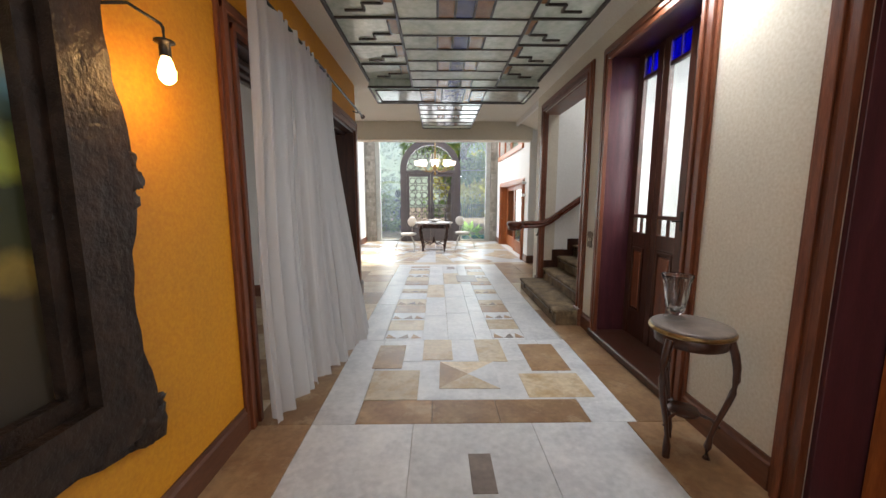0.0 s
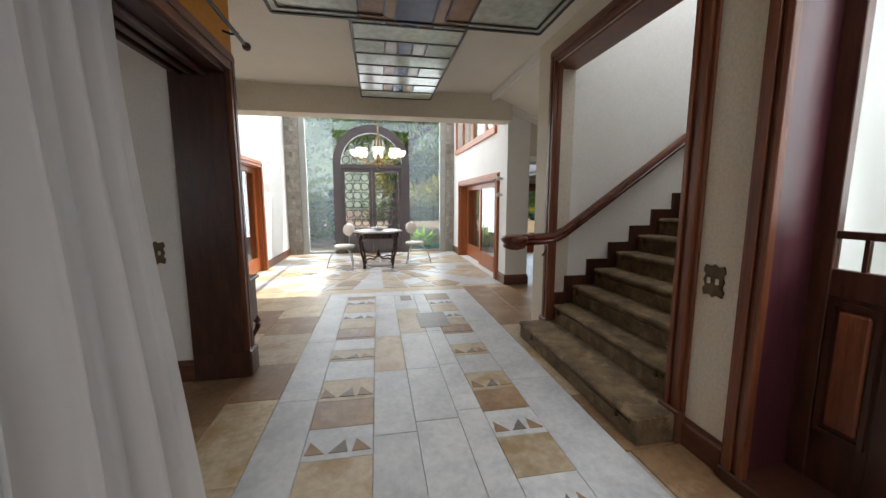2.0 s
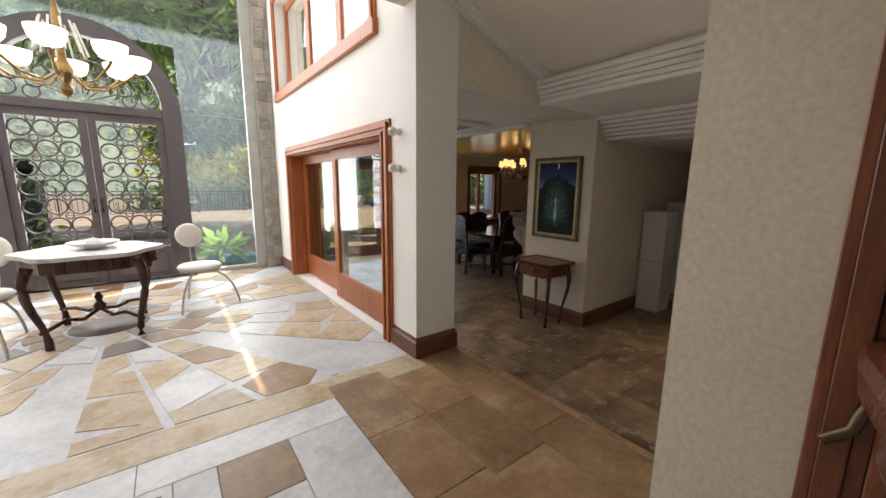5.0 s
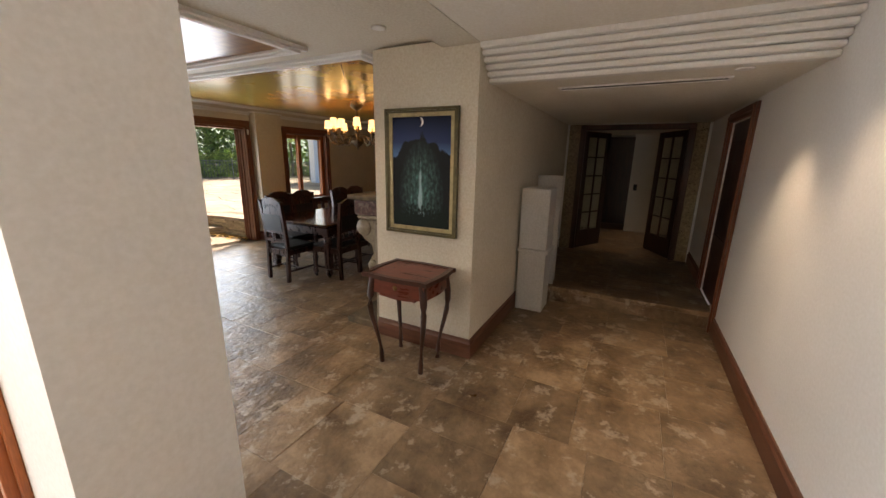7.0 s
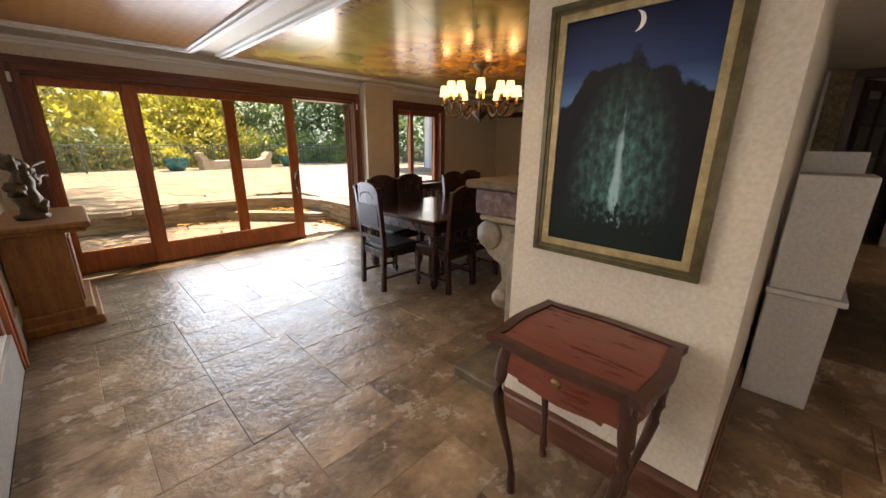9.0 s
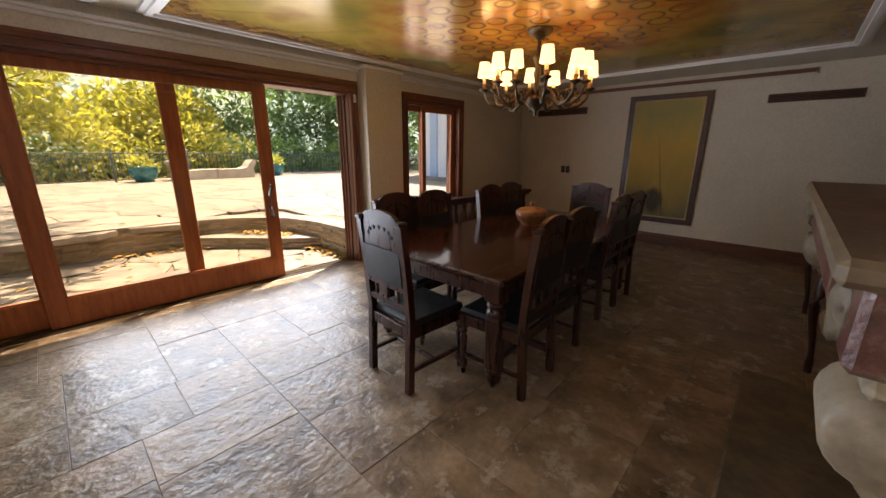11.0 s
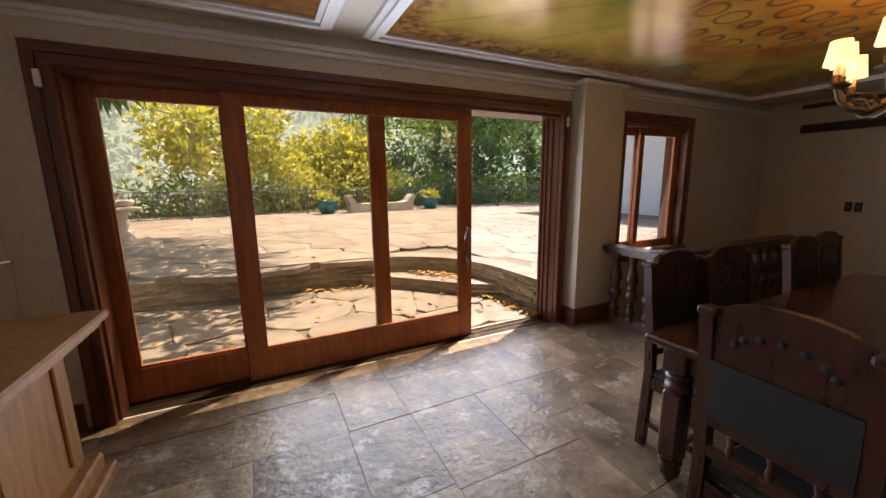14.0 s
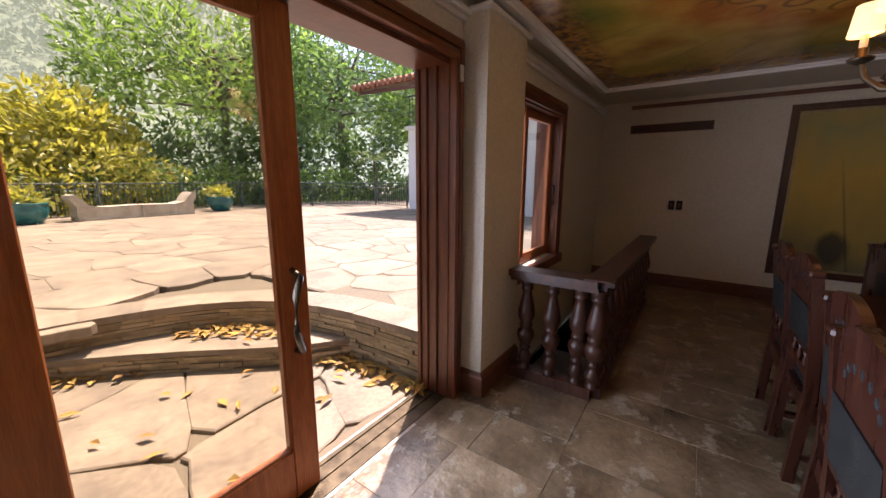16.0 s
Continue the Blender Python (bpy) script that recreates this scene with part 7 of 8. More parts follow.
# wooden console with a bronze ornament
SANDW = material("honey_wood", (0.34, 0.15, 0.035), (0.20, 0.08, 0.02), rough=0.62, scale=5, fine=40, stretch=(5, 5, 0.6), bump=0.06)
cs = thing("console", "heavy honey brown wooden console by the terrace door", "console table")
part("top", S().box(2.37, 2.90, 12.03, 13.06, 0.555, 0.60, 0.010).box(2.37, 2.87, 12.06, 13.03, 0.52, 0.556, 0.010), SANDW, cs)
part("body", S().box(2.37, 2.74, 12.14, 12.95, -0.14, 0.52, 0.006), SANDW, cs)
for y0, y1 in ((12.18, 12.28), (12.81, 12.91), (12.36, 12.73)):
    part("panel", S().box(2.735, 2.755, y0, y1, -0.08, 0.46, 0.006), SANDW, cs)
part("base", S().box(2.37, 2.80, 12.10, 12.99, -0.22, -0.13, 0.012).box(2.37, 2.84, 12.07, 13.02, B, -0.21, 0.012), SANDW, cs)
sh = S().lathe([(0.10, 0.0), (0.11, 0.03), (0.07, 0.05), (0.06, 0.10), (0.09, 0.16), (0.06, 0.24), (0.075, 0.30), (0.05, 0.36), (0.065, 0.42), (0.03, 0.47), (0.0, 0.48)], 16, pose(2.58, 12.45, 0.60))
for i in range(6):
    lump(sh, (2.58 + 0.05 * math.cos(i * 1.9), 12.45 + 0.08 * math.sin(i * 2.3), 0.70 + 0.07 * i), 0.06, 40 + i, (1, 1, 1))
sh.tube([(2.58, 12.45, 0.95), (2.66, 12.60, 1.02), (2.72, 12.72, 1.04)], 0.012, 6).tube([(2.58, 12.45, 0.85), (2.68, 12.62, 0.93), (2.72, 12.75, 0.92)], 0.010, 6)
thing("bronze_ornament", "dark bronze ornament with branches on the wooden console", "ornament", shape=sh, mat=BRONZE)
# small cabinet foot seen past the curtain opening
lc = thing("hall_cabinet", "dark wooden chest with curved feet against the hall wall", "chest")
part("body", S().box(-1.80, -1.40, 5.52, 6.10, 0.24, 0.66, 0.012), DARKWOOD, lc)
part("top", S().box(-1.82, -1.37, 5.50, 6.12, 0.66, 0.69, 0.008), DARKWOOD, lc)
for x, y in ((-1.43, 5.56), (-1.43, 6.05), (-1.77, 5.56), (-1.77, 6.05)):
    pts, rs = cabriole(x, y, 0.0, 0.26, 1 if x > -1.5 else -1, 0.3, 0.035, 0.016, 0.04)
    part("foot", S().tube(pts, rs, 8), DARKWOOD, lc)

# ---- outside ----
LEAFM = leaf_material("mango_leaf", (0.085, 0.145, 0.045), (0.25, 0.35, 0.11), (1.6, 1.8, 0.9))
LEAFY = leaf_material("yellow_green_leaf", (0.24, 0.25, 0.06), (0.52, 0.48, 0.12), (1.5, 1.5, 0.7))
LEAFD = leaf_material("dark_green_leaf", (0.07, 0.125, 0.05), (0.19, 0.27, 0.11), (1.4, 1.6, 0.9))
PALM = leaf_material("palm_leaf", (0.14, 0.20, 0.06), (0.30, 0.36, 0.11), (1.4, 1.5, 0.8))
BARK = material("grey_bark", (0.23, 0.18, 0.13), (0.10, 0.08, 0.06), rough=0.9, scale=6, fine=40, bump=0.6)
HILL = material("far_forest_haze", (0.15, 0.18, 0.115), (0.07, 0.10, 0.065), rough=0.95, scale=0.10, fine=1.2, bump=0.0, third=(0.11, 0.14, 0.09))
# haze of distance put into the surface as a pale greenish glow
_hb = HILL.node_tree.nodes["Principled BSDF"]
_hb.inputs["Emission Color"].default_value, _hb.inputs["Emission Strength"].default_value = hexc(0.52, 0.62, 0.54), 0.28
TEAL = material("teal_glaze", (0.02, 0.17, 0.17), (0.012, 0.09, 0.10), rough=0.25, scale=6, fine=40, bump=0.05)
FENCE = material("grey_green_fence", (0.10, 0.13, 0.12), rough=0.55, scale=8, fine=80, bump=0.05)
BENCH = material("pale_cast_stone", (0.52, 0.45, 0.35), (0.36, 0.30, 0.22), rough=0.85, scale=5, fine=40, bump=0.3)
LITTER = material("dry_leaf", (0.48, 0.30, 0.07), (0.28, 0.14, 0.03), rough=0.8, scale=3, fine=20, bump=0.0, spread=0.35)


def leaves(sh, centre, r, n, size, rng, squash=0.8, droop=0.0, slim=0.38):
    """A clump of folded leaves round a point."""
    cx, cy, cz = centre
    for _ in range(n):
        while True:
            p = Vector((rng.uniform(-1, 1), rng.uniform(-1, 1), rng.uniform(-1, 1)))
            if 0.05 < p.length < 1:
                break
        q = Vector((cx, cy, cz)) + Vector((p.x, p.y, p.z * squash)) * r
        d = (p.normalized() + Vector((rng.uniform(-1, 1), rng.uniform(-1, 1), rng.uniform(-0.6, 0.8) - droop)) * 0.9).normalized()
        s = size * rng.uniform(0.6, 1.3)
        a = d.cross(Vector((rng.uniform(-1, 1), rng.uniform(-1, 1), rng.uniform(-1, 1))))
        if a.length < 0.1:
            continue
        a = a.normalized() * s * slim * 0.5
        k = len(sh.v)
        up = d.cross(a).normalized() * s * 0.06
        sh.v += [tuple(q), tuple(q + d * s * 0.5 + a + up), tuple(q + d * s), tuple(q + d * s * 0.5 - a + up), tuple(q + d * s * 0.5 - up)]
        sh.f += [(k, k + 1, k + 2, k + 4), (k, k + 4, k + 2, k + 3)]
        sh.s += [False, False]


def far(x, y):
    """Sets things beyond the terrace's middle back to their true distance."""
    return (4.3 + 1.15 * (x - 4.3), 12 + 1.15 * (y - 12)) if y > 20 else (x, y)


def tree(name, label, x, y, z, h, r, mat, seed, n=5200, size=0.32, trunk=0.22, bare=0.35, lean=(0, 0), clumps=46, squash=0.75, droop=0.0, slim=0.38, low=()):
    rng = random.Random(seed)
    if y > 20:
        (x, y), h, r = far(x, y), h * 1.12, r * 1.12
    t = thing(name, label, "tree", pose(x, y, z))
    sh = S()
    top = Vector((lean[0], lean[1], h * 0.72))
    pts = [Vector((0, 0, -0.2)), Vector((rng.uniform(-.2, .2), rng.uniform(-.2, .2), h * 0.2)) + Vector((lean[0], lean[1], 0)) * 0.2, Vector((rng.uniform(-.3, .3), rng.uniform(-.3, .3), h * 0.45)) + Vector((lean[0], lean[1], 0)) * 0.55, top]
    sh.tube(pts, [trunk * 1.25, trunk, trunk * 0.75, trunk * 0.35], 10)
    crown, tips = S(), []
    for i in range(clumps):
        a, e = rng.uniform(0, 2 * math.pi), rng.uniform(-0.25, 1.0)
        q = math.sqrt(rng.uniform(0.12, 1.0))
        tip = Vector((top.x + r * q * math.cos(a), top.y + r * q * math.sin(a), h * bare + (h * (1 - bare)) * (0.5 + 0.5 * e) * (1 - 0.35 * q * q)))
        tips.append(tip)
        if i % 3 == 0:
            b = pts[2].lerp(top, rng.uniform(0, 0.9))
            mid = b.lerp(tip, 0.5) + Vector((rng.uniform(-.2, .2), rng.uniform(-.2, .2), rng.uniform(0, .35))) * r * 0.3
            sh.tube([b, mid, tip], [trunk * 0.34, trunk * 0.2, trunk * 0.07], 6)
    for tip in low:
        tip, b = Vector(tip), pts[1].lerp(pts[2], 0.6)
        sh.tube([b, b.lerp(tip, 0.5) + Vector((0, 0, 0.4)), tip], [trunk * 0.3, trunk * 0.18, trunk * 0.05], 6)
    part("trunk", sh, BARK, t)
    for tip in low:
        leaves(crown, tip, 0.62, 260, size, random.Random(seed + 70), squash, droop, slim)
    for tip in tips:
        leaves(crown, tip, r * rng.uniform(0.20, 0.36), n // clumps, size, rng, squash, droop, slim)
    me = bpy.data.meshes.new("crown")
    me.from_pydata(crown.v, [], crown.f)
    me.materials.append(mat)
    o = new("crown", me)
    o.parent = t
    return t


def palm(x, y, z, h, seed, fr=14, ln=1.5):
    rng = random.Random(seed)
    x, y = far(x, y)
    t = thing("palm", "young palm with arching pale green fronds", "palm", pose(x, y, z), group="palms")
    part("trunk", S().tube([(0, 0, -0.1), (0.05, 0.02, h * 0.5), (0.02, 0.05, h)], [0.10, 0.08, 0.07], 8), BARK, t)
    for i in range(fr):
        a = 2 * math.pi * i / fr + rng.uniform(-.2, .2)
        e = rng.uniform(0.25, 1.1)
        sh = S()
        prev = None
        for k in range(12):
            q = k / 11
            p = Vector((math.cos(a) * ln * q * math.cos(e * (1 - q * 0.7)), math.sin(a) * ln * q * math.cos(e * (1 - q * 0.7)), h + ln * (math.sin(e) * q - 0.55 * q * q)))
            side = Vector((-math.sin(a), math.cos(a), 0))
            wl = 0.34 * math.sin(math.pi * min(1, q * 0.9 + 0.12))
            for s in (-1, 1):
                d = Vector((math.cos(a), math.sin(a), 0)) * 0.14
                b = len(sh.v)
                sh.v += [tuple(p), tuple(p + d * 0.28), tuple(p + side * s * wl + d - Vector((0, 0, 0.10)))]
                sh.f.append((b, b + 1, b + 2)); sh.s.append(False)
            if prev is not None:
                sh.tube([prev, p], 0.008, 4)
            prev = p
        me = bpy.data.meshes.new("frond")
        me.from_pydata(sh.v, [], sh.f)
        me.materials.append(PALM)
        o = new("frond", me)
        o.parent = t
    return t


def hedge(name, label, path, w, h, n, size, mat, seed):
    rng = random.Random(seed)
    path = [(*far(x, y), z) for x, y, z in path]
    sh = S()
    for _ in range(n // 24):
        k = rng.uniform(0, len(path) - 1.001)
        i = int(k)
        p = Vector(path[i]).lerp(Vector(path[i + 1]), k - i)
        leaves(sh, (p.x + rng.uniform(-w, w), p.y + rng.uniform(-w, w), p.z + h * rng.uniform(0.05, 1) ** 1.2), 0.45, 24, size, rng)
    me = bpy.data.meshes.new(name)
    me.from_pydata(sh.v, [], sh.f)
    me.materials.append(mat)
    return tagged(new(name, me), label, "shrubs", kind="stuff")


G = 0.10
_tr = "leafy green tree with an uneven crown behind the terrace"
tree("mango_tree", "large mango tree with a thick pale trunk and long leaves", 0.5, 17.9, 0.0, 8.5, 3.5, LEAFM, 3, n=15000, size=0.34, trunk=0.23, bare=0.30, lean=(1.5, -0.3), clumps=100, droop=0.7, slim=0.26, low=((0.3, -0.3, 2.7), (0.8, -0.5, 2.75), (1.3, -0.3, 3.0), (1.75, -0.4, 3.15)))
tree("yellow_tree", "slender tree with yellow green leaves behind the fence", 2.8, 27.2, -0.6, 5.6, 2.3, LEAFY, 4, n=3600, trunk=0.12, bare=0.16, clumps=60, size=0.34, slim=0.5)
tree("yellow_tree", "slender tree with yellow green leaves behind the fence", 6.9, 28.6, -0.6, 4.4, 2.0, LEAFY, 5, n=5200, trunk=0.12, bare=0.16, clumps=60, size=0.34, slim=0.5)
tree("garden_tree", _tr, 12.5, 29.5, -0.4, 9.5, 4.2, LEAFM, 7, n=5200, trunk=0.24, bare=0.2, clumps=62, size=0.42)
tree("garden_tree", _tr, 18.0, 28.0, -0.4, 10.5, 4.6, LEAFD, 8, n=6500, trunk=0.26, bare=0.12, clumps=90, size=0.42)
tree("garden_tree", _tr, 23.5, 25.0, -0.4, 11.0, 4.8, LEAFM, 9, n=9000, trunk=0.26, bare=0.10, clumps=90, size=0.42)
tree("garden_tree", _tr, 19.0, 36.0, -0.4, 11.5, 5.2, LEAFD, 10, n=5200, trunk=0.28, bare=0.15, clumps=80, size=0.55)
tree("garden_tree", _tr, 28.5, 22.0, -0.4, 11.0, 5.0, LEAFD, 11, n=8000, trunk=0.28, bare=0.08, clumps=80, size=0.5)
tree("garden_tree", _tr, -13.5, 27.0, -0.4, 7.0, 3.6, LEAFD, 13, n=6000, trunk=0.24, bare=0.15, clumps=70, size=0.45)
palm(13.0, 26.2, 0.0, 1.1, 1, 18, 1.9)
palm(-2.6, 17.0, 0.0, 1.5, 2, 16, 1.2)
palm(16.6, 24.5, 0.0, 2.2, 4, 20, 1.3)
palm(-3.1, 18.2, 0.0, 1.9, 5, 16, 1.3)
hedge("far_shrubs", "dense mixed shrubs on the slope behind the fence", [(0, 25.8, -0.7), (4, 26.4, -0.5), (10, 27.0, -0.4), (16, 25.6, -0.3), (21, 21.5, -0.2), (25, 16.5, 0)], 0.8, 1.9, 17000, 0.26, LEAFM, 21)
hedge("back_shrubs", "tall dark green thicket behind the fence", [(8, 29.5, -0.5), (13, 28.8, -0.4), (18, 26.6, -0.3), (24, 21.0, -0.2)], 1.2, 4.0, 15000, 0.34, LEAFD, 27)
hedge("yellow_shrubs", "yellow green shrubs behind the fence", [(1.5, 25.6, -0.4), (5, 25.9, -0.4), (9, 26.2, -0.4)], 0.7, 2.4, 6000, 0.24, LEAFY, 22)
hedge("front_shrubs", "green shrubs outside the tall glass front", [(-4.6, 15.6, 0), (-3.0, 16.0, 0), (-2.2, 16.4, 0)], 0.5, 1.3, 3500, 0.20, LEAFM, 23)
hedge("door_shrubs", "green shrubs in the small court beside the garden door", [(2.65, 1.9, 0), (2.62, 2.6, 0), (2.65, 3.1, 0)], 0.14, 1.0, 900, 0.13, LEAFM, 24)

# wooded hillside
rng = random.Random(2)
hs, nx, ny = S(), 70, 24
hv = []
for j in range(ny + 1):
    for i in range(nx + 1):
        x, v = -150 + 300 * i / nx, j / ny
        y = 52 + 90 * v
        z = -4 + 78 * v ** 0.85 * (0.70 + 0.40 * noise.noise(Vector((x * 0.012, 3.1, 0)))) + 6.0 * noise.noise(Vector((x * 0.06, y * 0.06, 1))) * (0.3 + v) + 2.2 * noise.noise(Vector((x * 0.22, y * 0.22, 5)))
        hv.append((x, y, z))
hs.add(hv, [(j * (nx + 1) + i, j * (nx + 1) + i + 1, (j + 1) * (nx + 1) + i + 1, (j + 1) * (nx + 1) + i) for j in range(ny) for i in range(nx)], True)
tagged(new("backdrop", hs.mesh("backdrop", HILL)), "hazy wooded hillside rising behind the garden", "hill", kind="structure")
fs = S()
for _ in range(900):
    x, v = rng.uniform(-110, 110), rng.uniform(0.0, 0.8)
    i, j = int((x + 150) / 300 * nx), int(v * ny)
    p = Vector(hv[j * (nx + 1) + i])
    leaves(fs, (x, p.y, p.z + 1.5), rng.uniform(1.6, 3.4), 60, 0.8, rng, 0.7, 0, 0.6)
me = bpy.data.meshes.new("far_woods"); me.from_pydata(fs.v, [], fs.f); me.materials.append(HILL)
tagged(new("far_woods", me), "far woods in pale haze covering the hillside", "woods", kind="stuff")

# sunken landing before the doors: curved retaining wall and step
_arc = [(1.0, 16.2), (3.4, 16.15), (4.7, 16.12), (5.4, 15.95), (5.95, 15.6), (6.25, 15.1), (6.38, 14.5), (6.40, 13.82)]
def smooth(pts, n=5):
    out = []
    P = [Vector((*p, 0)) for p in pts]
    for i in range(len(P) - 1):
        a, b, c, d = P[max(i - 1, 0)], P[i], P[i + 1], P[min(i + 2, len(P) - 1)]
        for k in range(n):
            t = k / n
            out.append(0.5 * ((2 * b) + (c - a) * t + (2 * a - 5 * b + 4 * c - d) * t * t + (3 * b - a - 3 * c + d) * t ** 3))
    return [(p.x, p.y) for p in out] + [pts[-1]]
_arcs = smooth(_arc)
rw = thing("retaining_wall", "low curved wall of thin split stones round the sunken landing", "garden wall")
part("core", S().prism(_arcs + [(6.60, 13.82), (6.60, 16.6), (1.0, 16.6)], B - 0.05, G - 0.05), SOIL, rw)
def stone_course(parent, line, z0, z1, seed, dmin=0.0, dmax=0.03, hmin=0.018, hmax=0.04, lmin=0.12, lmax=0.42, mat=DRYSTONE, joined=None):
    rng = random.Random(seed)
    seg = [(Vector((*a, 0)), Vector((*b, 0))) for a, b in zip(line, line[1:])]
    tot = sum((b - a).length for a, b in seg)
    def at(s):
        for a, b in seg:
            L = (b - a).length
            if s <= L:
                return a.lerp(b, s / L), (b - a).normalized()
            s -= L
        return seg[-1][1], (seg[-1][1] - seg[-1][0]).normalized()
    z, sh = z0, S()
    while z < z1 - 0.005:
        h = min(rng.uniform(hmin, hmax), z1 - z)
        s = -rng.uniform(0, 0.2)
        while s < tot:
            L = rng.uniform(lmin, lmax)
            a, d = at(max(s, 0))
            b, d2 = at(min(s + L, tot))
            n = Vector((d.y, -d.x, 0)) * rng.uniform(dmin, dmax)
            bk = Vector((-d.y, d.x, 0)) * 0.04
            a2, b2 = a + d * 0.004, b - d2 * 0.004
            zz0, zz1 = z + 0.002, z + h - 0.002
            sh.add([(*(a2 + bk).xy, zz0), (*(b2 + bk).xy, zz0), (*(b2 + n).xy, zz0), (*(a2 + n).xy, zz0), (*(a2 + bk).xy, zz1), (*(b2 + bk).xy, zz1), (*(b2 + n * 0.8).xy, zz1), (*(a2 + n * 0.8).xy, zz1)],
                   [(0, 1, 2, 3), (4, 7, 6, 5), (0, 4, 5, 1), (1, 5, 6, 2), (2, 6, 7, 3), (3, 7, 4, 0)])
            s += L
        z += h
    o = part("split_stones", sh, mat, parent)
    tagged(o, kind="stuff")
    return o
stone_course(rw, _arcs, B, G - 0.045, 31)
_stepc = smooth([(4.75, 16.10), (5.10, 15.80), (5.48, 15.42), (5.78, 15.08), (6.05, 14.80), (6.38, 14.55)])
stp = thing("curved_step", "curved stone step in the corner of the landing", "step")
part("core", S().prism(_stepc + [(6.36, 15.0), (6.2, 15.3), (5.9, 15.75), (5.4, 16.05)], B - 0.02, -0.155), SOIL, stp)
stone_course(stp, _stepc, B, -0.155, 32)
part("tread", S().prism([(x - 0.015, y - 0.02) for x, y in _stepc] + [(6.36, 14.98), (6.2, 15.28), (5.9, 15.73), (5.4, 16.03)], -0.155, -0.115), TERRACE, stp)


def voronoi(seeds, box, keep):
    """Polygons of the cells round the seeds, cut to a box."""
    x0, x1, y0, y1 = box
    out = []
    for i, (sx, sy) in enumerate(seeds):
        if not keep(sx, sy):
            continue
        poly = [(x0, y0), (x1, y0), (x1, y1), (x0, y1)]
        near = sorted((((ax - sx) ** 2 + (ay - sy) ** 2), ax, ay) for j, (ax, ay) in enumerate(seeds) if j != i)[:22]
        for _, ax, ay in near:
            mx, my, dx, dy = (sx + ax) / 2, (sy + ay) / 2, ax - sx, ay - sy
            new_p = []
            for k in range(len(poly)):
                p, q = poly[k], poly[(k + 1) % len(poly)]
                fp_, fq_ = (p[0] - mx) * dx + (p[1] - my) * dy, (q[0] - mx) * dx + (q[1] - my) * dy
                if fp_ <= 0:
                    new_p.append(p)
                if fp_ * fq_ < 0:
                    t = fp_ / (fp_ - fq_)
                    new_p.append((p[0] + (q[0] - p[0]) * t, p[1] + (q[1] - p[1]) * t))
            poly = new_p
            if len(poly) < 3:
                break
        if len(poly) >= 3:
            out.append((sx, sy, poly))
    return out


def flag(poly, z, gap, th, rng, rough=0.02):
    """A stone from a polygon: drawn in by the joint, edges broken, top rounded off."""
    cx, cy = sum(p[0] for p in poly) / len(poly), sum(p[1] for p in poly) / len(poly)
    pts = []
    for k in range(len(poly)):
        p, q = poly[k], poly[(k + 1) % len(poly)]
        L = math.hypot(q[0] - p[0], q[1] - p[1])
        if L < 0.06:
            pts.append(p)
            continue
        pts += [(p[0] + (q[0] - p[0]) * t, p[1] + (q[1] - p[1]) * t) for t in (0.12, 0.5, 0.88)]
    r = [((x + rng.uniform(-rough, rough)), (y + rng.uniform(-rough, rough))) for x, y in pts]
    def inn(g):
        o = []
        for x, y in r:
            d = math.hypot(x - cx, y - cy) or 1
            o.append((cx + (x - cx) * max(0.2, 1 - g / d), cy + (y - cy) * max(0.2, 1 - g / d)))
        return o
    a, b = inn(gap), inn(gap + 0.012)
    n = len(a)
    sh = S()
    vs = [(x, y, z - th) for x, y in a] + [(x, y, z - 0.008) for x, y in a] + [(x, y, z) for x, y in b]
    sh.add(vs, [(i, (i + 1) % n, n + (i + 1) % n, n + i) for i in range(n)] + [(n + i, n + (i + 1) % n, 2 * n + (i + 1) % n, 2 * n + i) for i in range(n)] + [tuple(range(2 * n, 3 * n))])
    return sh


rng = random.Random(77)
_seeds = []
for j in range(20):
    for i in range(26):
        _seeds.append((-3 + 0.78 * i + rng.uniform(-0.33, 0.33) + 0.4 * (j % 2), 13.4 + 0.74 * j + rng.uniform(-0.3, 0.3)))
def _inpit(x, y):
    return 1.9 < x < 6.62 and y < 16.12 and not (x > 6.4) and (x < 4.7 or (x - 4.7) ** 2 / 1.7 ** 2 + max(0, y - 14.4) ** 2 / 1.75 ** 2 < 1.0)
pav = thing("pavement", "irregular sandstone flags of the sunny terrace", "pavement", kind="structure")
_cells = voronoi(_seeds, (-4, 18, 12.65, 28.5), lambda x, y: not _inpit(x, y) and (y > 16.25 or x > 6.55 or x < 1.85))
_near = sorted(_cells, key=lambda c: (c[0] - 5.5) ** 2 + (c[1] - 16.5) ** 2)
_rest = S()
for k, (sx, sy, poly) in enumerate(_near):
    if sx < 13.6 or sy > 20:
        poly = [(max(x, 6.62) if sy < 16.1 and sx > 6.4 else x, max(y, 13.84) if sx > 1.9 else y) for x, y in poly]
        poly = [(min(x, 1.9) if sx < 1.9 and sy < 16.2 else x, y) for x, y in poly]
        zz = (G if (sx > 1.9 or sy > 17.2) else 0.0) + rng.uniform(-0.004, 0.004)
        f = flag(poly, zz, 0.010, 0.08, rng)
        if k < 290:
            part("flagstone", f, TERRACE, pav)
        else:
            _rest.add(f.v, f.f)
tagged(part("far_flagstones", _rest, TERRACE, pav), kind="stuff")
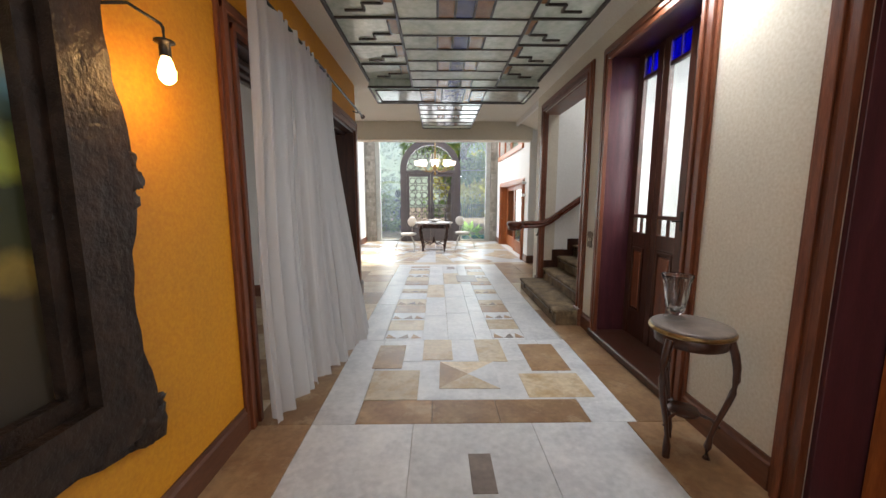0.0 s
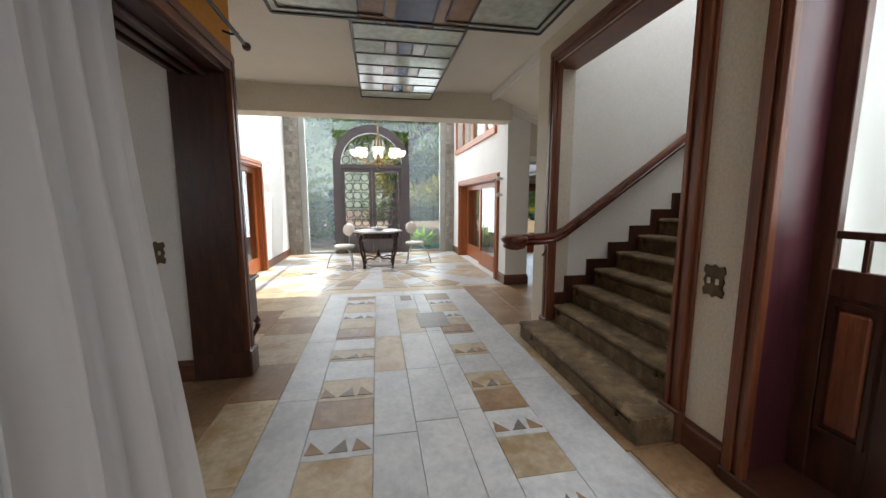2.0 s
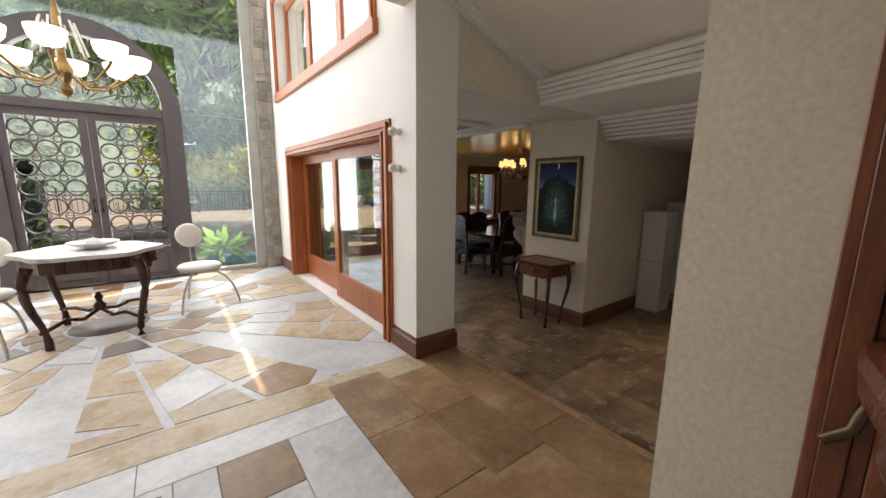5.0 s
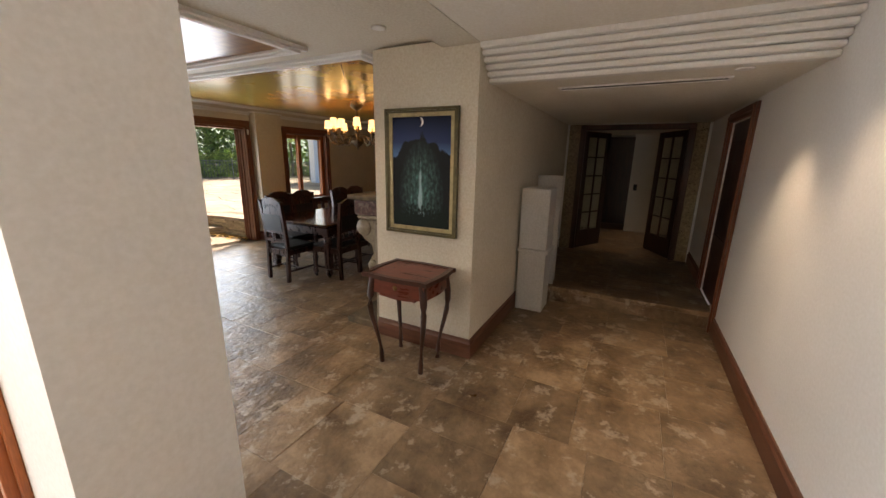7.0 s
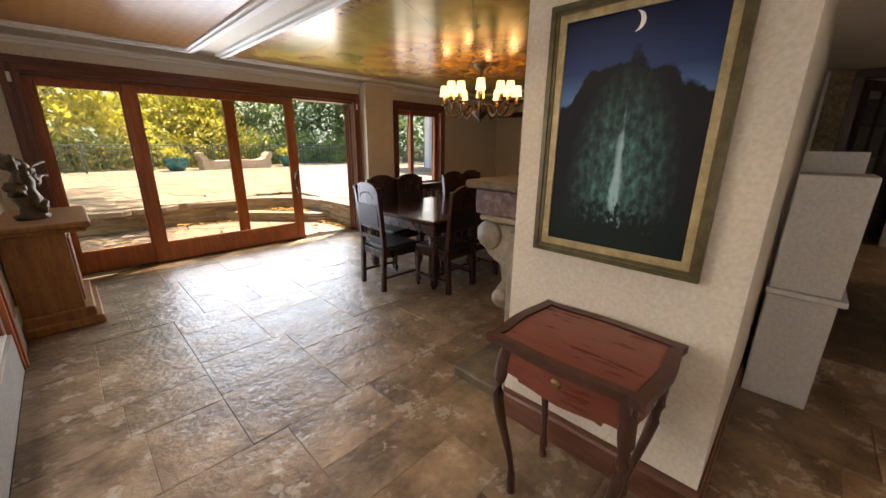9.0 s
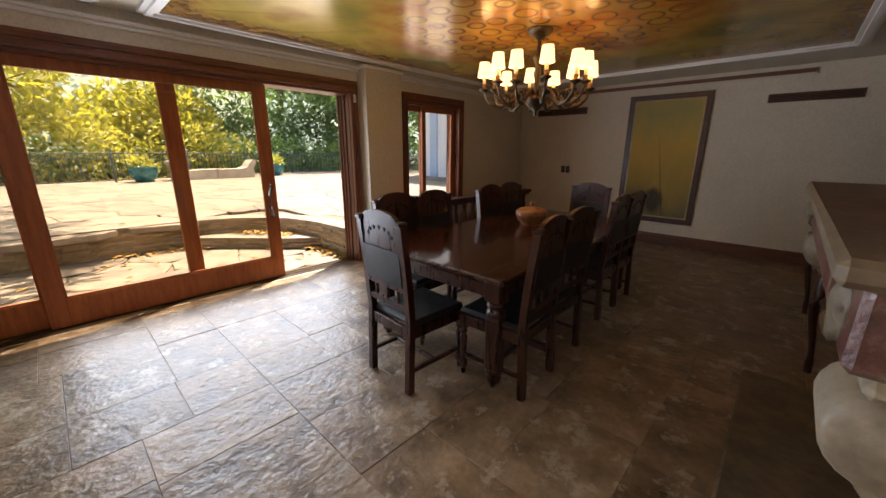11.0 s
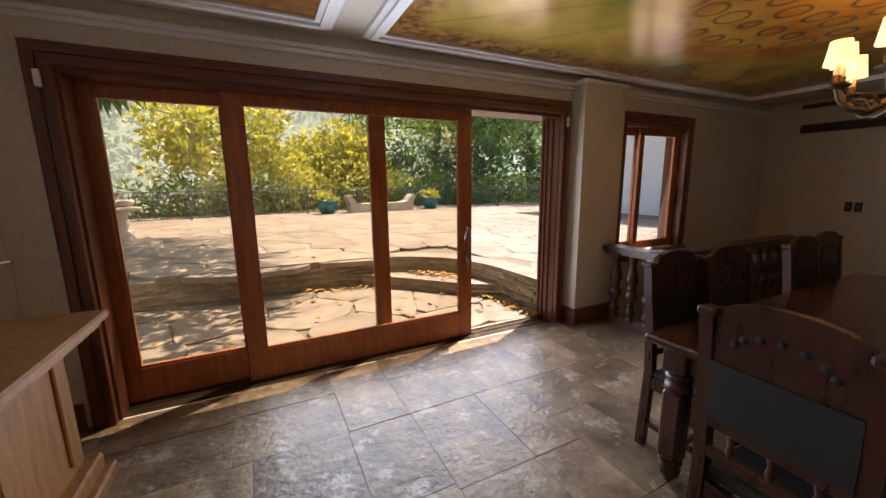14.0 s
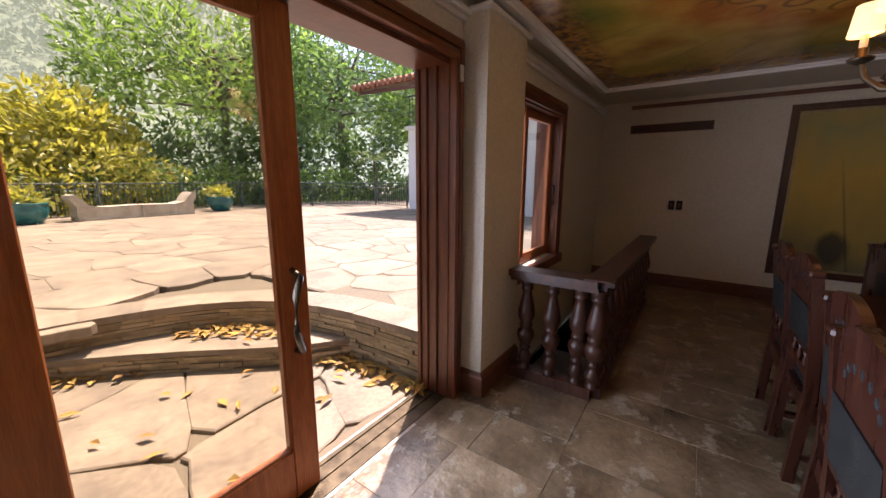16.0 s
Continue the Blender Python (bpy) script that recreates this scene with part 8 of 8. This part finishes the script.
# edge slabs along the retaining wall
for k in range(0, len(_arcs) - 1, 3):
    seg = _arcs[k:k + 4]
    if len(seg) < 2 or seg[0][0] < 1.3:
        continue
    outer = []
    for i, (x, y) in enumerate(seg):
        p, q = _arcs[max(0, k + i - 1)], _arcs[min(len(_arcs) - 1, k + i + 1)]
        dx, dy = q[0] - p[0], q[1] - p[1]
        L = math.hypot(dx, dy)
        outer.append((x - dy / L * 0.32, y + dx / L * 0.32))
    lip = [(x + (0.02 if y < 15 else 0) * -1, y - (0.03 if y > 15 else 0)) for x, y in seg]
    part("coping_stone", S().prism(lip + outer[::-1], G - 0.045, G + 0.012 + 0.003 * (k % 2)), TERRACE, rw)
# landing flags
_ls = [(2.4, 14.3), (3.4, 14.25), (4.5, 14.4), (5.6, 14.2), (6.1, 14.0), (2.2, 15.2), (3.1, 15.4), (4.1, 15.2), (5.0, 15.0), (5.6, 14.8), (3.7, 16.0), (2.5, 16.1), (4.7, 15.8), (1.2, 14.8), (1.4, 15.8)]
lp = thing("landing_paving", "large irregular grey stone slabs of the sunken landing", "pavement", kind="structure")
for sx, sy, poly in voronoi(_ls, (1.9, 6.36, 13.83, 16.14), lambda x, y: True):
    part("flagstone", flag(poly, B + rng.uniform(-0.003, 0.003), 0.014, 0.04, rng, 0.03), TERRACE, lp)
# dry leaves
fl = S()
for i in range(620):
    if i % 12 < 11:
        k = rng.randrange(8, len(_arcs) - 1)
        x, y = _arcs[k]
        x, y, z = x + rng.gauss(-0.07, 0.07), y + rng.gauss(-0.12, 0.09), B
    else:
        x, y, z = rng.uniform(2.2, 6.3), rng.uniform(14.0, 16.0), B
    if x > 6.36 or y > 16.08:
        continue
    if y > 15.0 and x > 5.6 and rng.random() < 0.8:
        z = -0.113
    a, L, w = rng.uniform(0, 6.28), rng.uniform(0.06, 0.15), rng.uniform(0.015, 0.03)
    c, s = math.cos(a), math.sin(a)
    b = len(fl.v)
    zz = z + rng.uniform(0.006, 0.035)
    fl.v += [(x, y, zz), (x + c * L / 2 - s * w, y + s * L / 2 + c * w, zz + rng.uniform(0, 0.02)), (x + c * L, y + s * L, zz), (x + c * L / 2 + s * w, y + s * L / 2 - c * w, zz + rng.uniform(0, 0.02))]
    fl.f.append((b, b + 1, b + 2, b + 3)); fl.s.append(False)
me = bpy.data.meshes.new("fallen_leaves"); me.from_pydata(fl.v, [], fl.f); me.materials.append(LITTER)
tagged(new("fallen_leaves", me), "dry yellow leaves swept against the curved wall", "leaves", kind="stuff")

# iron fence round the terrace
_barm = S().box(-0.009, 0.009, -0.009, 0.009, 0.06, 0.92).mesh("bar", FENCE)
_postm = S().box(-0.025, 0.025, -0.025, 0.025, 0, 1.02, 0.005).lathe([(0.02, 1.02), (0.035, 1.05), (0.0, 1.09)], 8).mesh("post", FENCE)
_fpts = [far(x, y) for x, y in ((-6.0, 22.6), (0.3, 23.2), (5.1, 23.9), (10.9, 25.2), (14.5, 22.4), (14.0, 20.4))]
for (xa, ya), (xb, yb) in zip(_fpts, _fpts[1:]):
    L = math.hypot(xb - xa, yb - ya)
    fe = thing("fence", "low grey green iron fence along the terrace edge", "fence", pose(xa, ya, G, 0, 0, math.degrees(math.atan2(yb - ya, xb - xa))), group="terrace fence")
    part("top_rail", S().box(0, L, -0.022, 0.022, 0.92, 0.955, 0.004), FENCE, fe)
    part("mid_rail", S().box(0, L, -0.012, 0.012, 0.78, 0.80), FENCE, fe)
    part("bottom_rail", S().box(0, L, -0.012, 0.012, 0.06, 0.085), FENCE, fe)
    n = int(L / 0.14)
    for i in range(n):
        part("bar", _barm, None, fe, m=pose((i + 0.5) * L / n, 0, 0))
    k = max(1, round(L / 2.2))
    for i in range(k + 1):
        part("post", _postm, None, fe, m=pose(i * L / k, 0, 0))


def planter(x, y, seed):
    t = thing("planter", "round teal glazed planter with a pale green plant", "planter", pose(x, y, G), group="teal planters")
    part("pot", S().lathe([(0.0, 0.0), (0.24, 0.0), (0.28, 0.06), (0.38, 0.22), (0.41, 0.36), (0.38, 0.43), (0.42, 0.47), (0.42, 0.50), (0.36, 0.50), (0.34, 0.42), (0.0, 0.42)], 24), TEAL, t)
    sh = S()
    leaves(sh, (0, 0, 0.58), 0.30, 160, 0.24, random.Random(seed), 0.6)
    part("plant", sh, LEAFY, t)
planter(5.95, 25.5, 1)
planter(10.5, 25.9, 2)
def chaise(x, y, a):
    t = thing("stone_bench", "pale cast stone bench with a curled end", "bench", pose(x, y, G, 0, 0, a), group="stone benches")
    prof = [(-0.75, 0.0), (0.55, 0.0), (0.62, 0.12), (0.60, 0.36), (0.72, 0.56), (0.70, 0.66), (0.60, 0.68), (0.48, 0.56), (0.36, 0.40), (0.1, 0.34), (-0.75, 0.36)]
    part("body", S().prism(prof, -0.28, 0.28, Matrix(((1, 0, 0, 0), (0, 0, -1, 0), (0, 1, 0, 0), (0, 0, 0, 1)))), BENCH, t)
    part("plinth", S().box(-0.78, 0.60, -0.31, 0.31, 0.0, 0.07, 0.01), BENCH, t)
chaise(7.35, 25.5, 185)
chaise(8.85, 25.6, 6)
ur = thing("stone_urn", "pale stone urn on a baluster pedestal on the terrace", "urn", pose(0.62, 21.3, G))
part("pedestal", S().box(-0.3, 0.3, -0.3, 0.3, 0, 0.12, 0.01).lathe([(0.2, 0.12), (0.27, 0.2), (0.30, 0.35), (0.2, 0.55), (0.24, 0.66), (0.42, 0.72), (0.44, 0.80), (0.40, 0.82)], 20), BENCH, ur)
part("bowl", S().lathe([(0.12, 0.82), (0.1, 0.86), (0.2, 0.92), (0.26, 1.0), (0.24, 1.0), (0.0, 0.93)], 20), MARBLED, ur)
pp = thing("pedestal", "dark stone pedestal with a black urn in the garden", "pedestal", pose(-1.9, 17.2, 0.0))
part("block", S().box(-0.22, 0.22, -0.22, 0.22, 0, 1.3, 0.012).box(-0.28, 0.28, -0.28, 0.28, 1.3, 1.42, 0.012).box(-0.28, 0.28, -0.28, 0.28, 0, 0.14, 0.012), material("blue_grey_stone", (0.10, 0.12, 0.14), (0.05, 0.06, 0.07), rough=0.8, scale=9, fine=40, bump=0.4), pp)
part("urn", S().lathe([(0.08, 1.42), (0.05, 1.50), (0.14, 1.60), (0.17, 1.72), (0.10, 1.78), (0.15, 1.84), (0.0, 1.86)], 16), BLACKMETAL, pp)
pool = thing("planting_trough", "low green glazed trough outside the glass front", "planter", pose(1.25, 13.1, -0.02))
part("trough", S().box(-0.42, 0.42, -0.2, 0.2, 0, 0.17, 0.03), TEAL, pool)
sh = S(); leaves(sh, (-0.1, 0, 0.28), 0.2, 60, 0.3, random.Random(3), 0.8)
part("plant", sh, LEAFM, pool)

# white wing of the house on the right
WHT = plain("white_render", (0.78, 0.77, 0.76), 0.8, contrast=0.08, scale=1)
wb = thing("house_wing", "white rendered house wing with roof terrace and tiled eave", "building")
part("wall", S().box(13.75, 22.0, 12.5, 20.1, -0.5, 2.75), WHT, wb)
part("pilaster", S().box(13.68, 13.76, 19.4, 19.75, -0.2, 2.70, 0.01), material("pale_blue_paint", (0.42, 0.52, 0.66), rough=0.7, scale=2, fine=40, contrast=0.1), wb)
part("ledge", S().box(13.66, 22.0, 12.45, 20.18, 2.72, 2.84, 0.01), WHT, wb)
for i in range(40):
    part("railing_bar", _barm, None, wb, m=pose(13.8, 15.0 + 0.13 * i, 2.8))
part("railing_top", S().box(13.77, 13.83, 14.9, 20.15, 3.72, 3.77, 0.005), FENCE, wb)
TILE = material("clay_roof_tile", (0.36, 0.17, 0.10), (0.22, 0.10, 0.06), rough=0.85, scale=4, fine=40, bump=0.3, spread=0.2)
ev = part("roof", S().add([(12.5, 14.0, 3.78), (17.0, 14.0, 5.0), (17.0, 21.2, 5.0), (12.5, 21.2, 3.78), (12.5, 14.0, 3.86), (17.0, 14.0, 5.08), (17.0, 21.2, 5.08), (12.5, 21.2, 3.86)],
                          [(0, 1, 2, 3), (4, 5, 6, 7), (0, 1, 5, 4), (1, 2, 6, 5), (2, 3, 7, 6), (3, 0, 4, 7)]), WOOD, wb)
for i in range(36):
    y = 14.1 + 0.2 * i
    part("roof_course", S().tube([(12.42, y, 3.86), (17.0, y, 5.10)], 0.085, 6), TILE, wb)
for y in (15.0, 17.0, 19.0, 21.0):
    part("rafter", bar(S(), (12.55, y, 3.72), (17.0, y, 4.93), 0.09, 0.12), WOOD, wb)
wb.matrix_basis = Matrix.Translation((4.3, 12, 1.2)) @ Matrix.Scale(1.14, 4) @ Matrix.Translation((-4.3, -12, -1.2))
# stone pedestal table on the terrace
pt = thing("garden_table", "round pale stone pedestal table on the terrace", "garden table", pose(0.80, 20.8, G))
part("top", S().lathe([(0.0, 0.60), (0.44, 0.60), (0.49, 0.615), (0.50, 0.64), (0.49, 0.67), (0.0, 0.675)], 28), BENCH, pt)
part("pedestal", S().lathe([(0.30, -0.01), (0.31, 0.06), (0.25, 0.10), (0.19, 0.16), (0.16, 0.26), (0.19, 0.40), (0.25, 0.52), (0.28, 0.60)], 20), BENCH, pt)
thing("garden_bowl", "dark shallow bowl on the stone pedestal table", "bowl", pose(0.62, 20.8, G + 0.675), shape=S().lathe([(0.0, 0.0), (0.12, 0.0), (0.21, 0.05), (0.24, 0.10), (0.22, 0.10), (0.17, 0.05), (0.0, 0.02)], 20), mat=BLACKMETAL)
# court wall beyond the garden door
# height above 2.7 m is added, unseen, to keep sun off the hall floor
cw = setting("wall_court", S().box(2.95, 3.1, -1.0, 3.69, -0.1, 6.0), WHT, "bright white court wall beyond the garden door", "wall")
setting("paving_court", S().box(1.9, 2.95, -1.0, 3.69, -0.3, -0.03), TERRACE, "stone floor of the small court", "pavement")
INK = plain("blue_ink", (0.10, 0.13, 0.30), 0.6)
sg = thing("wall_lettering", "small blue letters on the white court wall", "sign")
for k, txt in enumerate(("PLAZA", "DE LA")):
    cu = bpy.data.curves.new("letters", "FONT")
    cu.body, cu.size, cu.extrude, cu.align_x = txt, 0.11, 0.003, "LEFT"
    cu.materials.append(INK)
    o = new("letters", cu)
    o.parent = sg
    o.matrix_basis = Matrix(((0, 0, -1, 2.945), (-1, 0, 0, 3.46), (0, 1, 0, 1.83 - 0.18 * k), (0, 0, 0, 1)))

# ---- floor stones ----
rng = random.Random(5)
fl_m = bpy.data.objects["floor"]
def slab(x0, x1, y0, y1, z, mat, parent, c=0.002, g=0.0015, th=0.02):
    part("tile", S().box(x0 + g, x1 - g, y0 + g, y1 - g, z - th, z, c), mat, parent)
def column(x0, x1, y0, y1, picks, lo, hi):
    y = y0
    while y < y1 - 0.02:
        h = rng.uniform(lo, hi)
        h = y1 - y if y1 - (y + h) < lo * 0.6 else h
        slab(x0, x1, y, y + h, rng.uniform(-0.0008, 0.0008), rng.choice(picks), fl_m)
        y += h
W_, Y_, N_, D_ = MARBLE, MARBLEY, MARBLEB, MARBLED
# near part with its panel
for y0, y1 in ((-2.2, -0.9), (-0.9, 0.4), (0.4, 1.44), (1.44, 2.08)):
    xs = [-1.26, -0.88, -0.22, 0.55, 1.18, 1.60]
    for a, b in zip(xs, xs[1:]):
        slab(a, b, y0, y1, 0, N_ if (a < -1 and y0 > 1) or b > 1.5 else W_, fl_m)
slab(0.11, 0.24, 1.50, 1.79, 0.004, D_, fl_m)
column(-1.26, -0.88, 2.08, 3.5, [N_, Y_], 0.5, 0.8)
slab(-0.88, -0.60, 2.08, 3.5, 0, W_, fl_m)
xs = [-0.60, -0.10, 0.35, 0.95]
for a, b in zip(xs, xs[1:]):
    slab(a, b, 2.08, 2.36, 0, N_, fl_m)
for a, b, c, d, mt in ((-0.60, -0.21, 2.36, 2.82, Y_), (-0.63, -0.37, 2.86, 3.36, N_), (0.61, 1.10, 2.38, 2.75, Y_), (0.74, 1.08, 2.80, 3.37, N_), (-0.20, 0.08, 3.02, 3.5, Y_), (0.31, 0.57, 2.98, 3.5, Y_)):
    slab(a, b, c, d, 0.004, mt, fl_m)
slab(-0.60, 0.95, 2.36, 3.0, 0, W_, fl_m)
slab(-0.60, 0.95, 3.0, 3.5, 0, W_, fl_m)
slab(0.95, 1.25, 2.08, 3.5, 0, W_, fl_m)
slab(1.25, 1.60, 2.08, 2.9, 0, N_, fl_m)
slab(1.25, 1.60, 2.9, 3.9, 0, N_, fl_m)
_q = [(-0.05, 2.52), (0.42, 2.51), (0.44, 2.98), (-0.04, 2.98)]
_mid = (0.19, 2.75)
for k in range(4):
    a, b = _q[k], _q[(k + 1) % 4]
    part("tile", S().prism([a, b, _mid], -0.01, 0.004), (Y_, W_, Y_, N_)[k], fl_m)
# long runway
column(-0.90, -0.62, 3.5, 7.66, [W_, W_, W_], 0.9, 1.5)
column(-0.22, 0.05, 3.5, 7.66, [W_, W_, Y_], 0.5, 0.9)
column(0.05, 0.34, 3.5, 7.66, [W_, Y_, W_], 0.7, 0.9)
column(0.34, 0.52, 3.5, 7.66, [W_, W_, Y_], 0.6, 1.0)
column(0.86, 1.22, 3.5, 7.66, [W_, W_, W_], 0.9, 1.5)
slab(0.29, 0.65, 6.16, 6.70, 0.004, D_, fl_m)
slab(0.14, 0.30, 7.36, 7.6, 0.004, D_, fl_m)
for x0, x1 in ((-0.62, -0.22), (0.52, 0.86)):
    y = 3.5
    k = 0
    while y < 7.6:
        h = rng.uniform(0.24, 0.36)
        h = 7.66 - y if y + h > 7.52 else h
        slab(x0, x1, y, y + h, 0, (W_, Y_, W_, N_, Y_)[k % 5], fl_m)
        if k % 2 == 0:
            w = x1 - x0
            for j in range(3):
                xx = x0 + w * (j + 0.1) / 3
                part("tile", S().prism([(xx, y + 0.05), (xx + w * 0.27, y + 0.05), (xx + w * (0.05 + 0.17 * (j % 2)), y + h * 0.55)], -0.005, 0.004), (N_, D_, N_)[j], fl_m)
        y += h
        k += 1
column(1.22, 1.60, 3.9, 6.1, [N_, Y_], 0.5, 0.9)
column(-1.26, -0.90, 3.5, 5.45, [N_, Y_], 0.5, 0.9)
for x0, x1 in ((-2.48, -2.0), (-2.0, -1.4), (-1.4, -0.90)):
    column(x0, x1, 5.45, 7.9, [N_, Y_, Y_], 0.45, 0.9)
for x0, x1 in ((1.22, 1.62), (1.62, 2.0), (2.0, 2.38)):
    column(x0, x1, 6.1, 8.05, [N_], 0.45, 0.8)
slab(-0.90, 0.2, 7.66, 7.9, 0, W_, fl_m)
slab(0.2, 1.22, 7.66, 7.9, 0, W_, fl_m)
for x0, x1 in ((-4.2, -3.0), (-3.0, -2.1), (-2.1, -1.26)):
    column(x0, x1, 1.6, 5.27, [N_, N_, Y_], 0.6, 0.9)
# gallery: bands and wedges that fan out from the table
slab(-2.48, 1.97, 7.9, 8.16, 0, Y_, fl_m)
_c0 = (-0.12, 10.45)
fan = part("mosaic_bed", S().box(-2.48, 1.97, 8.16, 12.45, -0.02, -0.004), W_, fl_m)
def inside(x, y):
    return -2.46 <= x <= 1.95 and 8.18 <= y <= 12.40
def clip(poly, x0, x1, y0, y1):
    for ax, lim, sg_ in ((0, x0, 1), (0, x1, -1), (1, y0, 1), (1, y1, -1)):
        o = []
        for k in range(len(poly)):
            p, q = poly[k], poly[(k + 1) % len(poly)]
            a, b = (p[ax] - lim) * sg_, (q[ax] - lim) * sg_
            if a >= 0:
                o.append(p)
            if a * b < 0:
                t = a / (a - b)
                o.append((p[0] + (q[0] - p[0]) * t, p[1] + (q[1] - p[1]) * t))
        poly = o
        if len(poly) < 3:
            return []
    return poly
_rs = [0.0, 0.32, 0.62, 0.95, 1.3, 1.7, 2.15, 2.65, 3.3]
for j in range(1, len(_rs) - 1):
    n = 16 if j < 3 else 32
    for i in range(n):
        if i % 4 == 3 and j > 2:
            continue
        a0, a1 = 2 * math.pi * (i + 0.06) / n, 2 * math.pi * (i + 0.94) / n
        k0 = rng.uniform(-0.12, 0.12)
        r0, r1, r2, r3 = _rs[j] + 0.02 + k0 * 0.3, _rs[j + 1] - 0.02 + k0, _rs[j + 1] - 0.02 - k0, _rs[j] + 0.02 - k0 * 0.3
        poly = [(_c0[0] + r * math.cos(a), _c0[1] + r * math.sin(a)) for r, a in ((r0, a0), (r1, a0), (r2, a1), (r3, a1))]
        poly = clip(poly, -2.46, 1.95, 8.18, 12.40)
        if len(poly) >= 3:
            mt = rng.choice([Y_, Y_, W_, Y_, N_] if j > 2 else [D_, Y_, N_, W_])
            part("tile", S().prism(poly, -0.012, rng.uniform(-0.0005, 0.001)), mt, fl_m)
part("tile", S().lathe([(0.0, -0.01), (0.31, -0.01), (0.31, 0.0), (0.0, 0.0)], 16, pose(_c0[0], _c0[1], 0.001)), D_, fl_m)
# step between the levels
part("step_edge", S().box(2.34, 2.40, 6.12, 8.05, -0.05, 0.002, 0.006), MARBLEB, fl_m)
part("step_riser", S().box(2.345, 2.385, 6.12, 8.05, B, -0.05), MARBLEB, fl_m)

# brown flags of the lower rooms
fl_l = bpy.data.objects["floor_lower"]
def flags(x0, x1, y0, y1, skip=None, level_z=B):
    """Lay a field with stones of mixed size by cutting it up at random."""
    todo = [(x0, x1, y0, y1)]
    while todo:
        a, b, c, d = todo.pop()
        w, h = b - a, d - c
        if (w > 0.8 or h > 0.8 or w * h > 0.34) and max(w, h) > 0.45:
            k = rng.uniform(0.36, 0.64)
            if w > h * rng.uniform(0.75, 1.3):
                todo += [(a, a + w * k, c, d), (a + w * k, b, c, d)]
            else:
                todo += [(a, b, c, c + h * k), (a, b, c + h * k, d)]
            continue
        if skip and skip(a, b, c, d):
            continue
        part("flagstone", S().box(a + 0.0007, b - 0.0007, c + 0.0007, d - 0.0007, level_z - 0.03, level_z + rng.uniform(-0.0018, 0.0018), 0.0018), FLAG, fl_l)


flags(2.385, 6.10, 6.12, 8.05)
flags(6.14, 10.7, 6.12, 8.05, level_z=B2)
part("step_edge", S().box(6.09, 6.15, 6.12, 8.05, B2 - 0.05, B2 + 0.003, 0.006), FLAG, fl_l)
part("step_riser", S().box(6.10, 6.14, 6.12, 8.05, B, B2 - 0.05), FLAG, fl_l)
flags(2.385, 10.33, 8.05, 12.76, skip=lambda a, b, c, d: a > 4.4 and b < 6.3 and d < 9.0)
flags(2.385, 7.02, 12.76, 13.60)
flags(9.4, 10.33, 12.76, 13.55)
